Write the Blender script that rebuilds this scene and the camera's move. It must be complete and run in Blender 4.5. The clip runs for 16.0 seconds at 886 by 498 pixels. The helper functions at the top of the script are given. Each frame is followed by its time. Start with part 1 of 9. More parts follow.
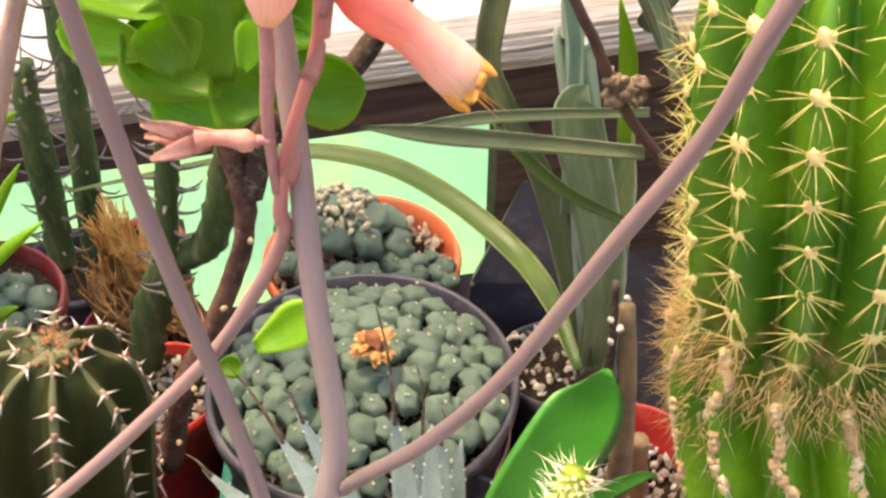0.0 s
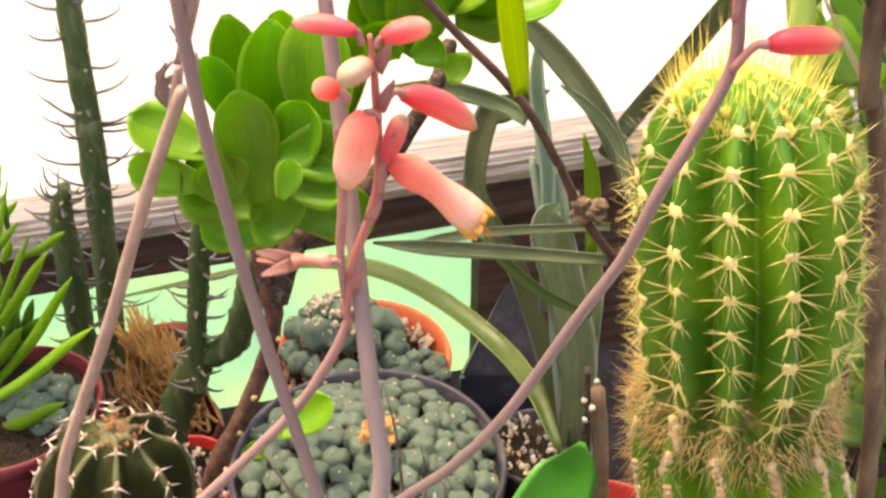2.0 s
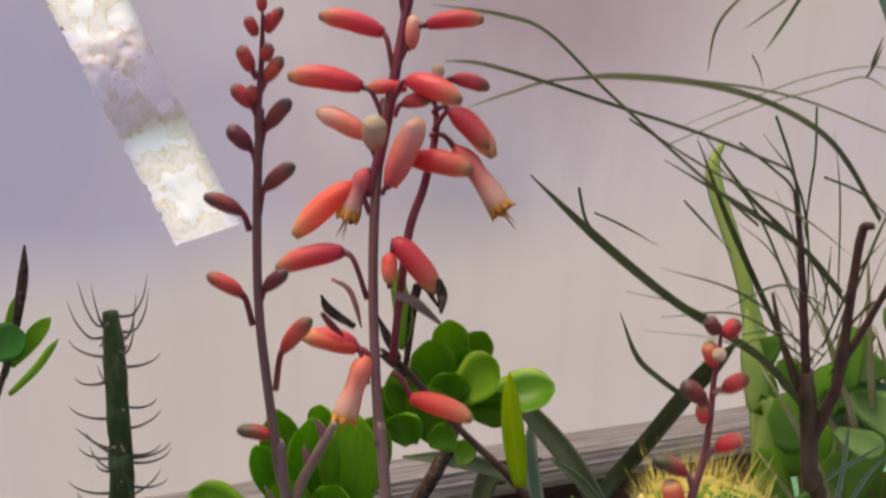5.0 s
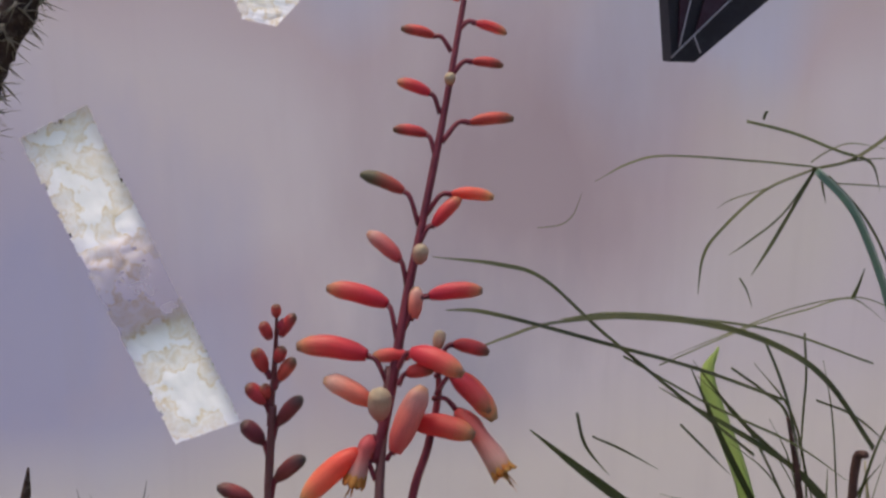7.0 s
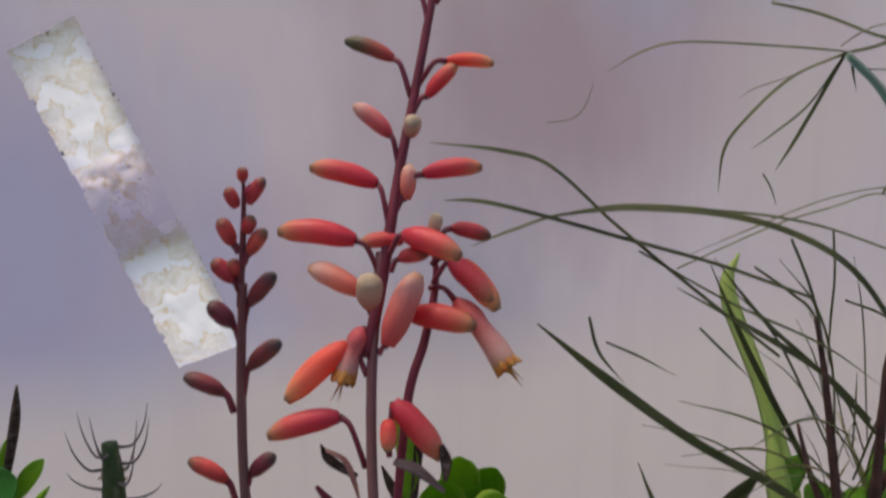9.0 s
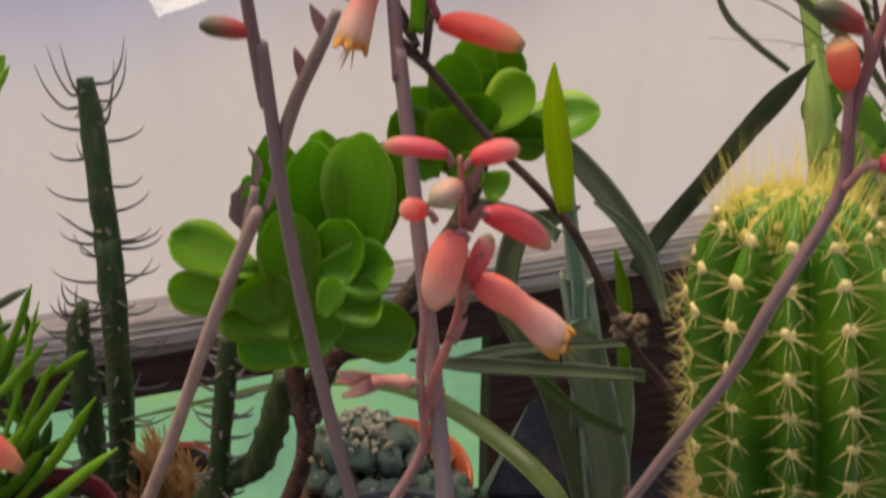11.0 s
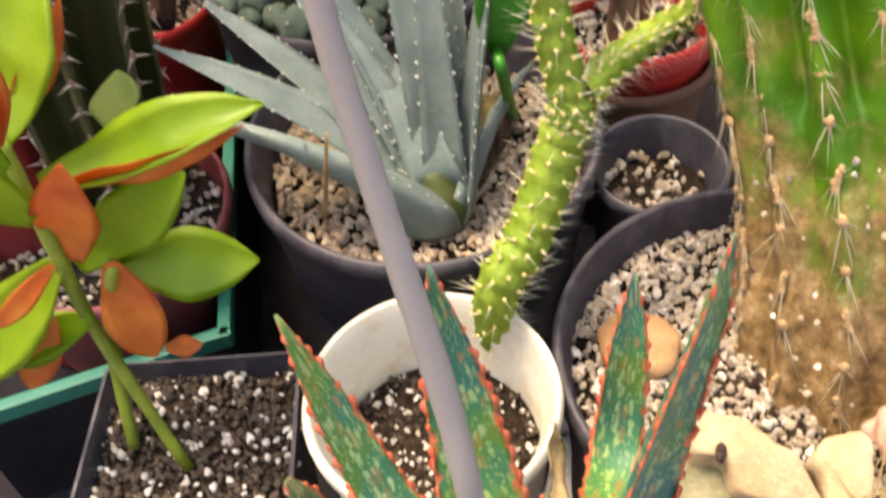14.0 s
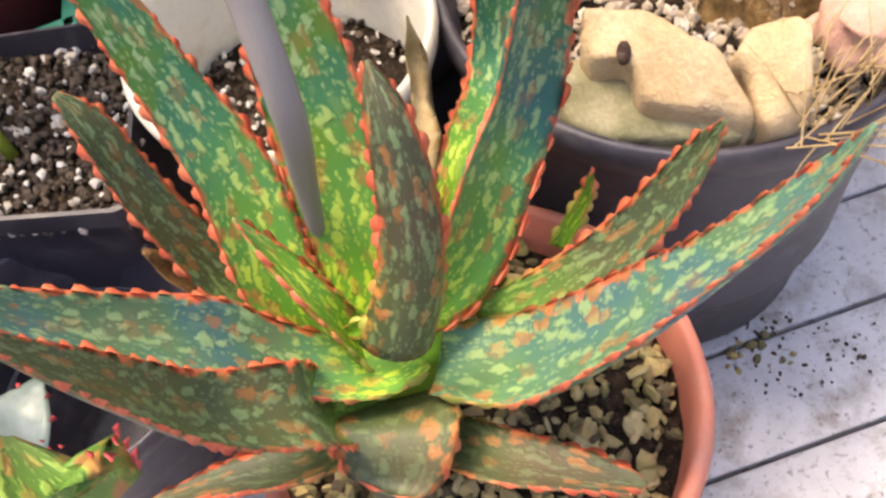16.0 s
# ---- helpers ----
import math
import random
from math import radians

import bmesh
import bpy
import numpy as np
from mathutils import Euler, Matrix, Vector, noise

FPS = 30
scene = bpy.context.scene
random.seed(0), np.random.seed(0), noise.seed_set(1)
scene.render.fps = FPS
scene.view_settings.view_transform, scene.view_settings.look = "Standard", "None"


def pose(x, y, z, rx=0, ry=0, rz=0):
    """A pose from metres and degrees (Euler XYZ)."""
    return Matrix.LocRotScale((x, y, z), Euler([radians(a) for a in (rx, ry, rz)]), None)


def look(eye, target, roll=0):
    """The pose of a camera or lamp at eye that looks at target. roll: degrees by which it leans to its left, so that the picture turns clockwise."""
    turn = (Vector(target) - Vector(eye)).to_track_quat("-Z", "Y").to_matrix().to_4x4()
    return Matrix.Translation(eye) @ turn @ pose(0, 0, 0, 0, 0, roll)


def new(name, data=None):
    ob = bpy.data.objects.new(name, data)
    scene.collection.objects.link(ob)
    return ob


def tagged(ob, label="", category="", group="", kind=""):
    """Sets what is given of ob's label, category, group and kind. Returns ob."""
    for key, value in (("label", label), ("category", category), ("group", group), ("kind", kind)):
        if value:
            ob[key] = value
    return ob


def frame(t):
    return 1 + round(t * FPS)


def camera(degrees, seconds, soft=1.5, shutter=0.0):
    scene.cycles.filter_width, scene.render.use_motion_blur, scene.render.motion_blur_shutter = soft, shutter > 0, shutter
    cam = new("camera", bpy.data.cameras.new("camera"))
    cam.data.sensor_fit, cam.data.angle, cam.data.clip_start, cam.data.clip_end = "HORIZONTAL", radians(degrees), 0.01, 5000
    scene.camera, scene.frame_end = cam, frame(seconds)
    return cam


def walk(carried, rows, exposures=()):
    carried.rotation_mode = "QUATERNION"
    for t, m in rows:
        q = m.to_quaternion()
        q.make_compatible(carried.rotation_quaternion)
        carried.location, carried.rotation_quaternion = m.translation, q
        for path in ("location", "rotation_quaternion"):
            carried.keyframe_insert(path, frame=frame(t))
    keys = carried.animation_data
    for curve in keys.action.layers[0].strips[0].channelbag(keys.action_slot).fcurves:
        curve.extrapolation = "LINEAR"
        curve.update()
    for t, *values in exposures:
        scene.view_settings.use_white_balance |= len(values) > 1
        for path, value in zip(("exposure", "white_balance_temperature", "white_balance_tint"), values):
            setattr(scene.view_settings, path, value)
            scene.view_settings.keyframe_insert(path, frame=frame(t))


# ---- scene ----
cam = camera(45.0, 16.0, 2.6, 0.4)
PATH = [
    (0, (0.0377, -0.1010, 0.6908), (-0.0861, 1.4214, -0.6002), 0.28),
    (0.5, (0.0360, -0.1158, 0.7040), (-0.0822, 1.4233, -0.5677), 0.19),
    (1, (0.0353, -0.1385, 0.7178), (-0.0720, 1.4338, -0.5137), 0.47),
    (1.5, (0.0340, -0.1602, 0.7346), (-0.0633, 1.4460, -0.4531), 0.33),
    (2, (0.0334, -0.1797, 0.7491), (-0.0596, 1.4637, -0.3869), 0.15),
    (2.5, (0.0326, -0.1986, 0.7664), (-0.0592, 1.4807, -0.3160), 0.02),
    (3, (0.0310, -0.2169, 0.7794), (-0.0608, 1.5069, -0.2306), 0.24),
    (3.5, (0.0278, -0.2316, 0.7960), (-0.0600, 1.5365, -0.1347), 0.30),
    (4, (0.0240, -0.2441, 0.8199), (-0.0587, 1.5615, -0.0362), 0.33),
    (4.5, (0.0224, -0.2447, 0.8385), (-0.0603, 1.5965, 0.0617), 0.52),
    (5, (0.0195, -0.2447, 0.8585), (-0.0572, 1.6266, 0.1569), 1.06),
    (5.2, (0.0185, -0.2432, 0.8683), (-0.0591, 1.6369, 0.1908), 1.37),
    (7.3, (0.0167, -0.2525, 0.9109), (-0.0592, 1.7070, 0.5178), 0.37),
    (7.5, (0.0173, -0.2543, 0.9151), (-0.0618, 1.7078, 0.5354), 0.71),
    (8, (0.0184, -0.2405, 0.9081), (-0.0673, 1.7238, 0.5420), 0.41),
    (8.2, (0.0191, -0.2304, 0.8992), (-0.0712, 1.7296, 0.5117), 0.22),
    (10.3, (0.0237, -0.1961, 0.8027), (-0.0784, 1.6328, -0.0004), -1.46),
    (10.5, (0.0173, -0.1811, 0.7820), (-0.0811, 1.6308, -0.0591), -0.89),
    (11, (0.0076, -0.1791, 0.7498), (-0.0706, 1.5762, -0.2057), 0.10),
    (11.5, (0.0110, -0.1808, 0.7243), (-0.0724, 1.4988, -0.3582), 0.29),
    (12, (0.0214, -0.1784, 0.6956), (-0.0942, 1.4104, -0.5137), -1.56),
    (12.5, (0.0301, -0.1823, 0.6635), (-0.1039, 1.3211, -0.6487), -3.55),
    (13, (0.0368, -0.1880, 0.6321), (-0.1106, 1.2292, -0.7714), -4.67),
    (13.5, (0.0427, -0.1958, 0.6011), (-0.1080, 1.1518, -0.8691), -5.00),
    (14, (0.0512, -0.2014, 0.5727), (-0.1003, 1.0697, -0.9639), -6.09),
    (14.5, (0.0607, -0.2065, 0.5379), (-0.0857, 0.9872, -1.0601), -6.92),
    (15, (0.0712, -0.2109, 0.4985), (-0.0743, 0.9201, -1.1446), -8.32),
    (15.5, (0.0824, -0.2127, 0.4739), (-0.0752, 0.8343, -1.2228), -10.70),
    (16, (0.0897, -0.2117, 0.4621), (-0.0588, 0.7847, -1.2657), -11.22),
]
import functools

EXPOSURES = [(0.0, 1.92, 8300, 10), (1.5, 1.94, 8700, 10), (2.5, 1.62, 9000, 14), (3.0, 1.24, 8400, 12), (3.5, 1.09, 7900, 8), (5.0, 0.26, 7400, 13), (8.0, -0.20, 6600, 14), (10.5, -0.01, 7400, 13), (11.5, 0.93, 7800, 9), (12.0, 1.38, 7900, 11), (13.0, 1.67, 8000, 10), (14.0, 1.47, 8000, 11), (15.0, 1.33, 7800, 11), (16.0, 1.22, 7400, 13)]
walk(cam, [(t, look(eye, target, roll)) for t, eye, target, roll in PATH], EXPOSURES)

# ---- light: bright hazy daylight around a greenhouse ----
world = bpy.data.worlds.new("daylight")
scene.world = world
world.use_nodes = True
wn = world.node_tree.nodes
sky = wn.new("ShaderNodeTexSky")
sky.sky_type = "NISHITA"
sky.sun_disc = False
sky.sun_elevation = radians(70)
sky.sun_rotation = radians(304)
sky.dust_density = 3.0
sky.air_density = 1.0
world.node_tree.links.new(sky.outputs[0], wn["Background"].inputs[0])
wn["Background"].inputs[1].default_value = 0.26
sun_data = bpy.data.lights.new("sun", "SUN")
sun_data.energy = 2.2
sun_data.angle = radians(20)
sun_data.color = (1.0, 0.86, 0.68)
sun = new("sun", sun_data)
sun.matrix_world = look((-0.45, 0.30, 1.5), (0, 0, 0))

# ---- small toolbox ----
WALL_TURN = radians(20.3)
WALL_U = Vector((math.cos(WALL_TURN), math.sin(WALL_TURN), 0))
WALL_N = Vector((math.sin(WALL_TURN), -math.cos(WALL_TURN), 0))
WALL_O = Vector((-0.45, 0.77, 0))
V = Vector
ORIGIN = {}
rnd = random.Random(7)


def thing(name, at, label, category, group="", kind=""):
    ob = new(name)
    ob.empty_display_size = 0.02
    ob.location = V(at)
    ORIGIN[ob.name] = V(at)
    return tagged(ob, label, category, group, kind)


def place_of(ob):
    while ob.parent is not None:
        ob = ob.parent
    return ORIGIN.get(ob.name, V((0, 0, 0)))


def finish(name, bm, materials, smooth=True):
    me = bpy.data.meshes.new(name)
    bm.to_mesh(me)
    bm.free()
    for m in materials if isinstance(materials, (list, tuple)) else [materials]:
        me.materials.append(m)
    if smooth:
        me.polygons.foreach_set("use_smooth", [True] * len(me.polygons))
    me.update()
    return me


def part(name, bm, material, parent, label="", smooth=True, kind=""):
    """Links a bmesh, given in world places, as one mesh object under a thing or a part."""
    bmesh.ops.translate(bm, verts=bm.verts, vec=-place_of(parent))
    ob = new(name, finish(name, bm, material, smooth))
    ob.parent = parent
    if label:
        ob["label"] = label
    if kind:
        ob["kind"] = kind
    return ob


def structure(name, bm, material, label, smooth=False):
    ob = new(name, finish(name, bm, material, smooth))
    ORIGIN[ob.name] = V((0, 0, 0))
    return tagged(ob, label, name.split("_")[0], kind="structure")


def spline(pts, n):
    """n + 1 places along a Catmull-Rom curve through tuples of any length."""
    p = [np.array(q, float) for q in pts]
    p = [2 * p[0] - p[1]] + p + [2 * p[-1] - p[-2]]
    out = []
    for k in range(n + 1):
        x = k / n * (len(p) - 3)
        i = min(int(x), len(p) - 4)
        u = x - i
        a, b, c, d = p[i:i + 4]
        out.append(0.5 * (2 * b + (c - a) * u + (2 * a - 5 * b + 4 * c - d) * u * u + (3 * b - a - 3 * c + d) * u ** 3))
    return out


def frames(path, hint):
    """Tangent, side and normal along a path of Vectors; normals start near the hint."""
    out = []
    n = V(hint)
    for i, p in enumerate(path):
        t = (path[min(i + 1, len(path) - 1)] - path[max(i - 1, 0)]).normalized()
        n = n - t * n.dot(t)
        if n.length < 1e-6:
            n = t.orthogonal()
        n.normalize()
        out.append((t, t.cross(n).normalized(), n.copy()))
    return out


def uv_of(bm):
    return bm.loops.layers.uv.verify()


def tube(bm, pts, radii, sides=8, n=None, wobble=0.0, caps=True, mat=0):
    """A round stem through pts; radii a number or one for each point. UV: along 0..1, around 0..1."""
    n = n or max(4, 5 * (len(pts) - 1))
    rr = radii if isinstance(radii, (list, tuple)) else [radii] * len(pts)
    q = spline([(*p, r) for p, r in zip(pts, rr)], n)
    path = [V(a[:3]) for a in q]
    uv = uv_of(bm)
    rings = []
    for i, ((t, s, m), a) in enumerate(zip(frames(path, (0.3, -1, 0.2)), q)):
        r = max(a[3], 1e-4)
        ring = []
        for k in range(sides):
            w = 2 * math.pi * k / sides
            f = 1 + wobble * noise.noise(path[i] * 160 + V((k * 3.1, 0, 0)))
            ring.append(bm.verts.new(path[i] + (s * math.cos(w) + m * math.sin(w)) * r * f))
        rings.append(ring)
    for i in range(n):
        for k in range(sides):
            f = bm.faces.new((rings[i][k], rings[i][(k + 1) % sides], rings[i + 1][(k + 1) % sides], rings[i + 1][k]))
            f.material_index = mat
            for lp, c in zip(f.loops, ((i, k), (i, k + 1), (i + 1, k + 1), (i + 1, k))):
                lp[uv].uv = (c[0] / n, c[1] / sides)
    if caps:
        for ring, u in ((rings[0][::-1], 0.0), (rings[-1], 1.0)):
            f = bm.faces.new(ring)
            f.material_index = mat
            for lp in f.loops:
                lp[uv].uv = (u, 0.5)
    return path


def lathe(bm, rings, centre, sides=48, axis=(0, 0, 1), wave=None, mat=0):
    """Rings of (radius, height) turned about an axis at centre."""
    z = V(axis).normalized()
    x = z.orthogonal().normalized() if abs(z.z) < 0.99 else V((1, 0, 0))
    x = (x - z * x.dot(z)).normalized()
    y = z.cross(x)
    uv = uv_of(bm)
    rows = []
    for r, h in rings:
        row = []
        for k in range(sides):
            w = 2 * math.pi * k / sides
            f = wave(w, h) if wave else 1.0
            row.append(bm.verts.new(V(centre) + z * h + (x * math.cos(w) + y * math.sin(w)) * max(r, 1e-5) * f))
        rows.append(row)
    n = len(rows) - 1
    for i in range(n):
        for k in range(sides):
            f = bm.faces.new((rows[i][k], rows[i][(k + 1) % sides], rows[i + 1][(k + 1) % sides], rows[i + 1][k]))
            f.material_index = mat
            for lp, c in zip(f.loops, ((i, k), (i, k + 1), (i + 1, k + 1), (i + 1, k))):
                lp[uv].uv = (c[0] / n, c[1] / sides)
    return rows


def cone(bm, base, tip, r, sides=4, mat=0, bend=None):
    """A thin spine."""
    b, t = V(base), V(tip)
    d = (t - b).normalized()
    s = d.orthogonal().normalized()
    m = d.cross(s)
    ring = [bm.verts.new(b + (s * math.cos(2 * math.pi * k / sides) + m * math.sin(2 * math.pi * k / sides)) * r) for k in range(sides)]
    if bend is not None:
        mid = b.lerp(t, 0.55) + V(bend)
        ring2 = [bm.verts.new(mid + (s * math.cos(2 * math.pi * k / sides) + m * math.sin(2 * math.pi * k / sides)) * r * 0.7) for k in range(sides)]
        for k in range(sides):
            bm.faces.new((ring[k], ring[(k + 1) % sides], ring2[(k + 1) % sides], ring2[k])).material_index = mat
        ring = ring2
    top = bm.verts.new(t)
    for k in range(sides):
        bm.faces.new((ring[k], ring[(k + 1) % sides], top)).material_index = mat


@functools.lru_cache(None)
def ball(sub):
    """Corners and faces of a unit ball."""
    bm = bmesh.new()
    bmesh.ops.create_icosphere(bm, subdivisions=sub, radius=1.0)
    bm.verts.index_update()
    out = [tuple(v.co) for v in bm.verts], [[v.index for v in f.verts] for f in bm.faces]
    bm.free()
    return out


def lump(bm, centre, radii, seed, rough=0.25, sub=1, turn=None, mat=0):
    """An irregular pebble or clod."""
    corners, sides = ball(sub)
    made = [bm.verts.new(c) for c in corners]
    for f in sides:
        bm.faces.new([made[k] for k in f]).material_index = mat
    e = turn or Euler((seed * 1.7, seed * 2.3, seed * 0.9)).to_matrix()
    for v in made:
        f = 1 + rough * noise.noise(v.co * 1.6 + V((seed * 5.3, seed, -seed)))
        v.co = e @ V((v.co.x * radii[0] * f, v.co.y * radii[1] * f, v.co.z * radii[2] * f)) + V(centre)


def blade(bm, pts, widths, thick, hint, n=14, hollow=0.35, across=6, waves=0.0, mat=0):
    """A fleshy leaf along pts: widths (half widths) at the points, a hollowed upper face towards hint and a keeled back.
    UV: metres along, -1..1 across."""
    q = spline([(*p, w) for p, w in zip(pts, widths)], n)
    path = [V(a[:3]) for a in q]
    uv = uv_of(bm)
    rows, lens = [], [0.0]
    for i in range(n):
        lens.append(lens[-1] + (path[i + 1] - path[i]).length)
    sect = [(-1 + 2 * k / across, 1) for k in range(across + 1)] + [(1 - 2 * k / across, -1) for k in range(1, across)]
    for i, ((t, s, m), a) in enumerate(zip(frames(path, hint), q)):
        w = max(a[3], 2e-4)
        th = thick * min(1.0, w / max(widths)) ** 0.8
        row = []
        for c, face in sect:
            h = -hollow * w * (1 - c * c) if face > 0 else -hollow * w * (1 - c * c) - th * (1 - c * c) ** 0.6
            h += waves * w * math.sin(lens[i] * 260 + c * 2)
            row.append(bm.verts.new(path[i] + s * c * w + m * h))
        rows.append(row)
    k = len(sect)
    for i in range(n):
        for j in range(k):
            jj = (j + 1) % k
            f = bm.faces.new((rows[i][j], rows[i][jj], rows[i + 1][jj], rows[i + 1][j]))
            f.material_index = mat
            for lp, (ii, c) in zip(f.loops, ((i, j), (i, jj), (i + 1, jj), (i + 1, j))):
                lp[uv].uv = (lens[ii], sect[c][0])
    for row in (rows[0][::-1], rows[-1]):
        f = bm.faces.new(row)
        for lp in f.loops:
            lp[uv].uv = (lens[-1], 0)
    return path, q


def margin_teeth(bm, pts, widths, hint, gap, size, n=40, start=0.04, stop=0.97, out=1.0, pad=0.75):
    """Teeth along both margins: blunt pads where pad is above 1. UV: metres along the leaf."""
    q = spline([(*p, w) for p, w in zip(pts, widths)], n)
    path = [V(a[:3]) for a in q]
    fr = frames(path, hint)
    uv = uv_of(bm)
    for side in (-1, 1):
        done, run = rnd.uniform(0, 1) * gap, 0.0
        for i in range(1, n):
            step = (path[i] - path[i - 1]).length
            done += step
            run += step
            if done < gap or not start < i / n < stop:
                continue
            done = rnd.uniform(-0.35, 0.35) * gap
            t, s, m = fr[i]
            w = q[i][3]
            b = path[i] + s * side * (w - size * 0.25) + t * rnd.uniform(-0.2, 0.2) * gap
            z = size * rnd.uniform(0.6, 1.25) * (0.5 + 0.5 * min(1, w / max(widths) * 1.6))
            reach, long = z * (1.15 if pad < 1 else 0.72) * out, z * pad
            c = [bm.verts.new(b - t * long + m * z * 0.2), bm.verts.new(b + t * long + m * z * 0.2), bm.verts.new(b + t * long - m * z * 0.2), bm.verts.new(b - t * long - m * z * 0.2)]
            e0, e1 = bm.verts.new(b + s * side * reach + t * (0.35 * z - long * 0.25)), bm.verts.new(b + s * side * reach * 0.9 + t * (0.35 * z + long * 0.35))
            for f in ((c[0], c[1], e1, e0), (c[2], c[3], e0, e1), (c[3], c[0], e0), (c[1], c[2], e1)):
                face = bm.faces.new(f)
                for lp in face.loops:
                    lp[uv].uv = (run, 0.5)


def box(bm, centre, size, turn=0.0, bevel=0.0):
    made = bmesh.ops.create_cube(bm, size=1.0)["verts"]
    m = Matrix.Translation(V(centre)) @ Matrix.Rotation(turn, 4, "Z") @ Matrix.Diagonal((*size, 1))
    bmesh.ops.transform(bm, matrix=m, verts=made)
    if bevel:
        edges = list({e for v in made for e in v.link_edges})
        bmesh.ops.bevel(bm, geom=edges, offset=bevel, segments=2, affect="EDGES", profile=0.6)
    return made


# ---- materials ----
class Nodes:
    def __init__(self, name):
        self.m = bpy.data.materials.new(name)
        self.m.use_nodes = True
        self.t = self.m.node_tree
        self.bsdf = self.t.nodes["Principled BSDF"]
        self.out = self.t.nodes["Material Output"]

    def add(self, kind, **inputs):
        n = self.t.nodes.new(kind)
        for k, v in inputs.items():
            self.put(n.inputs[k.replace("_", " ")], v)
        return n

    def put(self, socket, v):
        if isinstance(v, bpy.types.NodeSocket):
            self.t.links.new(v, socket)
        else:
            socket.default_value = v

    def coords(self, kind="Object", stretch=(1, 1, 1)):
        c = self.add("ShaderNodeTexCoord").outputs[kind]
        m = self.add("ShaderNodeMapping", Vector=c)
        m.inputs["Scale"].default_value = stretch
        return m.outputs[0]

    def noise(self, where, scale, detail=4.0, rough=0.55):
        return self.add("ShaderNodeTexNoise", Vector=where, Scale=scale, Detail=detail, Roughness=rough).outputs["Fac"]

    def ramp(self, fac, *stops):
        r = self.add("ShaderNodeValToRGB", Fac=fac)
        e = r.color_ramp.elements
        while len(e) < len(stops):
            e.new(0.5)
        for el, (x, c) in zip(e, stops):
            el.position = x
            el.color = (*c, 1) if len(c) == 3 else c
        return r.outputs[0]

    def grey(self, fac, a, b, x0=0.3, x1=0.7):
        return self.add("ShaderNodeMapRange", Value=fac, From_Min=x0, From_Max=x1, To_Min=a, To_Max=b).outputs[0]

    def mix(self, fac, a, b, blend="MIX"):
        n = self.t.nodes.new("ShaderNodeMix")
        n.data_type, n.blend_type = "RGBA", blend
        for s, v in ((n.inputs[0], fac), (n.inputs[6], a), (n.inputs[7], b)):
            if isinstance(v, tuple) and len(v) == 3:
                v = (*v, 1)
            self.put(s, v)
        return n.outputs[2]

    def maths(self, op, a, b=0.0):
        n = self.t.nodes.new("ShaderNodeMath")
        n.operation = op
        self.put(n.inputs[0], a)
        self.put(n.inputs[1], b)
        return n.outputs[0]

    def shade(self, colour, rough=0.5, bump=None, height=0.0005, strength=0.5, spec=0.5, translucent=0.0, tcol=None, coat=0.0):
        self.put(self.bsdf.inputs["Base Color"], colour)
        self.put(self.bsdf.inputs["Roughness"], rough)
        self.put(self.bsdf.inputs["Specular IOR Level"], spec)
        self.put(self.bsdf.inputs["Coat Weight"], coat)
        normal = None
        if bump is not None:
            normal = self.add("ShaderNodeBump", Height=bump, Distance=height, Strength=strength).outputs[0]
            self.put(self.bsdf.inputs["Normal"], normal)
        if translucent:
            tr = self.add("ShaderNodeBsdfTranslucent", Color=tcol if tcol is not None else colour)
            mx = self.add("ShaderNodeMixShader", Fac=translucent)
            self.t.links.new(self.bsdf.outputs[0], mx.inputs[1])
            self.t.links.new(tr.outputs[0], mx.inputs[2])
            self.t.links.new(mx.outputs[0], self.out.inputs[0])
        return self.m


def plain(name, a, b, scale=60, rough=0.5, height=0.0004, strength=0.5, fine=900, spec=0.5, stretch=(1, 1, 1), translucent=0.0, tcol=None, varied=0.12, coat=0.0, dirt=None):
    """Two tones in soft patches, fine grain over them, a little change from object to object."""
    k = Nodes(name)
    w = k.coords("Object", stretch)
    n1, n2 = k.noise(w, scale), k.noise(w, fine, 3)
    col = k.ramp(n1, (0.35, a), (0.68, b))
    col = k.mix(k.grey(n2, 0.0, 0.35), col, tuple(x * 0.55 for x in a))
    if dirt:
        col = k.mix(k.grey(k.noise(w, scale * 2.7, 6, 0.7), 0, 0.8, 0.52, 0.72), col, dirt)
    if varied:
        info = k.add("ShaderNodeObjectInfo").outputs["Random"]
        hsv = k.add("ShaderNodeHueSaturation", Color=col, Value=k.grey(info, 1 - varied, 1 + varied, 0, 1))
        col = hsv.outputs[0]
    return k.shade(col, k.grey(n1, rough - 0.08, rough + 0.08), n2, height, strength, spec, translucent, tcol, coat)


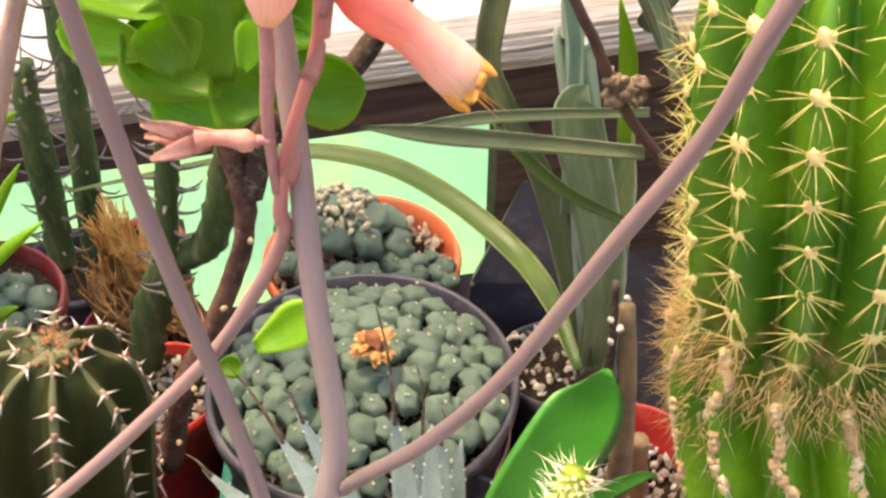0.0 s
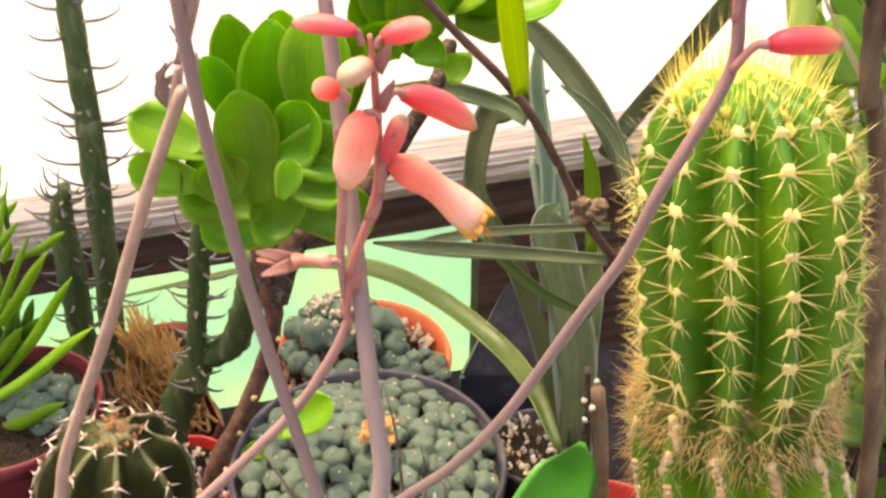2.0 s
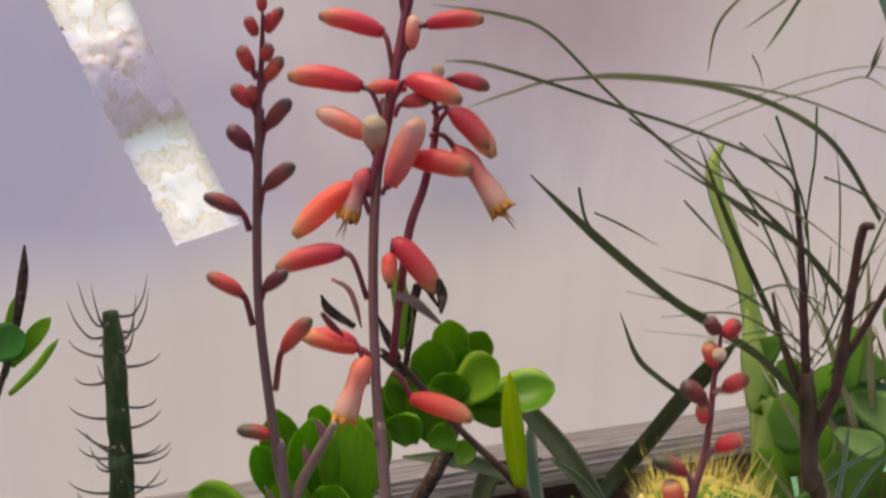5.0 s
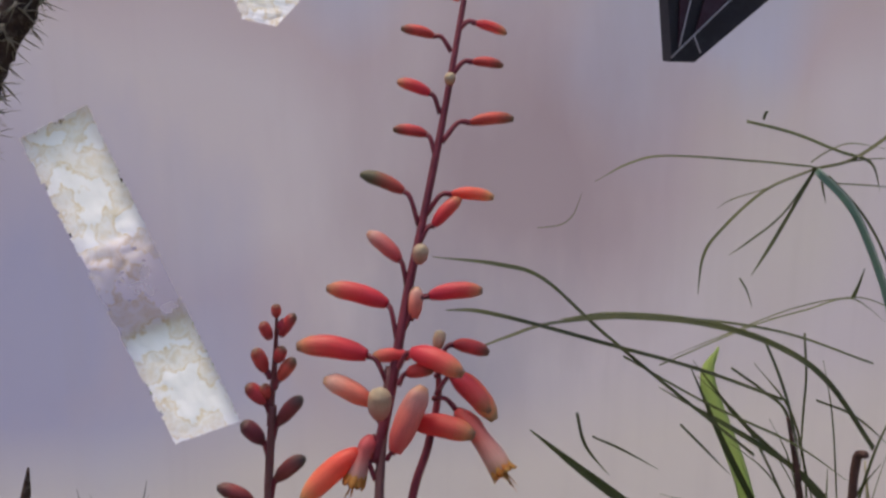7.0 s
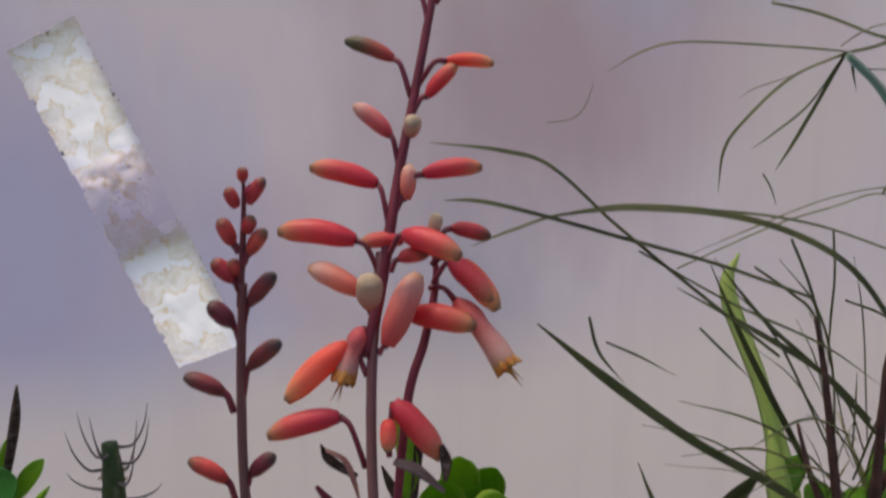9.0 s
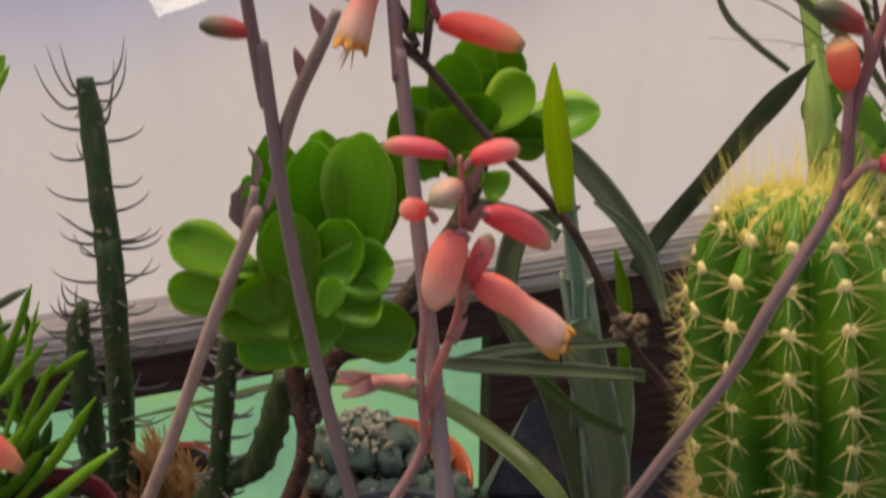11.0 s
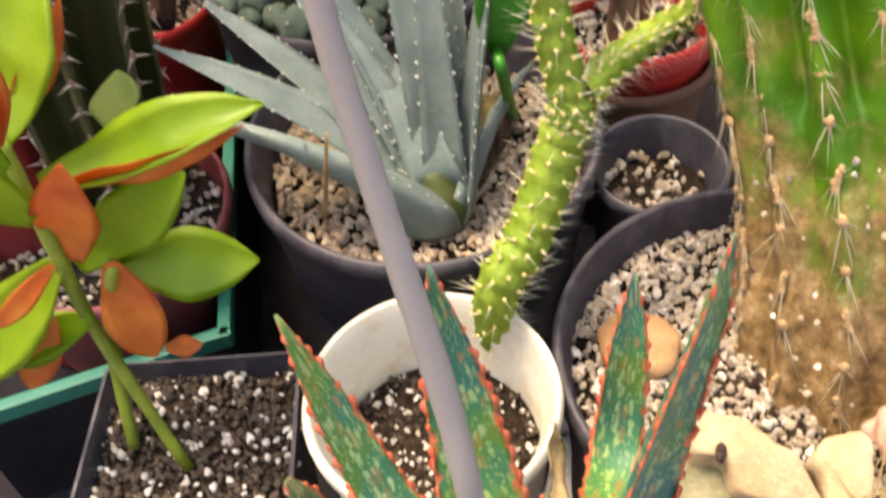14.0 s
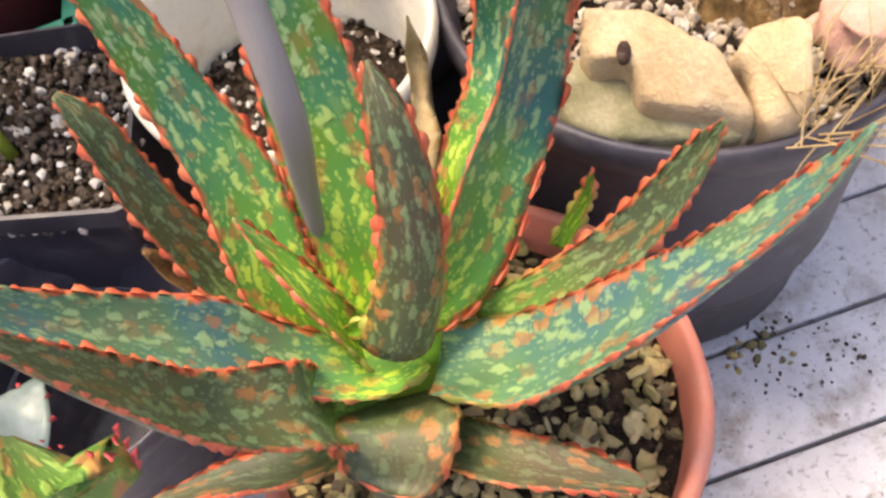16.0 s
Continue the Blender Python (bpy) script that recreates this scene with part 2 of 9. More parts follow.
def along(name, stops, rough=0.5, spec=0.4, scale=300, translucent=0.0, streak=0.25, tint=None):
    """Colour that changes along a stem or flower (UV u), with fine lengthwise streaks."""
    k = Nodes(name)
    uv = k.add("ShaderNodeTexCoord").outputs["UV"]
    u = k.add("ShaderNodeSeparateXYZ", Vector=uv).outputs[0]
    w = k.coords("Object")
    wob = k.maths("MULTIPLY_ADD", k.noise(w, scale), 0.16)
    wob.node.inputs[2].default_value = -0.08
    col = k.ramp(k.maths("ADD", u, wob), *stops)
    m = k.add("ShaderNodeMapping", Vector=uv)
    m.inputs["Scale"].default_value = (2, 26, 1)
    lines = k.noise(m.outputs[0], 3, 2)
    col = k.mix(k.grey(lines, 0, streak, 0.45, 0.75), col, tint or (0.25, 0.08, 0.05))
    info = k.add("ShaderNodeObjectInfo").outputs["Random"]
    col = k.add("ShaderNodeHueSaturation", Color=col, Value=k.grey(info, 0.85, 1.15, 0, 1), Hue=k.grey(info, 0.49, 0.51, 0, 1)).outputs[0]
    return k.shade(col, rough, lines, 0.0003, 0.4, spec, translucent)


def stones(name, colours, rough=0.85):
    """Loose grains: each one takes its own tone, with fine specks."""
    k = Nodes(name)
    w = k.coords("Object")
    each = k.add("ShaderNodeNewGeometry").outputs["Random Per Island"]
    col = k.ramp(each, *[(i / (len(colours) - 1), c) for i, c in enumerate(colours)])
    n, f = k.noise(w, 190, 4, 0.65), k.noise(w, 1500, 3)
    col = k.mix(k.grey(n, 0, 0.5, 0.45, 0.75), col, (0.20, 0.14, 0.09))
    col = k.mix(k.grey(f, 0, 0.25), col, (0.22, 0.18, 0.14))
    return k.shade(col, rough, f, 0.0004, 0.6, 0.25)


def speckled_aloe_material(name="speckled aloe flesh", old=False, blue=False, back=0.0, lime=0.9):
    """Blue-green flesh crowded with pale flecks and rusty blotches, lime towards the heart, with a coral margin."""
    k = Nodes(name)
    uv = k.add("ShaderNodeTexCoord").outputs["UV"]
    sep = k.add("ShaderNodeSeparateXYZ", Vector=uv)
    u, v = sep.outputs[0], sep.outputs[1]
    w = k.coords("Object")
    dn = k.add("ShaderNodeTexNoise", Vector=w, Scale=330.0, Detail=2.0).outputs["Color"]

    def flecks(along_leaf, across, wobble, inner, outer, share):
        m = k.add("ShaderNodeMapping", Vector=uv)
        m.inputs["Scale"].default_value = (along_leaf, across, 1)
        wv = k.add("ShaderNodeVectorMath")
        wv.operation = "MULTIPLY_ADD"
        k.put(wv.inputs[0], dn)
        wv.inputs[1].default_value = (wobble, wobble, 0)
        k.put(wv.inputs[2], m.outputs[0])
        vor = k.add("ShaderNodeTexVoronoi", Vector=wv.outputs[0], Scale=1.0)
        chance = k.add("ShaderNodeSeparateXYZ", Vector=vor.outputs["Color"]).outputs[0]
        return k.maths("MULTIPLY", k.grey(vor.outputs["Distance"], 1.0, 0.0, inner, outer), k.grey(chance, 1, 0, share, share + 0.05))

    big = k.noise(w, 30, 3)
    flesh = k.ramp(big, (0.30, (0.020, 0.120, 0.120)), (0.47, (0.030, 0.155, 0.085)), (0.60, (0.075, 0.185, 0.030)), (0.74, (0.150, 0.140, 0.030)))
    if old:
        flesh = k.ramp(big, (0.30, (0.050, 0.080, 0.055)), (0.5, (0.075, 0.100, 0.042)), (0.7, (0.120, 0.100, 0.045)))
    if blue:
        flesh = k.ramp(big, (0.30, (0.060, 0.125, 0.165)), (0.46, (0.062, 0.165, 0.150)), (0.60, (0.085, 0.185, 0.095)), (0.74, (0.140, 0.165, 0.090)))
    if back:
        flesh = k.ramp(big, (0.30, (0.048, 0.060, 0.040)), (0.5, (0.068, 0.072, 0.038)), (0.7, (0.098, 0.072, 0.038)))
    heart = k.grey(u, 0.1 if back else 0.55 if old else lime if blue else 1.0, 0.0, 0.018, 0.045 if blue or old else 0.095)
    flesh = k.mix(k.maths("MULTIPLY", heart, 0.85), flesh, (0.15, 0.38, 0.018))
    pale = k.mix(k.noise(w, 120, 2), (0.20, 0.36, 0.11), (0.34, 0.46, 0.28))
    pale = k.mix(heart, pale, (0.58, 0.72, 0.05))
    small = k.maths("MAXIMUM", flecks(150, 4.2, 1.3, 0.30, 0.52, 0.70), k.maths("MULTIPLY", flecks(420, 11.0, 1.0, 0.25, 0.50, 0.45), 0.7))
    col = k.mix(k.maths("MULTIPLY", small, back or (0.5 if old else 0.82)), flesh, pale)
    rust = flecks(115, 2.6, 0.8, 0.34, 0.46, 0.50)
    side = k.grey(k.maths("ABSOLUTE", v), 0.25, 1.0, 0.1, 0.7)
    col = k.mix(k.maths("MULTIPLY", k.maths("MULTIPLY", rust, side), 0.8), col, (0.40, 0.155, 0.050))
    edge = k.grey(k.maths("ADD", k.maths("ABSOLUTE", v), k.grey(k.noise(w, 190, 2), -0.22, 0.10)), 0, 0.9, 0.82, 0.95)
    col = k.mix(edge, col, k.mix(k.grey(u, 0.75, 0.0, 0.012, 0.045), (0.72, 0.155, 0.075), (0.52, 0.36, 0.07)))
    return k.shade(col, k.grey(big, 0.46, 0.6), small, 0.0006, 0.5, 0.4)


def ribbed_cactus_material():
    k = Nodes("bright green cactus skin")
    w = k.coords("Object")
    z = k.add("ShaderNodeSeparateXYZ", Vector=w).outputs[2]
    big, fine = k.noise(w, 24, 4), k.noise(w, 420, 3)
    col = k.ramp(big, (0.35, (0.034, 0.126, 0.004)), (0.65, (0.115, 0.252, 0.008)))
    col = k.mix(k.grey(fine, 0, 0.3), col, (0.03, 0.10, 0.008))
    ring = k.maths("ABSOLUTE", k.maths("SUBTRACT", z, 0.249))
    scar = k.maths("MULTIPLY", k.grey(ring, 0.85, 0.0, 0.006, 0.024), k.grey(k.noise(w, 90, 5, 0.7), 0, 1, 0.38, 0.6))
    cork = k.grey(k.maths("ADD", z, k.grey(k.noise(w, 30, 5, 0.7), -0.055, 0.055)), 1, 0, 0.055, 0.12)
    bark = k.ramp(k.noise(w, 95, 6, 0.75), (0.34, (0.085, 0.055, 0.022)), (0.48, (0.235, 0.145, 0.058)), (0.58, (0.36, 0.235, 0.105)), (0.70, (0.60, 0.50, 0.36)))
    col = k.mix(k.maths("MAXIMUM", scar, cork), col, bark)
    return k.shade(col, 0.5, k.noise(w, 260, 5), 0.0008, 0.4, 0.3)


def wood_material():
    k = Nodes("weathered grey wood")
    a = k.coords("Object")
    t = k.add("ShaderNodeMapping", Vector=a)
    t.inputs["Rotation"].default_value = (0, 0, -WALL_TURN)
    s = k.add("ShaderNodeMapping", Vector=t.outputs[0])
    s.inputs["Scale"].default_value = (1, 22, 22)
    g = k.noise(s.outputs[0], 7, 6, 0.65)
    g2 = k.noise(s.outputs[0], 26, 4, 0.6)
    col = k.ramp(g, (0.30, (0.30, 0.215, 0.165)), (0.45, (0.60, 0.48, 0.375)), (0.66, (0.80, 0.70, 0.585)))
    col = k.mix(k.grey(g2, 0, 0.6, 0.54, 0.72), col, (0.09, 0.065, 0.05))
    return k.shade(col, 0.85, k.mix(0.5, g, g2), 0.004, 0.9, 0.2)


# centres of the painted dim and pale pools on the sheeting
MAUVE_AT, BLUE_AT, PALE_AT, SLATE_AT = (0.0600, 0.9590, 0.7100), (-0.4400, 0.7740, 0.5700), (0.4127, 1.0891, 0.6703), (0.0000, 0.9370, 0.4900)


def sheeting_material():
    """Milky greenhouse sheeting that glows with the daylight behind it, its uneven glow painted in as tints, with faint
    smears and run marks.
    """
    k = Nodes("milky greenhouse sheeting")
    w = k.coords("Object", (1, 1, 0.35))
    smear = k.noise(w, 5, 5, 0.6)
    runs = k.noise(k.coords("Object", (1, 1, 0.06)), 26, 4, 0.6)
    a = k.coords("Object")
    t = k.add("ShaderNodeMapping", Vector=a)
    t.inputs["Rotation"].default_value = (0, 0, -WALL_TURN)
    sep = k.add("ShaderNodeSeparateXYZ", Vector=t.outputs[0])
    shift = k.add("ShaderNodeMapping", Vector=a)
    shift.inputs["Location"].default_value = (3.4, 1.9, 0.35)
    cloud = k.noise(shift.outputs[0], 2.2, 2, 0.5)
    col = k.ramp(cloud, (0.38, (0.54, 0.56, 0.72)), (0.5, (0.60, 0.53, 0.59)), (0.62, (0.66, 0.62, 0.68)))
    # uneven glow of the sheet put into its colour as soft pools
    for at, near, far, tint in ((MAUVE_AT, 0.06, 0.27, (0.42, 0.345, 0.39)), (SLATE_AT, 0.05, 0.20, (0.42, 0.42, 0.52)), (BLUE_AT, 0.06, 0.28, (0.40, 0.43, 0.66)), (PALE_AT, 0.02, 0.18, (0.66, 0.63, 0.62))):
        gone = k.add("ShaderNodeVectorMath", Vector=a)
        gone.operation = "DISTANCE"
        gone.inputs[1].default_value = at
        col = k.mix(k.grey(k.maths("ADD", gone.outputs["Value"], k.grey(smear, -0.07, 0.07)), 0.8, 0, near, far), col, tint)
    # stronger glow low down, painted as a paler band
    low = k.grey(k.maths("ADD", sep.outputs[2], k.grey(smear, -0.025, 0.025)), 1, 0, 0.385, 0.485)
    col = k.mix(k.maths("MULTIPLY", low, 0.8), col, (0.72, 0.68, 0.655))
    col = k.mix(k.grey(runs, 0, 0.16, 0.5, 0.8), col, (0.45, 0.41, 0.44))
    dim = k.mix(1.0, col, (0.89, 0.83, 0.81), "MULTIPLY")
    return k.shade(k.mix(1.0, col, (0.75, 0.72, 0.72), "MULTIPLY"), 0.5, smear, 0.002, 0.2, 0.25, translucent=0.78, tcol=dim)


def green_pane_material():
    """Clouded pane with the garden's green behind it."""
    k = Nodes("clouded pane over greenery")
    w = k.coords("Object")
    n = k.noise(w, 9, 4, 0.6)
    col = k.ramp(n, (0.3, (0.38, 0.56, 0.46)), (0.5, (0.44, 0.66, 0.50)), (0.66, (0.52, 0.70, 0.46)))
    col = k.mix(k.grey(k.noise(w, 40, 4), 0, 0.4, 0.5, 0.8), col, (0.54, 0.67, 0.60))
    return k.shade(col, 0.3, n, 0.002, 0.2, 0.4, translucent=0.88, tcol=col)


def roof_material():
    """Clear corrugated roof sheet."""
    k = Nodes("clear roof sheet")
    clear = k.add("ShaderNodeBsdfTransparent")
    clear.inputs[0].default_value = (0.97, 0.97, 0.97, 1)
    k.put(k.bsdf.inputs["Base Color"], k.ramp(k.noise(k.coords(), 3), (0.3, (0.6, 0.62, 0.62)), (0.7, (0.8, 0.8, 0.8))))
    mx = k.add("ShaderNodeMixShader", Fac=0.05)
    k.t.links.new(clear.outputs[0], mx.inputs[1])
    k.t.links.new(k.bsdf.outputs[0], mx.inputs[2])
    k.t.links.new(mx.outputs[0], k.out.inputs[0])
    return k.m


def plank_material():
    k = Nodes("painted pale grey plank")
    w = k.coords("Object")
    n, f = k.noise(w, 14, 5, 0.65), k.noise(w, 240, 5, 0.7)
    col = k.ramp(n, (0.3, (0.34, 0.34, 0.37)), (0.6, (0.50, 0.50, 0.53)))
    col = k.mix(k.grey(f, 0, 0.8, 0.56, 0.66), col, (0.10, 0.085, 0.07))
    col = k.mix(k.grey(k.noise(w, 32, 5, 0.7), 0, 0.75, 0.50, 0.68), col, (0.20, 0.165, 0.135))
    return k.shade(col, 0.55, f, 0.0006, 0.5, 0.4)


def plastic(name, c, rough=0.38, dust=(0.35, 0.32, 0.28), much=0.35):
    k = Nodes(name)
    w = k.coords("Object")
    n, f = k.noise(w, 55, 6, 0.7), k.noise(w, 700, 3)
    col = k.mix(k.grey(n, 0, much, 0.48, 0.75), c, dust)
    col = k.mix(k.grey(f, 0, 0.12), col, tuple(x * 0.4 for x in c))
    return k.shade(col, k.grey(n, rough - 0.06, rough + 0.2), f, 0.0003, 0.25, 0.5)


def edged_leaf(name, a, b, edge, wide=0.8, keel=0.0, rough=0.42, translucent=0.2, tcol=None, varied=0.25, scale=30):
    """A leaf with a paler rim and, where keel is set, a paler line down its middle."""
    k = Nodes(name)
    uv = k.add("ShaderNodeTexCoord").outputs["UV"]
    sep = k.add("ShaderNodeSeparateXYZ", Vector=uv)
    w = k.coords("Object")
    n1, n2 = k.noise(w, scale), k.noise(w, 600, 3)
    m = k.add("ShaderNodeMapping", Vector=uv)
    m.inputs["Scale"].default_value = (14, 5, 1)
    lines = k.noise(m.outputs[0], 2.5, 3)
    col = k.ramp(k.mix(0.45, n1, lines), (0.36, a), (0.64, b))
    col = k.mix(k.grey(n2, 0.0, 0.3), col, tuple(x * 0.6 for x in a))
    across = k.maths("ABSOLUTE", k.maths("ADD", sep.outputs[1], k.grey(n1, -0.08, 0.08)))
    col = k.mix(k.grey(across, 0, 0.8, wide, min(wide + 0.14, 1.0)), col, edge)
    if keel:
        col = k.mix(k.grey(across, keel, 0, 0.03, 0.12), col, edge)
    info = k.add("ShaderNodeObjectInfo").outputs["Random"]
    col = k.add("ShaderNodeHueSaturation", Color=col, Value=k.grey(info, 1 - varied, 1 + varied, 0, 1), Hue=k.grey(info, 0.485, 0.51, 0, 1)).outputs[0]
    return k.shade(col, k.grey(n1, rough - 0.06, rough + 0.1), lines, 0.0004, 0.3, 0.38, translucent, k.mix(0.6, col, tcol) if tcol else None)


ALOE = speckled_aloe_material()
ALOE_OLD = speckled_aloe_material("aged olive aloe flesh", True)
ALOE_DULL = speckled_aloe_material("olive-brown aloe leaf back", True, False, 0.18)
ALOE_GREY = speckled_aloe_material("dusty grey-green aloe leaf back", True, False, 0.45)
ALOE_BLUE = speckled_aloe_material("blue-green aloe flesh", False, True)
ALOE_TEAL = speckled_aloe_material("grey-teal aloe flesh", False, True, 0.0, 0.2)
ROOF = roof_material()


def aloe_teeth_material():
    """Coral-red pads, pale lime near the heart of the rosette."""
    k = Nodes("coral aloe teeth")
    u = k.add("ShaderNodeSeparateXYZ", Vector=k.add("ShaderNodeTexCoord").outputs["UV"]).outputs[0]
    n = k.noise(k.coords("Object"), 210, 3)
    col = k.ramp(n, (0.35, (0.70, 0.125, 0.070)), (0.65, (0.82, 0.25, 0.13)))
    col = k.mix(k.grey(u, 1.0, 0.0, 0.014, 0.030), col, (0.42, 0.44, 0.10))
    return k.shade(col, 0.45, n, 0.0003, 0.3, 0.4, translucent=0.15)


ALOE_TEETH = aloe_teeth_material()
CACTUS = ribbed_cactus_material()
WOOD = wood_material()
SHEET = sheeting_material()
PANE = green_pane_material()
PLANK = plank_material()
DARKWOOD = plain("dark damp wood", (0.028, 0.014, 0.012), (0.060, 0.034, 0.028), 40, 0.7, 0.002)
SILLWOOD = plain("dark red-brown wood", (0.070, 0.036, 0.028), (0.160, 0.090, 0.070), 30, 0.75, 0.002, 0.7, 600, 0.2, stretch=(0.3, 0.3, 4))
FRAME = plastic("dark painted metal", (0.022, 0.020, 0.024), 0.42, (0.2, 0.19, 0.19), 0.2)
BLACKPOT = plastic("black pot plastic", (0.042, 0.039, 0.053), 0.40, (0.20, 0.185, 0.20), 0.5)
REDPOT = plastic("bright red pot plastic", (0.50, 0.028, 0.022), 0.42, (0.36, 0.18, 0.15), 0.3)
DARKREDPOT = plastic("dark red pot plastic", (0.16, 0.016, 0.022), 0.42, (0.25, 0.15, 0.14), 0.3)
ORANGEPOT = plastic("orange terracotta pot", (0.66, 0.15, 0.055), 0.5, (0.55, 0.30, 0.2), 0.3)
PINKPOT = plastic("dusty wine-red pot plastic", (0.26, 0.055, 0.06), 0.45, (0.42, 0.26, 0.25), 0.4)
CHERRYPOT = plastic("faded cherry-red pot plastic", (0.36, 0.030, 0.042), 0.42, (0.42, 0.18, 0.17), 0.35)
CLAYPOT = plastic("salmon terracotta pot", (0.55, 0.19, 0.13), 0.6, (0.5, 0.35, 0.3), 0.4)
WHITEPOT = plastic("scuffed white pot plastic", (0.70, 0.67, 0.58), 0.42, (0.50, 0.42, 0.26), 0.75)
DULLCLAY = plastic("dull brown clay", (0.15, 0.075, 0.045), 0.7, (0.22, 0.14, 0.10), 0.4)
TEAL = plastic("teal tray plastic", (0.006, 0.17, 0.12), 0.45, (0.10, 0.24, 0.20), 0.2)
SOIL = plain("dark potting soil", (0.014, 0.010, 0.008), (0.055, 0.038, 0.027), 180, 0.95, 0.002, 0.9, 1500, 0.1, dirt=(0.16, 0.11, 0.07))
GRIT = stones("pale sandy gravel", [(0.36, 0.26, 0.17), (0.56, 0.43, 0.31), (0.24, 0.17, 0.12), (0.62, 0.52, 0.40), (0.44, 0.31, 0.20), (0.70, 0.63, 0.53)])
CHIPS = stones("tan bark chips", [(0.34, 0.26, 0.10), (0.50, 0.40, 0.17), (0.13, 0.10, 0.045), (0.60, 0.50, 0.26), (0.22, 0.20, 0.07), (0.08, 0.06, 0.035)])
CRUMB = stones("dark soil crumbs", [(0.016, 0.012, 0.010), (0.038, 0.028, 0.022), (0.060, 0.045, 0.037), (0.026, 0.019, 0.015)])
MIXED = stones("perlite and gravel", [(0.66, 0.61, 0.53), (0.40, 0.32, 0.23), (0.56, 0.49, 0.39), (0.26, 0.19, 0.14), (0.80, 0.76, 0.69), (0.48, 0.38, 0.27)])
PERLITE = stones("white perlite", [(0.62, 0.59, 0.54), (0.74, 0.72, 0.68), (0.52, 0.47, 0.40), (0.80, 0.78, 0.75)])
ROCK = plain("sandy rock", (0.56, 0.40, 0.22), (0.74, 0.60, 0.40), 45, 0.85, 0.0012, 0.7, 700, 0.2, dirt=(0.40, 0.28, 0.16))
TANROCK = plain("orange-brown stone", (0.36, 0.20, 0.09), (0.56, 0.36, 0.19), 45, 0.85, 0.001, 0.6, 700, 0.2)
ROCKWET = plain("mossy grey rock", (0.17, 0.16, 0.08), (0.38, 0.34, 0.22), 60, 0.8, 0.001, 0.7, 700, 0.3)
BLUE = plain("blue-grey aloe flesh", (0.145, 0.195, 0.178), (0.25, 0.31, 0.28), 40, 0.45, 0.0003, 0.3, 700, 0.4, dirt=(0.22, 0.25, 0.26))
BLUETOOTH = plain("pale aloe teeth", (0.60, 0.62, 0.58), (0.75, 0.75, 0.7), 200, 0.5)
LOPH = plain("grey-green button cactus skin", (0.075, 0.120, 0.092), (0.155, 0.210, 0.155), 70, 0.6, 0.0005, 0.4, 800, 0.3, dirt=(0.20, 0.24, 0.15))
LOPHWOOL = plain("cream wool tuft", (0.46, 0.40, 0.28), (0.70, 0.64, 0.48), 300, 0.95)
DRYFLOWER = plain("dried orange flower", (0.42, 0.14, 0.05), (0.66, 0.42, 0.14), 300, 0.8)
JADE = edged_leaf("glossy jade leaf", (0.080, 0.245, 0.008), (0.205, 0.44, 0.020), (0.34, 0.58, 0.05), 0.82, 0.0, 0.4, 0.42, (0.34, 0.68, 0.02), 0.3, 26)
JADELIGHT = edged_leaf("pale young leaf", (0.13, 0.32, 0.012), (0.25, 0.47, 0.03), (0.42, 0.64, 0.08), 0.82, 0.0, 0.42, 0.42, (0.46, 0.76, 0.04), 0.25, 40)
PADDLE = plain("smooth green paddle leaf", (0.04, 0.24, 0.025), (0.08, 0.34, 0.045), 30, 0.4, 0.0003, 0.3, 500, 0.45, translucent=0.2, tcol=(0.12, 0.45, 0.05, 1))
CLOTH = plain("black woven ground cloth", (0.014, 0.013, 0.017), (0.030, 0.028, 0.032), 30, 0.9, 0.0008, 0.7, 900, 0.08, dirt=(0.026, 0.022, 0.018))
BARK = plain("brown stem bark", (0.040, 0.024, 0.018), (0.120, 0.075, 0.052), 90, 0.85, 0.001, 0.8, 700, 0.2, dirt=(0.26, 0.22, 0.18))
JADEBARK = plain("reddish-brown jade bark", (0.060, 0.026, 0.020), (0.165, 0.080, 0.058), 90, 0.8, 0.001, 0.8, 700, 0.2, dirt=(0.22, 0.17, 0.13))
PALEKNOB = plain("chalky grey knob", (0.34, 0.29, 0.25), (0.56, 0.50, 0.44), 200, 0.9)
GREYBARK = plain("tan-brown bark", (0.105, 0.070, 0.045), (0.27, 0.185, 0.115), 60, 0.8, 0.0008, 0.7, 600, 0.2, stretch=(1, 1, 0.3))
PINKSTEM = plain("dull tan stem", (0.16, 0.098, 0.052), (0.32, 0.215, 0.120), 60, 0.7, 0.0006)
REDBARK = plain("dark red-brown twig", (0.060, 0.026, 0.020), (0.145, 0.068, 0.048), 90, 0.7, 0.0005)
EUPH = plain("dark olive-green spurge stem", (0.034, 0.072, 0.022), (0.115, 0.150, 0.052), 45, 0.6, 0.0009, 0.6, 500, 0.25, stretch=(1, 1, 0.3), dirt=(0.24, 0.21, 0.12))
EUPHSPINE = plain("dark grey-brown soft spine", (0.12, 0.105, 0.092), (0.24, 0.21, 0.18), 150, 0.7)
RIBBED = plain("deep green ribbed flesh", (0.016, 0.021, 0.004), (0.034, 0.038, 0.009), 40, 0.6, 0.0006, 0.4, 600, 0.2)
WHITESPINE = plain("pinkish pale thorn", (0.52, 0.42, 0.36), (0.74, 0.66, 0.58), 200, 0.6)
THORNBASE = plain("dull pinkish-tan rib cushion", (0.26, 0.16, 0.11), (0.42, 0.29, 0.20), 200, 0.8)
PEACH = plain("peach-tan aged cushion", (0.36, 0.21, 0.095), (0.58, 0.42, 0.22), 300, 0.95, 0.0006, 0.8)
RUST = plain("rust-brown crown", (0.13, 0.042, 0.016), (0.28, 0.10, 0.040), 150, 0.8)
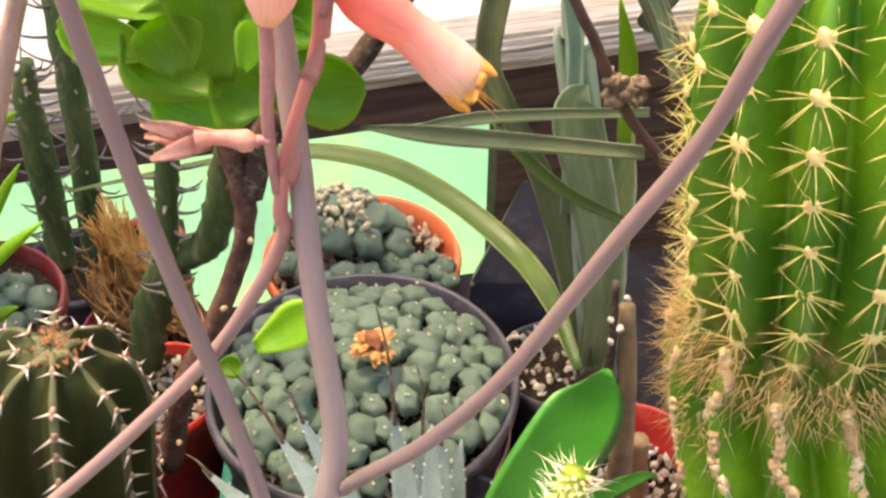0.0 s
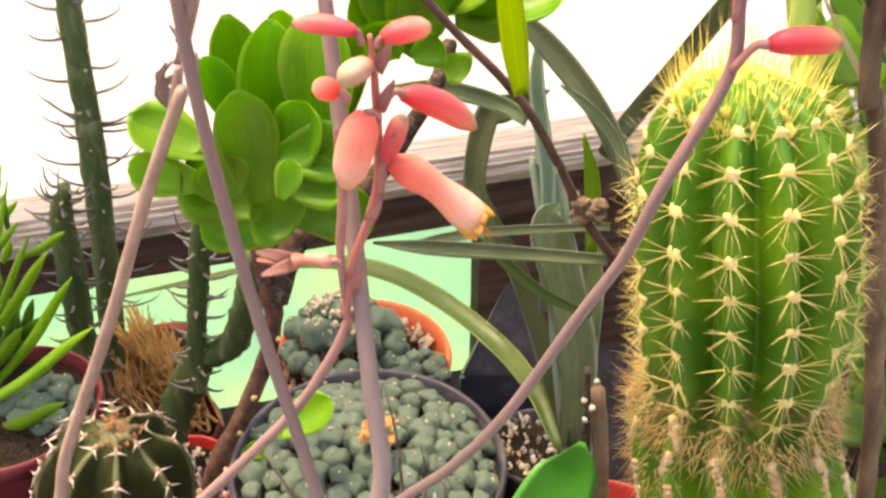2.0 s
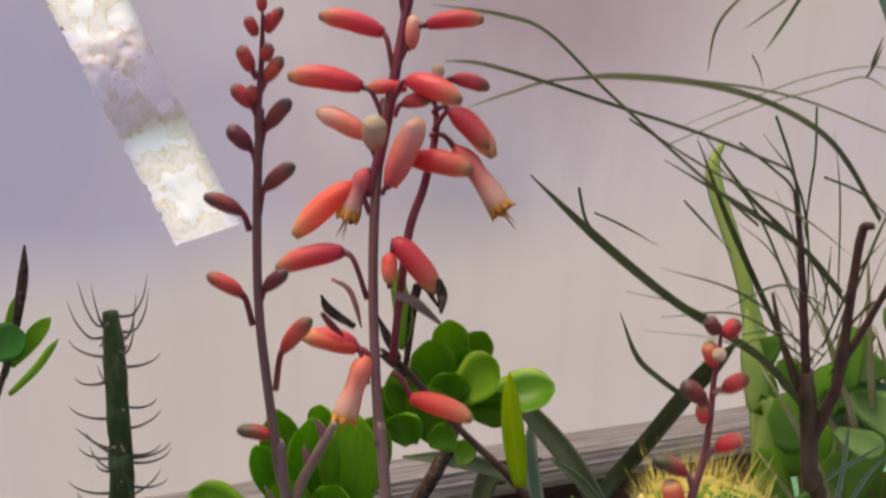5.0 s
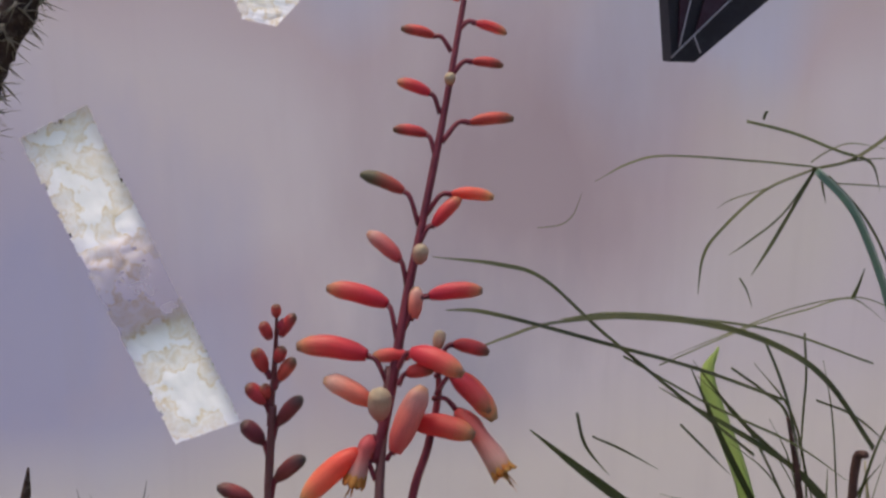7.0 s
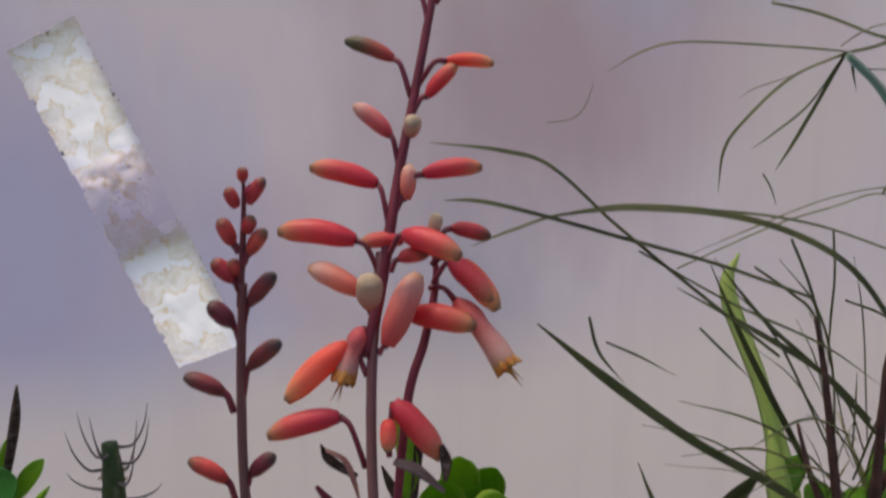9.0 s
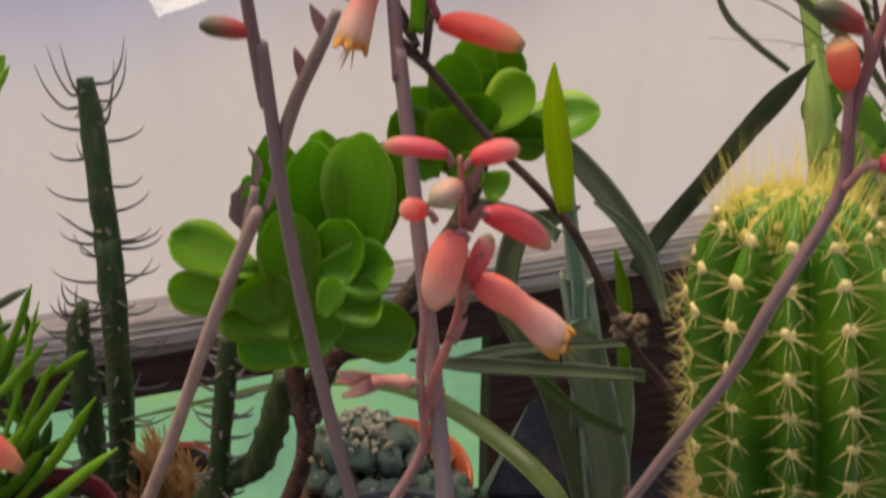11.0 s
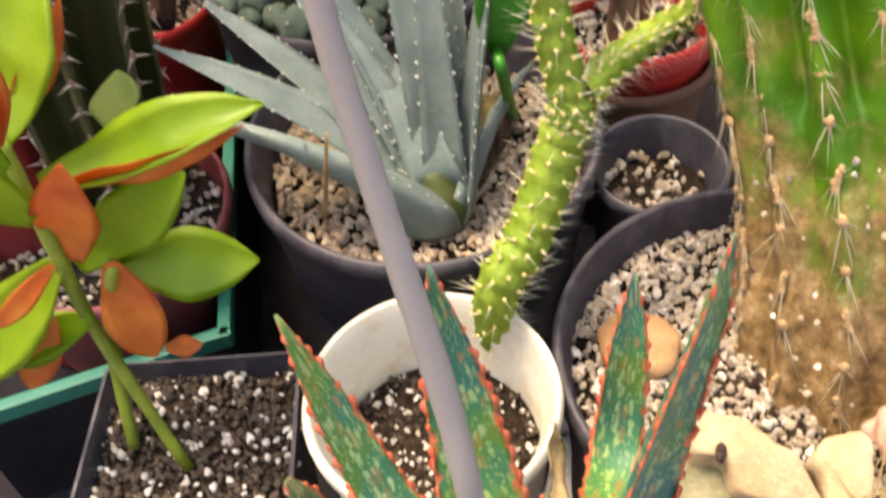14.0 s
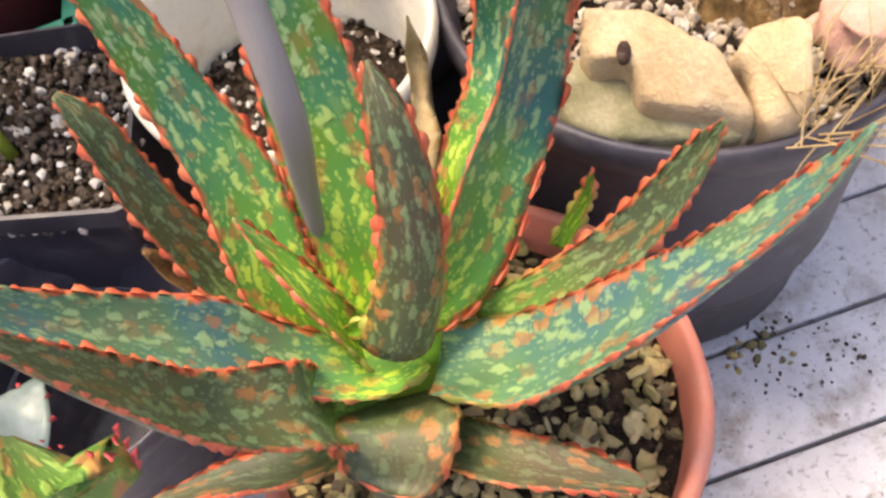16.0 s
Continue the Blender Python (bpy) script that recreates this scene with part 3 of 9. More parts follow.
RIBEDGE = plain("olive rib edge", (0.045, 0.055, 0.018), (0.11, 0.10, 0.035), 60, 0.6, 0.0006)
PAPERY = plain("papery amber dry leaf", (0.46, 0.23, 0.075), (0.74, 0.48, 0.19), 60, 0.85, 0.001, 0.7, 500, 0.2, translucent=0.35)
SPINE = plain("straw-yellow spine", (0.60, 0.49, 0.16), (0.78, 0.69, 0.32), 200, 0.55, translucent=0.3, tcol=(0.85, 0.74, 0.32, 1))
WOOL = plain("cream areole wool", (0.60, 0.47, 0.17), (0.74, 0.62, 0.29), 400, 0.95)
CROWN = plain("yellow crown wool", (0.66, 0.55, 0.10), (0.85, 0.76, 0.30), 300, 0.95, translucent=0.4, tcol=(0.95, 0.85, 0.25, 1))
AGEDWOOL = plain("dull cream aged wool", (0.44, 0.30, 0.14), (0.70, 0.58, 0.36), 260, 0.95, 0.0008, 0.9)
OLDWOOL = plain("brown aged wool", (0.32, 0.20, 0.09), (0.56, 0.42, 0.24), 200, 0.95)
CHOLLA = plain("yellow-green warty stem", (0.14, 0.23, 0.018), (0.27, 0.37, 0.045), 60, 0.55, 0.0008, 0.6, 500, 0.35)
CHOLLASPINE = plain("glassy pale spine", (0.66, 0.64, 0.44), (0.84, 0.82, 0.66), 200, 0.45)
LIME = plain("lime-green leaf", (0.16, 0.30, 0.008), (0.30, 0.44, 0.020), 34, 0.42, 0.0004, 0.3, 500, 0.4, translucent=0.35, tcol=(0.55, 0.72, 0.04, 1), varied=0.2)
# olive leaf with the shade it stands in put into its base colour
OLIVELEAF = plain("shade-darkened olive leaf", (0.035, 0.065, 0.004), (0.07, 0.11, 0.010), 40, 0.8, translucent=0.1, tcol=(0.3, 0.4, 0.03, 1))
LIMEGLOW = edged_leaf("thin lime leaf", (0.26, 0.40, 0.010), (0.42, 0.56, 0.020), (0.56, 0.66, 0.05), 0.75, 0.4, 0.42, 0.62, (0.72, 0.86, 0.02), 0.1)
LEAFRED = plain("red-flushed leaf back", (0.52, 0.095, 0.022), (0.78, 0.30, 0.05), 50, 0.5, 0.0004, 0.3, 500, 0.35, translucent=0.35, tcol=(0.85, 0.30, 0.04, 1))
STRAP = edged_leaf("dark grey-green strap leaf", (0.078, 0.112, 0.048), (0.185, 0.220, 0.105), (0.44, 0.48, 0.34), 0.86, 0.08, 0.45, 0.14, (0.3, 0.42, 0.15), 0.3)
STRAPLIGHT = edged_leaf("pale-edged teal leaf", (0.17, 0.30, 0.21), (0.30, 0.43, 0.31), (0.66, 0.72, 0.60), 0.55, 0.0, 0.45, 0.4, (0.5, 0.62, 0.42), 0.15)
ARCHLEAF = edged_leaf("olive-green arching leaf", (0.042, 0.078, 0.012), (0.098, 0.140, 0.030), (0.22, 0.25, 0.08), 0.82, 0.0, 0.4, 0.12, (0.3, 0.4, 0.06), 0.1)
DARKBLADE = plain("dark olive channelled leaf", (0.055, 0.078, 0.024), (0.135, 0.165, 0.062), 30, 0.45, translucent=0.2, tcol=(0.2, 0.28, 0.06, 1))
GRASS = plain("dull olive sedge blade", (0.052, 0.062, 0.020), (0.13, 0.138, 0.050), 30, 0.5, translucent=0.25, tcol=(0.3, 0.4, 0.08, 1), varied=0.35)
BROADLEAF = plain("pale green broad blade", (0.48, 0.60, 0.27), (0.68, 0.76, 0.46), 25, 0.5, translucent=0.85, tcol=(0.72, 0.84, 0.42, 1))
SHADYLEAF = plain("light green garden foliage", (0.13, 0.29, 0.06), (0.34, 0.52, 0.18), 40, 0.5, translucent=0.6, tcol=(0.46, 0.72, 0.20, 1), varied=0.35)
PALEBLADE = plain("straw-pale grass blade", (0.40, 0.36, 0.18), (0.62, 0.56, 0.34), 40, 0.6, translucent=0.45, tcol=(0.66, 0.62, 0.36, 1), varied=0.2)
TEALLEAF = plain("pale teal-green leaf", (0.16, 0.30, 0.22), (0.28, 0.44, 0.33), 30, 0.45, translucent=0.3, tcol=(0.3, 0.5, 0.36, 1))
PALESPINE = plain("pale weathered spine", (0.44, 0.38, 0.26), (0.66, 0.60, 0.46), 200, 0.6, translucent=0.25)
GOLDSTRAW = plain("golden old spine", (0.62, 0.43, 0.18), (0.86, 0.71, 0.40), 140, 0.75, translucent=0.45, tcol=(0.8, 0.55, 0.22, 1))
STRAW = plain("dry straw", (0.36, 0.24, 0.10), (0.56, 0.42, 0.22), 120, 0.8)
DEAD = plain("withered brown growth", (0.16, 0.08, 0.03), (0.42, 0.24, 0.09), 90, 0.9, 0.001, 0.8)


def tape_material():
    """White film with wrinkles and yellowed rings of old glue."""
    k = Nodes("torn white tape")
    w = k.coords("Object")
    blot, fine = k.noise(w, 30, 3, 0.55), k.noise(w, 120, 5, 0.7)
    ring = k.ramp(blot, (0.46, (0, 0, 0)), (0.50, (1, 1, 1)), (0.535, (0.30, 0.30, 0.30)), (0.62, (0.55, 0.55, 0.55)))
    col = k.mix(k.maths("MULTIPLY", ring, k.grey(fine, 0.2, 1.0)), (0.95, 0.95, 0.96), (0.70, 0.57, 0.33))
    return k.shade(col, 0.5, k.maths("ADD", blot, k.grey(fine, 0, 0.3)), 0.004, 0.8, 0.4, translucent=0.88, tcol=col)


TAPE = tape_material()
RESIDUE = plain("hazy white glue film", (0.74, 0.72, 0.78), (0.92, 0.90, 0.94), 40, 0.5, translucent=0.9, tcol=(0.97, 0.95, 1.0, 1))
TANLEAF = plain("olive-tan dead leaf", (0.13, 0.10, 0.035), (0.34, 0.26, 0.11), 60, 0.8, 0.0008, 0.6, 500, 0.2, translucent=0.15)
STALKDARK = plain("wine-red flower stalk", (0.16, 0.018, 0.030), (0.28, 0.044, 0.062), 60, 0.45, 0.0003, 0.3, 500, 0.4)
STALKPINK = plain("dull pink flower stalk", (0.31, 0.125, 0.115), (0.40, 0.19, 0.17), 60, 0.5, 0.0003, 0.3, 500, 0.4)
STALKDRY = plain("dry brown flower stalk", (0.24, 0.15, 0.12), (0.36, 0.25, 0.20), 70, 0.65, 0.0005)
BUD_CORAL = along("coral flower", [(0.0, (0.78, 0.055, 0.060)), (0.35, (0.92, 0.100, 0.085)), (0.70, (0.92, 0.20, 0.135)), (0.90, (0.80, 0.36, 0.17)), (1.0, (0.34, 0.26, 0.14))], 0.42, 0.4, translucent=0.35)
BUD_RED = along("wine-red bud", [(0.0, (0.44, 0.028, 0.034)), (0.55, (0.66, 0.060, 0.058)), (0.85, (0.30, 0.07, 0.045)), (1.0, (0.13, 0.085, 0.045))], 0.45, 0.4, translucent=0.1)
BUD_DARK = along("dark bud", [(0.0, (0.14, 0.018, 0.022)), (0.55, (0.22, 0.035, 0.04)), (1.0, (0.06, 0.05, 0.04))], 0.5, 0.35)
BUD_GREEN = along("green-tipped bud", [(0.0, (0.50, 0.05, 0.04)), (0.35, (0.34, 0.07, 0.045)), (0.7, (0.10, 0.09, 0.045)), (1.0, (0.07, 0.08, 0.04))], 0.5, 0.35)
BUD_PINK = along("pale pink flower", [(0.0, (0.82, 0.12, 0.10)), (0.5, (0.88, 0.27, 0.21)), (0.85, (0.82, 0.46, 0.36)), (1.0, (0.70, 0.40, 0.22))], 0.42, 0.4, translucent=0.25)
BUD_ROSE = along("rose-coral flower", [(0.0, (0.80, 0.085, 0.085)), (0.35, (0.92, 0.15, 0.14)), (0.70, (0.92, 0.26, 0.22)), (0.90, (0.82, 0.40, 0.26)), (1.0, (0.40, 0.32, 0.18))], 0.42, 0.4, translucent=0.35)
BUD_PALE = along("pale unopened bud", [(0.0, (0.62, 0.22, 0.15)), (0.5, (0.66, 0.42, 0.28)), (1.0, (0.50, 0.42, 0.26))], 0.5, 0.35, translucent=0.15)
FLOWER_TIP = plain("orange-yellow flower mouth", (0.72, 0.24, 0.035), (0.84, 0.50, 0.12), 300, 0.55, translucent=0.25)

PALEBARK = plain("withered pale pink flower", (0.62, 0.24, 0.18), (0.74, 0.42, 0.32), 120, 0.7, translucent=0.2)
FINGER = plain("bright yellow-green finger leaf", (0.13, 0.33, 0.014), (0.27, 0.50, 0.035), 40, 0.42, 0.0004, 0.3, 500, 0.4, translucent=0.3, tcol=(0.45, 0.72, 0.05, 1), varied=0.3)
# darker copy of the finger leaf; the inner shade is in its colour
SHADYFINGER = plain("shade-coloured finger leaf", (0.03, 0.10, 0.012), (0.09, 0.22, 0.02), 30, 0.45, 0.0004, 0.3, 500, 0.4, translucent=0.2, tcol=(0.3, 0.55, 0.04, 1), varied=0.35)
LIMESTEM = plain("yellow-green stem", (0.13, 0.19, 0.015), (0.26, 0.33, 0.03), 40, 0.5)
DULLSTEM = plain("dull olive stem", (0.05, 0.07, 0.015), (0.11, 0.13, 0.03), 40, 0.6)
BROWNPOT = plastic("old red-brown clay pot", (0.42, 0.085, 0.045), 0.6, (0.16, 0.09, 0.06), 0.5)

STALKGRAD = along("grey to mauve flower stalk", [(0.0, (0.275, 0.262, 0.255)), (0.6, (0.262, 0.240, 0.236)), (1.0, (0.235, 0.175, 0.168))], 0.52, 0.3, streak=0.12, tint=(0.16, 0.12, 0.11))
CORALSTALK = along("mauve to coral flower stalk", [(0.0, (0.225, 0.15, 0.145)), (0.42, (0.235, 0.145, 0.135)), (0.62, (0.36, 0.13, 0.115)), (1.0, (0.46, 0.13, 0.11))], 0.5, 0.35, streak=0.12, tint=(0.16, 0.10, 0.09))
LEFTSTALK = along("mauve to wine-red flower stalk", [(0.0, (0.205, 0.145, 0.136)), (0.45, (0.21, 0.125, 0.115)), (0.68, (0.195, 0.070, 0.068)), (1.0, (0.16, 0.030, 0.036))], 0.5, 0.35, streak=0.12, tint=(0.14, 0.09, 0.085))
MAINSTALK = along("mauve flower stalk", [(0.0, (0.235, 0.178, 0.170)), (0.45, (0.205, 0.135, 0.126)), (1.0, (0.165, 0.055, 0.056))], 0.5, 0.35, streak=0.12, tint=(0.14, 0.09, 0.085))
RIGHTSTALK = along("mauve to coral-red flower stalk", [(0.0, (0.215, 0.160, 0.150)), (0.45, (0.235, 0.150, 0.135)), (0.7, (0.29, 0.110, 0.095)), (1.0, (0.29, 0.065, 0.055))], 0.5, 0.35, streak=0.12, tint=(0.16, 0.10, 0.09))

# ---- fitted places of the fixed things ----
POST_AT = 0.4870
BRACKET = [(0.2105, 0.9504, 0.9393), (0.2203, 0.9540, 0.8584), (0.2471, 0.9639, 0.8577), (0.3493, 1.0017, 0.9406)]
TAPE1 = [(-0.4372, 0.7747, 0.7862), (-0.3125, 0.8209, 0.4544), (-0.2469, 0.8451, 0.4725), (-0.3768, 0.7971, 0.8180)]
TAPE2 = [(-0.2836, 0.8315, 1.0351), (-0.2320, 0.8506, 0.9013), (-0.1995, 0.8627, 0.8941), (-0.0891, 0.9035, 1.0162)]
CHANNEL = [(0.1642, 0.9439, 0.9686), (0.6259, 1.1147, 0.9775)]
CACTUS_MID = [(0.1455, 0.197, 0.444, 0.0425), (0.1425, 0.200, 0.475, 0.0435), (0.1370, 0.205, 0.512, 0.0425), (0.1338, 0.210, 0.540, 0.0375), (0.1328, 0.212, 0.557, 0.0270), (0.1325, 0.213, 0.565, 0.0110)]
RIB_PHASE = radians(-3)

# ---- the setting ----
def wall_point(s, z, out=0.0):
    return WALL_O + WALL_U * s + WALL_N * out + V((0, 0, z))


def board(bm, s0, s1, z0, z1, out0, out1, bevel=0.0):
    """A box along the wall, from s0 to s1, heights z0 to z1, out0 to out1 in front of it."""
    c = wall_point((s0 + s1) / 2, (z0 + z1) / 2, (out0 + out1) / 2)
    box(bm, c, (s1 - s0, out1 - out0, z1 - z0), WALL_TURN, bevel)


def inside_quad(p, quad):
    """Whether a wall place lies within a strip of tape."""
    q = [((V(c) - WALL_O).dot(WALL_U), c[2]) for c in quad]
    signs = [(b[0] - a[0]) * (p[1] - a[1]) - (b[1] - a[1]) * (p[0] - a[0]) for a, b in zip(q, q[1:] + q[:1])]
    return all(x > 0 for x in signs) or all(x < 0 for x in signs)


def inset(quad, f=0.035):
    c = sum((V(p) for p in quad), V((0, 0, 0))) / 4
    return [tuple(V(p).lerp(c, f)) for p in quad]


def shorten(quad, u0, u1):
    a, b, c, d = (V(p) for p in quad)
    return [tuple(p) for p in (a.lerp(b, u0), a.lerp(b, u1), d.lerp(c, u1), d.lerp(c, u0))]


# openings added behind the tape so that daylight brightens it
TAPE_CUTS = [inset(shorten(TAPE1, 0.0, 0.37)), inset(TAPE2), inset(shorten(TAPE1, 0.63, 1.0))]


def sheet_with_tape_cuts(bm, s0, s1, z0, z1):
    """The sheeting, cut open unseen behind the tape so that the tape glows brighter."""
    step = 0.0032
    ss = [s0, -0.1] + [-0.1 + step * k for k in range(1, 157)] + [s1]
    zz = [z0, 0.4] + [0.4 + step * k for k in range(1, 236)] + [z1]
    for out, flip in ((-0.008, False),):
        grid = [[bm.verts.new(wall_point(s, z, out)) for z in zz] for s in ss]
        for i in range(len(ss) - 1):
            for j in range(len(zz) - 1):
                c = ((ss[i] + ss[i + 1]) / 2, (zz[j] + zz[j + 1]) / 2)
                if any(inside_quad(c, q) for q in TAPE_CUTS):
                    continue
                f = (grid[i][j], grid[i + 1][j], grid[i + 1][j + 1], grid[i][j + 1])
                bm.faces.new(f[::-1] if flip else f)


def build_setting():
    # ground lightened and greened to bounce light onto the low pane
    bm = bmesh.new()
    box(bm, (0, 0.2, -0.97), (14, 14, 0.04))
    structure("ground", bm, plain("lightened greenish earth", (0.10, 0.13, 0.05), (0.22, 0.24, 0.11), 8, 0.9, 0.004), "earth floor under the bench, lightened and greened to bounce light")

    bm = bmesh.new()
    sheet_with_tape_cuts(bm, -2.29, 3.68, 0.062, 1.95)
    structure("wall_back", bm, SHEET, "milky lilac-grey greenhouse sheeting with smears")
    bm = bmesh.new()
    board(bm, -2.29, 3.68, -0.95, 0.06, -0.014, -0.008)
    structure("window_low", bm, PANE, "clouded lower pane tinted by greenery outside")
    # far side of the house, behind the camera
    for name, c, s in (("wall_front", (0.2, -2.6, 0.5), (6.4, 0.02, 2.9)), ("wall_left", (-2.61, -1.31, 0.5), (0.02, 2.57, 2.9)), ("wall_right", (3.01, -0.28, 0.5), (0.02, 4.66, 2.9))):
        bm = bmesh.new()
        box(bm, c, s)
        structure(name, bm, SHEET, "milky greenhouse sheeting")

    bm = bmesh.new()
    for k in range(150):
        x0, x1 = -2.62 + k * 5.64 / 150, -2.62 + (k + 1) * 5.64 / 150
        z0, z1 = 1.97 + 0.008 * math.sin(k * 1.2), 1.97 + 0.008 * math.sin((k + 1) * 1.2)
        v = [bm.verts.new(p) for p in ((x0, -2.62, z0), (x1, -2.62, z1), (x1, 2.1, z1), (x0, 2.1, z0))]
        bm.faces.new(v)
    structure("ceiling", bm, ROOF, "clear corrugated greenhouse roof sheet", True)

    # weathered rail under the sheeting, with split grain along its face
    rail = structure("trim_rail", bmesh.new(), WOOD, "weathered grey wooden rail with split grain")
    bm = bmesh.new()
    rows = 7
    for k in range(rows):
        z0, z1 = 0.100 + k * 0.0063, 0.100 + (k + 1) * 0.0063 - 0.0006
        o = 0.055 - 0.0025 * abs(k - 3) + rnd.uniform(-0.0026, 0.0026)
        board(bm, -2.2, 3.5, z0, z1, -0.004, o, 0.0012)
    bmesh.ops.subdivide_edges(bm, edges=[e for e in bm.edges if e.calc_length() > 1], cuts=60)
    for v in bm.verts:
        v.co += V((0, 1, 1)) * 0.0018 * noise.noise(V((v.co.x * 9, v.co.y * 9, v.co.z * 160)))
    me = finish("trim_rail", bm, WOOD, False)
    rail.data = me
    # dark sill strip: the shade under the rail is put into its colour
    bm = bmesh.new()
    board(bm, -2.2, 3.5, 0.046, 0.099, -0.004, 0.042, 0.002)
    structure("trim_sill", bm, SILLWOOD, "wooden sill below the weathered rail, coloured dark for its shade")
    bm = bmesh.new()
    a = POST_AT
    board(bm, a, a + 0.30, -0.9, 0.043, -0.004, 0.03, 0.003)
    structure("trim_post", bm, SILLWOOD, "dark wooden post between the low panes")

    # roof frame end, a dark angled channel
    fr = thing("roof_bracket", BRACKET[0], "dark painted metal roof bracket with a bright edge", "bracket", kind="")
    b0, b1, b2, b3 = (V(p) for p in BRACKET)
    bm = bmesh.new()
    for pts in ((b0, b1, b2, b3),):
        f = [bm.verts.new(p) for p in pts]
        g = [bm.verts.new(p - WALL_N * 0.02) for p in pts]
        bm.faces.new(f)
        bm.faces.new(g[::-1])
        for i in range(4):
            bm.faces.new((f[i], f[(i + 1) % 4], g[(i + 1) % 4], g[i]))
    part("gusset", bm, FRAME, fr, smooth=False)
    bright = plastic("bright worn metal", (0.45, 0.42, 0.42), 0.3)
    for pts in (((0.2390, 0.9545, 0.9326), (0.2270, 0.9501, 0.8751)), ((0.2188, 0.9492, 0.8633), (0.2461, 0.9571, 0.8899), (0.2854, 0.9717, 0.9271)), ((0.2432, 0.9539, 0.8862), (0.2516, 0.9570, 0.8683))):
        bm = bmesh.new()
        tube(bm, pts, 0.0011, 6)
        part("edge_bead", bm, bright, fr, "bright worn metal edge")
    bm = bmesh.new()
    for pts in (((0.2260, 0.9518, 0.9373), (0.2387, 0.9565, 0.9326), (0.2273, 0.9523, 0.8775)), ((0.2549, 0.9625, 0.9292), (0.2858, 0.9739, 0.9296), (0.2465, 0.9594, 0.8910))):
        f = [bm.verts.new(p) for p in pts]
        b = [bm.verts.new(V(p) - WALL_N * 0.004) for p in pts]
        bm.faces.new(f)
        bm.faces.new(b[::-1])
        for k in range(3):
            bm.faces.new((f[k], b[k], b[(k + 1) % 3], f[(k + 1) % 3]))
    part("web_plate", bm, plastic("maroon primed metal", (0.060, 0.022, 0.034), 0.4, (0.14, 0.11, 0.13), 0.4), fr, "maroon-grey inner web", smooth=False)
    bm = bmesh.new()
    e0, e1 = (V(p) for p in CHANNEL)
    box(bm, (e0 + e1) / 2 + V((0, 0, 0.012)), ((e1 - e0).length, 0.05, 0.085), WALL_TURN, 0.006)
    part("channel", bm, FRAME, fr, smooth=False)
    bm = bmesh.new()
    tube(bm, ((0.1569, 0.8986, 0.9622), (0.1594, 0.8995, 0.9473), (0.1684, 0.9028, 0.9399)), 0.0022, 8)
    part("channel_lip", bm, bright, fr, "pale rounded lip at the channel's end")

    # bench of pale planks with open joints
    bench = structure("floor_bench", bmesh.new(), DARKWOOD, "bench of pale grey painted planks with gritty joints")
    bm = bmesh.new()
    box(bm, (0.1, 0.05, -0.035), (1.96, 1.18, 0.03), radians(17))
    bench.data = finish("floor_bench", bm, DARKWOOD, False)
    for sx in (-0.9, 0.9):
        for sy in (-0.52, 0.52):
            q = Matrix.Rotation(radians(17), 3, "Z") @ V((sx, sy, 0)) + V((0.1, 0.05, 0))
            bm = bmesh.new()
            box(bm, (q.x, q.y, -0.50), (0.06, 0.06, 0.90), radians(17), 0.003)
            leg = new("leg", finish("leg", bm, DARKWOOD, False))
            leg.parent = bench
    bm = bmesh.new()
    box(bm, (-0.42, 0.57, -0.010), (0.34, 0.24, 0.018), radians(20), 0.002)
    shelf = new("shelf_board", finish("shelf_board", bm, DARKWOOD, False))
    shelf.parent = bench
    bm = bmesh.new()
    turn = radians(17)
    box(bm, (0, 0, -0.008), (2.0, 0.0515, 0.016), 0, 0.0015)
    me = finish("plank", bm, PLANK, False)
    for i in range(-11, 12):
        p = new("plank", me)
        p.parent = bench
        c = V((0.1, 0.05, 0)) + V((-math.sin(turn), math.cos(turn), 0)) * 0.0535 * i
        p.matrix_basis = Matrix.Translation(c + V((0, 0, rnd.uniform(-0.0006, 0.0003)))) @ Matrix.Rotation(turn, 4, "Z")


build_setting()


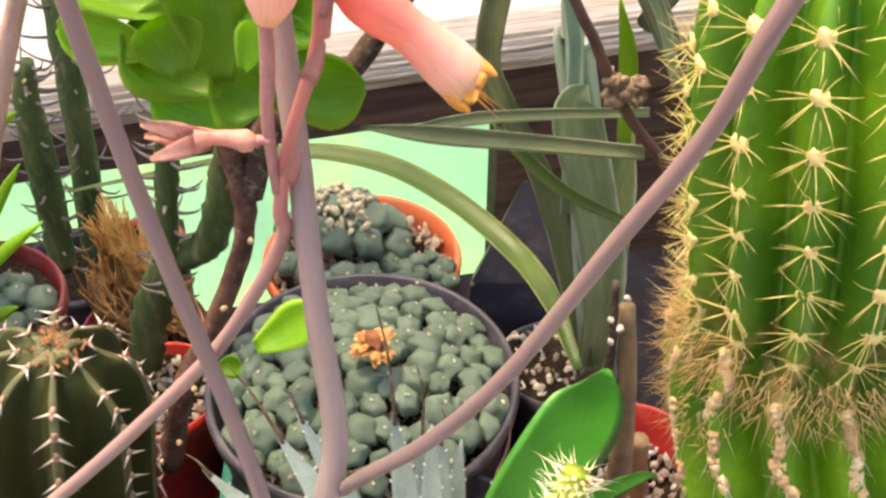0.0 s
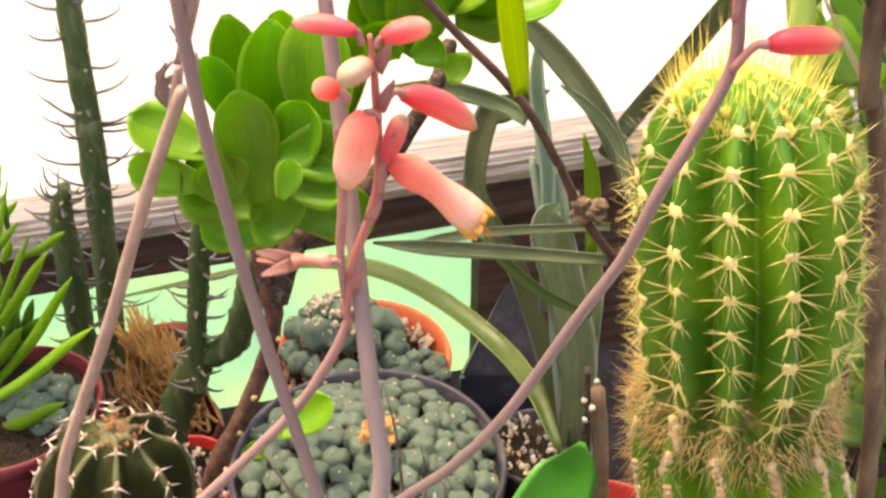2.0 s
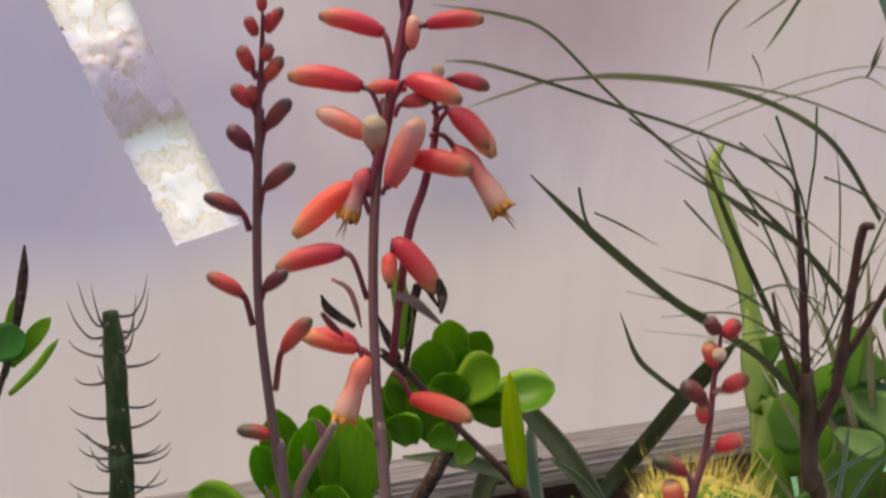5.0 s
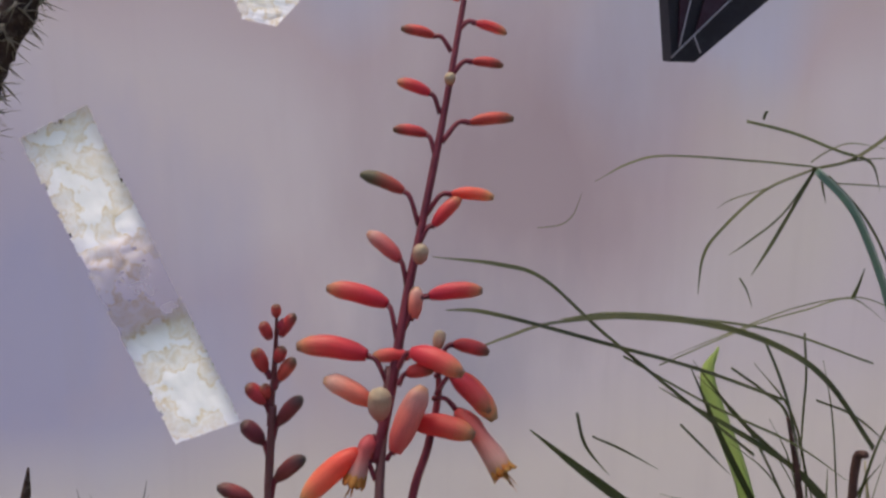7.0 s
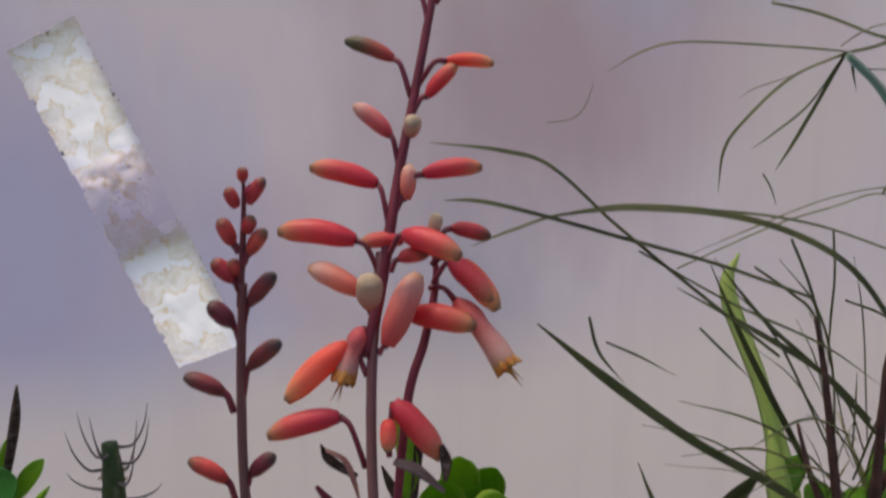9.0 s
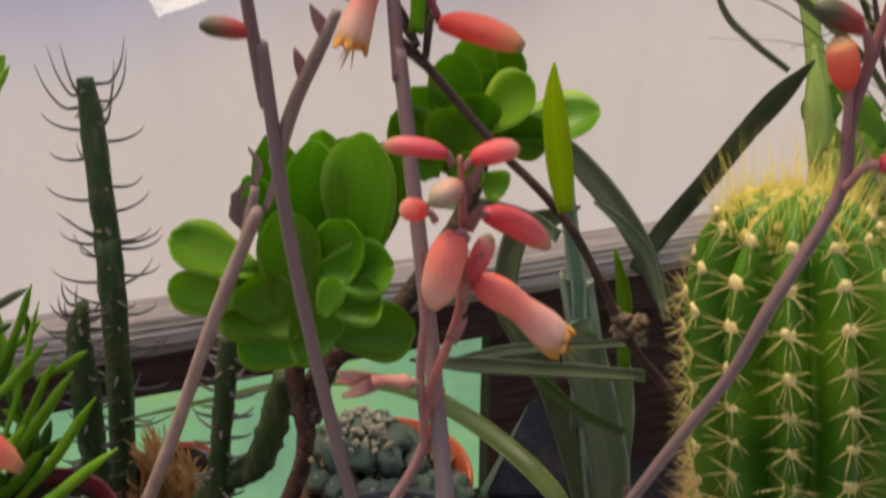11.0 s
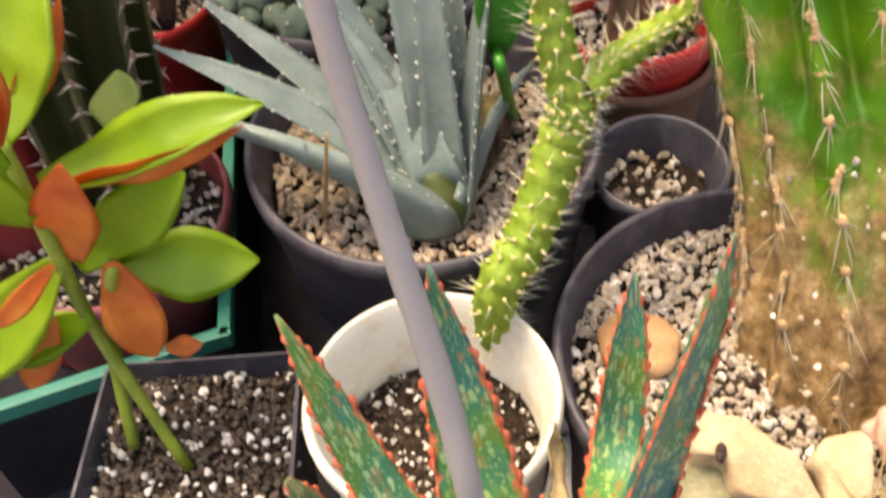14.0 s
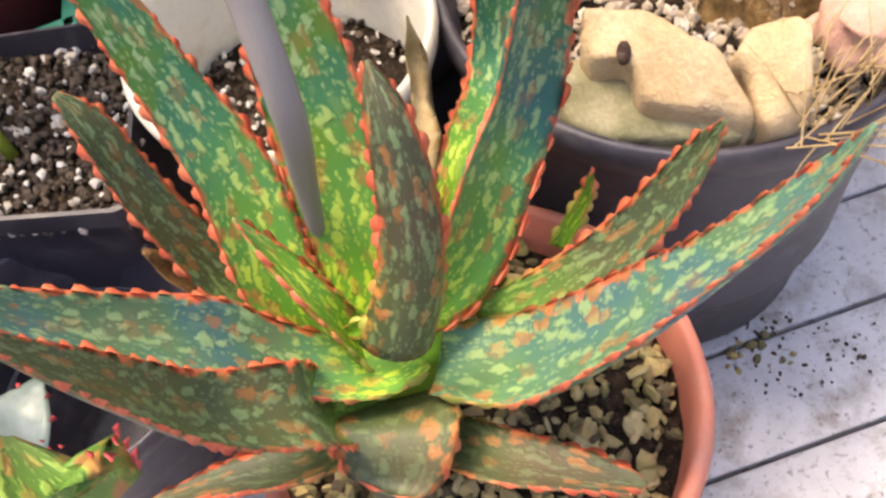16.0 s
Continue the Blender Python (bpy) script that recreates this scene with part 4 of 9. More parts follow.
def tape(name, pts, seed):
    """A torn strip stuck to the sheeting, with ragged holes."""
    ob = thing(name, pts[0], "torn white adhesive tape stuck on the sheeting", "tape", "tape on the sheeting")
    a, b, c, d = (V(p) for p in pts)
    bm = bmesh.new()
    nu, nv = 130, 28
    g = random.Random(int(seed))
    grid = [[bm.verts.new(a.lerp(b, (i + g.uniform(-0.4, 0.4)) / nu).lerp(d.lerp(c, i / nu), (j + g.uniform(-0.4, 0.4)) / nv) + WALL_N * (0.0035 + 0.0014 * noise.noise(V((i * 0.12, j * 0.2, seed))) + 0.0006 * noise.noise(V((i * 0.4, j * 0.5, seed))))) for j in range(nv + 1)] for i in range(nu + 1)]
    for i in range(nu):
        for j in range(nv):
            u, v = i / nu, j / nv
            ragged = noise.noise(V((i * 0.11, j * 0.17, seed))) + 0.5 * noise.noise(V((i * 0.3, j * 0.4, seed)))
            edge = min(v, 1 - v, u * 3, (1 - u) * 3)
            gap = abs(u - 0.49 - 0.03 * v) - (0.085 * min(v * 1.6, 1) - 0.025) if seed < 5 else 1.0
            if gap < 0.075 * ragged or edge < 0.10 * ragged - 0.02:
                continue
            bm.faces.new((grid[i][j], grid[i + 1][j], grid[i + 1][j + 1], grid[i][j + 1]))
    bmesh.ops.delete(bm, geom=[v for v in bm.verts if not v.link_faces], context="VERTS")
    part("tape_film", bm, TAPE, ob)
    if seed > 5:
        return
    bm = bmesh.new()
    grid = [[bm.verts.new(a.lerp(b, 0.36 + 0.28 * i / 40).lerp(d.lerp(c, 0.36 + 0.28 * i / 40), 0.02 + 0.96 * j / 20) + WALL_N * 0.0018) for j in range(21)] for i in range(41)]
    for i in range(40):
        for j in range(20):
            if noise.noise(V((i * 0.16, j * 0.2, 4))) + 0.5 * noise.noise(V((i * 0.45, j * 0.5, 2))) < 0.16:
                bm.faces.new((grid[i][j], grid[i + 1][j], grid[i + 1][j + 1], grid[i][j + 1]))
    bmesh.ops.delete(bm, geom=[v for v in bm.verts if not v.link_faces], context="VERTS")
    part("glue_residue", bm, RESIDUE, ob, "hazy white glue left between the torn halves", kind="stuff")


tape("tape_strip", TAPE1, 1.0)
tape("tape_strip", TAPE2, 9.0)


# ---- pots and what fills them ----
def pot(name, centre, r, h, material, label, base=0.72, rim=0.008, wall=0.0025, depth=0.02, group="pots on the bench", ribs=0, tilt=(0, 0, 1), category="plant pot"):
    """A tapered nursery pot: centre of the rim, radius, height; the soil lies depth below the rim."""
    c = V(centre)
    h = c.z - 0.0035
    ob = thing(name, c - V((0, 0, h)), label, category, group)
    bm = bmesh.new()
    rb = r * base
    wave = (lambda w, z: 1 + 0.006 * math.cos(ribs * w)) if ribs else (lambda w, z: 1 + 0.004 * math.sin(2 * w + centre[0] * 40))
    lathe(bm, [(0.001, -h + 0.001), (rb - 0.004, -h), (rb, -h + 0.003), (r - 0.004, -rim - 0.006), (r - 0.003, -rim - 0.003), (r, -rim), (r + 0.0008, -rim * 0.4), (r - 0.0006, -0.0004), (r - wall * 0.6, 0.0), (r - wall, -0.001), (r - wall - 0.001, -rim), (r - wall - 0.005, -rim - 0.008), (rb * 1.1, -h * 0.7)], c, 64, tilt, wave)
    part("pot_body", bm, material, ob)
    return ob


def soil(parent, centre, r, seed, material=None, mound=0.004):
    bm = bmesh.new()
    rows = lathe(bm, [(r * f, mound * (1 - f * f)) for f in (1.0, 0.86, 0.7, 0.5, 0.3, 0.12, 0.01)], centre, 40)
    for v in bm.verts:
        v.co.z += 0.0018 * noise.noise(v.co * 150 + V((seed, 0, 0)))
    part("soil", bm, material or SOIL, parent)


def pebbles(name, centre, r, count, size, material, label, seed, inside=None, flat=0.7, spread=1.0, lift=0.001):
    """Loose stones over a disc, one object."""
    g = random.Random(seed)
    bm = bmesh.new()
    for i in range(count):
        a, d = g.uniform(0, 2 * math.pi), math.sqrt(g.random()) * r * spread
        p = V((centre[0] + d * math.cos(a), centre[1] + d * math.sin(a), 0))
        if inside and not inside(p):
            continue
        s = size * g.uniform(0.45, 1.25)
        p.z = centre[2] + lift + s * 0.2 + 0.002 * noise.noise(p * 60)
        lump(bm, p, (s, s * g.uniform(0.65, 1), s * g.uniform(0.5, 0.85) * flat), g.uniform(0, 60), 0.6, 1)
    ob = new(name, finish(name, bm, material, False))
    return tagged(ob, label, "gravel", kind="stuff")


def patch(name, corners, count, size, material, label, seed, z):
    """Loose stones over a four-cornered patch."""
    g = random.Random(seed)
    a, b, c, d = (V(p) for p in corners)
    bm = bmesh.new()
    for i in range(count):
        u, w = g.random(), g.random()
        p = a.lerp(b, u).lerp(d.lerp(c, u), w)
        s = size * g.uniform(0.4, 1.3)
        p.z = z + s * 0.25
        lump(bm, p, (s, s * g.uniform(0.7, 1), s * 0.7), g.uniform(0, 60), 0.6, 1)
    ob = new(name, finish(name, bm, material, False))
    return tagged(ob, label, "gravel", kind="stuff")

# ---- the pots on the bench ----
white = pot("white_pot", (0.012, 0.034, 0.194), 0.054, 0.17, WHITEPOT, "scuffed white plastic pot with dark soil and perlite", 0.74, 0.010, 0.003)
soil(white, (0.012, 0.034, 0.146), 0.047, 3)
pebbles("perlite", (0.012, 0.034, 0.148), 0.044, 190, 0.0018, PERLITE, "white perlite on dark soil in the white pot", 11)
pebbles("soil_crumbs", (0.012, 0.034, 0.147), 0.045, 500, 0.0018, CRUMB, "dark crumbly soil in the white pot", 61)

blue_pot = pot("round_pot", (-0.002, 0.2090, 0.1780), 0.0955, 0.168, BLACKPOT, "large black plastic pot topped with pale gravel", 0.78, 0.014, 0.004)
soil(blue_pot, (-0.002, 0.2090, 0.1440), 0.086, 3)
pebbles("gravel", (-0.002, 0.2090, 0.1480), 0.085, 2500, 0.0034, GRIT, "pale sandy gravel in the large black pot", 12)

loph_pot = pot("round_pot", (-0.049, 0.352, 0.199), 0.098, 0.185, BLACKPOT, "black plastic pot crowded with button cactus", 0.78, 0.012, 0.004)
soil(loph_pot, (-0.049, 0.352, 0.178), 0.091, 5)
pebbles("gravel", (-0.049, 0.352, 0.180), 0.089, 1100, 0.0030, GRIT, "pale gravel round the button cactus", 13)

cactus_pot = pot("round_pot", (0.1535, 0.063, 0.187), 0.0905, 0.187, BLACKPOT, "large black plastic pot of the tall cactus", 0.80, 0.013, 0.004)
soil(cactus_pot, (0.1535, 0.063, 0.162), 0.083, 6)
pebbles("gravel", (0.1535, 0.063, 0.165), 0.082, 3300, 0.0026, MIXED, "pale perlite and gravel round the cactus foot", 14)

aloe_pot = pot("terracotta_pot", (0.072, -0.080, 0.138), 0.075, 0.133, CLAYPOT, "salmon terracotta pot filled with coarse bark chips", 0.74, 0.016, 0.005)
soil(aloe_pot, (0.072, -0.080, 0.118), 0.068, 7)
pebbles("bark_chips", (0.072, -0.080, 0.120), 0.066, 900, 0.0038, CHIPS, "pale coarse chips in the terracotta pot", 15)

orange_pot = pot("orange_pot", (-0.072, 0.500, 0.172), 0.074, 0.165, ORANGEPOT, "orange terracotta pot with a button cactus", 0.74, 0.012, 0.004)
soil(orange_pot, (-0.072, 0.500, 0.150), 0.068, 8)
pebbles("gravel", (-0.072, 0.500, 0.160), 0.066, 700, 0.0036, GRIT, "pale gravel in the orange pot", 16)

red_pot = pot("red_pot", (-0.186, 0.193, 0.136), 0.072, 0.13, PINKPOT, "dusty pink-red plastic pot of the ribbed spurge", 0.74, 0.012, 0.003)
soil(red_pot, (-0.186, 0.193, 0.118), 0.066, 9)
pebbles("perlite", (-0.186, 0.193, 0.120), 0.064, 520, 0.0030, MIXED, "white perlite and gravel in the pink-red pot", 17)

ring_pot = pot("ringed_pot", (-0.082, -0.045, 0.118), 0.052, 0.11, BLACKPOT, "empty black plastic pot with moulded rings", 0.72, 0.010, 0.003)
for h, r in ((0.014, 0.0475), (0.024, 0.0455), (0.034, 0.0435), (0.046, 0.0415)):
    bm = bmesh.new()
    lathe(bm, [(r + 0.001, -0.0012), (r - 0.0006, -0.0010), (r - 0.0012, 0.0), (r - 0.0006, 0.0010), (r + 0.001, 0.0012)], (-0.082, -0.045, 0.118 - h), 48)
    part("moulded_ring", bm, BLACKPOT, ring_pot)

far_red = pot("red_pot", (-0.2396, 0.2000, 0.2655), 0.038, 0.15, CHERRYPOT, "bright red plastic pot beside the ribbed spurge", 0.74, 0.012, 0.003)
soil(far_red, (-0.2430, 0.2000, 0.2569), 0.034, 28)
back_clay = pot("clay_pot", (-0.2440, 0.5150, 0.1610), 0.030, 0.14, BROWNPOT, "brown clay pot of the branching spurge", 0.72, 0.012, 0.003)
soil(back_clay, (-0.2440, 0.5150, 0.1550), 0.027, 21)
dead_pot = pot("clay_pot", (-0.2500, 0.4900, 0.0900), 0.050, 0.12, DARKREDPOT, "dark red pot of a withered plant", 0.72, 0.012, 0.003)
soil(dead_pot, (-0.2500, 0.4900, 0.0780), 0.044, 22)
finger_pot = pot("red_pot", (-0.3060, 0.3600, 0.2300), 0.066, 0.13, DARKREDPOT, "dark red pot of the finger-leaved succulent", 0.74, 0.012, 0.003)
soil(finger_pot, (-0.3060, 0.3600, 0.2180), 0.060, 23)
low_red = pot("red_pot", (-0.1987, 0.3837, 0.1400), 0.045, 0.13, REDPOT, "bright red plastic pot behind the ribbed spurge", 0.74, 0.012, 0.003)
soil(low_red, (-0.2009, 0.3904, 0.1280), 0.04, 24)
pebbles("gravel", (-0.1942, 0.3818, 0.1310), 0.038, 160, 0.0036, GRIT, "pale gravel in a bright red pot", 31)
side_red = pot("red_pot", (0.1198, 0.3246, 0.1650), 0.052, 0.15, REDPOT, "bright red plastic pot behind the branching cactus", 0.74, 0.018, 0.003)
# brown shell added over the lower wall of the red pot
pot("clay_pot", (0.1198, 0.3246, 0.1370), 0.0535, 0.13, DULLCLAY, "dull brown shell added round the lower red pot", 0.74, 0.010, 0.003)
soil(side_red, (0.1198, 0.3246, 0.1290), 0.047, 25)
pebbles("gravel", (0.1198, 0.3246, 0.1330), 0.044, 240, 0.0038, MIXED, "pale gravel deep in the bright red pot", 32)
side_black = pot("round_pot", (0.1231, 0.1978, 0.1600), 0.037, 0.15, BLACKPOT, "small black pot with low gritty soil", 0.74, 0.010, 0.003)
soil(side_black, (0.1231, 0.1978, 0.1320), 0.033, 26)
pebbles("perlite", (0.1231, 0.1978, 0.1350), 0.031, 110, 0.0032, MIXED, "sparse perlite in the small black pot", 33)
strap_pot = pot("round_pot", (0.0733, 0.4000, 0.1735), 0.040, 0.16, BLACKPOT, "black pot of the strap-leaved plant", 0.74, 0.010, 0.003)
soil(strap_pot, (0.0739, 0.4000, 0.1654), 0.036, 27)
pebbles("white_stones", (0.0635, 0.3900, 0.1830), 0.030, 90, 0.0028, MIXED, "chalky white stones at the strap-leaved plant", 34)


def square_pot(name, corners, z, h, material, label):
    """A square seedling pot from four rim corners."""
    c = sum((V(p) for p in corners), V((0, 0, 0))) / 4
    ob = thing(name, (c.x, c.y, 0), label, "plant pot", "pots on the bench")

    def ring(scale, height, inset=0.0):
        out = []
        for i in range(4):
            a, b, d = (V((corners[(i + k) % 4][0], corners[(i + k) % 4][1], 0)) for k in (-1, 0, 1))
            m = V((c.x, c.y, 0))
            for w in (0.10, 0.05, 0.0):
                q = b.lerp(a, w) if w else b.lerp(a, 0.025).lerp(b.lerp(d, 0.025), 0.5)
                out.append(m + (q - m) * (scale - inset) + V((0, 0, height)))
            for w in (0.05, 0.10):
                out.append(m + (b.lerp(d, w) - m) * (scale - inset) + V((0, 0, height)))
        return out
    bm = bmesh.new()
    rows = [[bm.verts.new(p) for p in ring(s, q, i)] for s, q, i in ((0.80, z - h, 0), (0.95, z - 0.012, 0), (1.0, z - 0.011, 0), (1.005, z, 0), (0.97, z + 0.0003, 0), (0.955, z - 0.003, 0), (0.93, z - 0.012, 0), (0.86, z - h * 0.6, 0))]
    n = len(rows[0])
    for r0, r1 in zip(rows, rows[1:]):
        for k in range(n):
            bm.faces.new((r0[k], r0[(k + 1) % n], r1[(k + 1) % n], r1[k]))
    part("pot_body", bm, material, ob, smooth=False)
    bm = bmesh.new()
    vs = [bm.verts.new(p) for p in ring(0.925, z - 0.014)]
    bm.faces.new(vs)
    part("soil", bm, SOIL, ob)
    return ob


TRAY = [(-0.1505, -0.0074, 0.1500), (-0.0506, -0.0070, 0.1500), (-0.0569, 0.0859, 0.1500), (-0.1512, 0.0788, 0.1500)]
tray = square_pot("square_pot", TRAY, 0.15, 0.13, BLACKPOT, "square black seedling pot with dark soil and perlite")
patch("perlite", TRAY, 210, 0.0022, PERLITE, "white perlite on dark soil in the square pot", 35, 0.138)
patch("soil_crumbs", TRAY, 1100, 0.0020, CRUMB, "dark crumbly soil in the square pot", 62, 0.138)

spurge_pot = pot("round_pot", (-0.338, 0.578, 0.075), 0.052, 0.07, BLACKPOT, "black plastic pot of the tall spiny spurge", 0.74, 0.010, 0.003)
soil(spurge_pot, (-0.338, 0.578, 0.060), 0.047, 29)

# black cloth added under the pots for the shade between them
cloth = thing("ground_cloth", (-0.2, 0.31, 0.002), "black woven cloth added under the pots to darken the bench", "ground cloth")
bm = bmesh.new()
made = []
for i in range(41):
    x = -0.62 + (0.68 * i / 33 if i < 33 else 0.70 + 0.35 * (i - 33) / 7)
    y0 = -0.14 if i < 22 else 0.0 if i < 33 else 0.17
    y1 = 0.655 + (x + 0.07) * 0.306
    made.append([bm.verts.new((x, y0 + (y1 - y0) * j / 30, 0.0022 + 0.0012 * noise.noise(V((i * 0.3, j * 0.3, 2))))) for j in range(31)])
for i in range(40):
    for j in range(30):
        bm.faces.new((made[i][j], made[i + 1][j], made[i + 1][j + 1], made[i][j + 1]))
part("cloth", bm, CLOTH, cloth)

# black tray with a teal rim that holds the red pots
crate = thing("teal_crate", (-0.22, 0.27, 0.0), "black plastic tray with a bright teal rim", "tray")
for a, b in (((-0.1536, 0.3958, 0.0950), (-0.1151, 0.1347, 0.0950)), ((-0.1151, 0.1347, 0.0950), (-0.2460, 0.0802, 0.0950))):
    bm = bmesh.new()
    a, b = V(a), V(b)
    d = (b - a)
    box(bm, (a + b) / 2 - V((0, 0, 0.050)), (d.length + 0.004, 0.004, 0.088), math.atan2(d.y, d.x), 0.0012)
    part("crate_side", bm, CLOTH, crate, smooth=False)
    bm = bmesh.new()
    box(bm, (a + b) / 2 - V((0, 0, 0.002)), (d.length + 0.008, 0.0075, 0.012), math.atan2(d.y, d.x), 0.0015)
    part("crate_rim", bm, TEAL, crate, "bright teal rim", smooth=False)

# dark square pot lying tilted behind the strap leaves
cone_pot = thing("tilted_pot", (0.0488, 0.4800, 0.2082), "dark blue-black square pot standing tilted", "plant pot")
bm = bmesh.new()
tip, wide = [(0.0455, 0.4700, 0.2735), (0.0523, 0.4700, 0.2725), (0.0568, 0.5200, 0.2285), (0.0447, 0.5200, 0.2277)], [(0.0131, 0.4500, 0.1948), (0.0811, 0.4500, 0.1976), (0.0875, 0.5600, 0.0990), (0.0080, 0.5600, 0.1021)]
hi, waist = [bm.verts.new(p) for p in tip], [bm.verts.new(p) for p in wide]
for k in range(4):
    bm.faces.new((waist[k], waist[(k + 1) % 4], hi[(k + 1) % 4], hi[k]))
bm.faces.new(hi)
bmesh.ops.bevel(bm, geom=[e for e in bm.edges if len(e.link_faces) == 2], offset=0.003, segments=2, affect="EDGES")
part("pot_wall", bm, BLACKPOT, cone_pot, smooth=False)
bm = bmesh.new()
c = sum((V(p) for p in wide), V((0, 0, 0))) / 4
lo, waist = [bm.verts.new((p[0], p[1], 0.004)) for p in wide], [bm.verts.new(c + (V(p) - c) * 1.03) for p in wide]
for k in range(4):
    bm.faces.new((lo[k], lo[(k + 1) % 4], waist[(k + 1) % 4], waist[k]))
bm.faces.new(lo[::-1])
bm.faces.new(waist)
bmesh.ops.bevel(bm, geom=list(bm.edges), offset=0.003, segments=2, affect="EDGES")
part("pot_rim", bm, BLACKPOT, cone_pot, smooth=False)

patch("soil_crumbs", [(0.1708, 0.0089, 0.0000), (0.2374, 0.0042, 0.0000), (0.2452, -0.0301, 0.0000), (0.1769, -0.0202, 0.0000)], 45, 0.0014, CRUMB, "scattered soil crumbs on the planks", 63, 0.0)
patch("soil_crumbs", [(0.1807, -0.0288, 0.0000), (0.2752, 0.0133, 0.0000), (0.2698, -0.0095, 0.0000), (0.1827, -0.0477, 0.0000)], 40, 0.0010, CRUMB, "fine grit along a plank joint", 64, 0.0)
patch("bark_chips", [(0.1769, -0.0032, 0.0000), (0.2105, -0.0026, 0.0000), (0.2124, -0.0197, 0.0000), (0.1794, -0.0204, 0.0000)], 14, 0.0026, CHIPS, "spilt pale chips beside the pot", 65, 0.0)


# ---- plants ----
def turned(normal, up):
    z = V(normal).normalized()
    y = (V(up) - z * V(up).dot(z)).normalized()
    x = y.cross(z)
    return Matrix((x, y, z)).transposed().to_4x4()


def areole_mesh(seed, wool, material_wool, old=False):
    """A woolly cushion; on the old wood a chain of corky tufts."""
    bm = bmesh.new()
    if old:
        g = random.Random(seed)
        for k in range(5):
            lump(bm, (g.uniform(-0.25, 0.25) * wool, (k - 2) * wool * 0.95, 0.0006), (wool * g.uniform(0.6, 0.95), wool * g.uniform(0.7, 1.0), wool * 0.6), seed + k, 0.6, 2, Matrix.Identity(3))
    else:
        lump(bm, (0, 0, 0.0004), (wool, wool * 1.15, wool * 0.62), seed, 0.6, 2, Matrix.Identity(3))
    return finish("areole", bm, material_wool)


def spine_fan(seed, length, wool, count, radial, old=False):
    """The spines of one cushion, most of them combed downwards and sideways."""
    g = random.Random(seed)
    bm = bmesh.new()
    for k in range(count):
        a = -math.pi / 2 + (k + g.uniform(-0.6, 0.6) - (count - 1) / 2) * (5.7 if not old else 3.4) / count
        d = V((math.cos(a), math.sin(a), g.uniform(0.25, 0.75) if k % 4 else g.uniform(0.7, 1.3))).normalized()
        ln = length * g.uniform(0.65, 1.15)
        side = V((g.uniform(-1, 1), g.uniform(-1, 1), 0)) * ln * 0.05
        cone(bm, d * wool * 0.5, d * ln, radial, 4, 0, side)
    return finish("spine_fan", bm, SPINE)


def star_fan(seed, length, radial):
    """A few short side spines and long ones that hang down."""
    g = random.Random(seed)
    bm = bmesh.new()
    for k in range(5):
        a = math.pi * (0.05 + 0.9 * g.random()) * (1 if k % 2 else -1)
        d = V((math.cos(a), math.sin(a), g.uniform(0.2, 0.7))).normalized()
        cone(bm, (0, 0, 0), d * length * g.uniform(0.3, 0.7), radial, 4)
    for k in range(4):
        d = V((g.uniform(-0.55, 0.55), -1, g.uniform(0.15, 0.5))).normalized()
        cone(bm, (0, 0, 0), d * length * g.uniform(0.9, 1.7), radial * 1.2, 4, 0, V((g.uniform(-1, 1), 0, 0)) * length * 0.05)
    return finish("spine_fan", bm, PALESPINE)


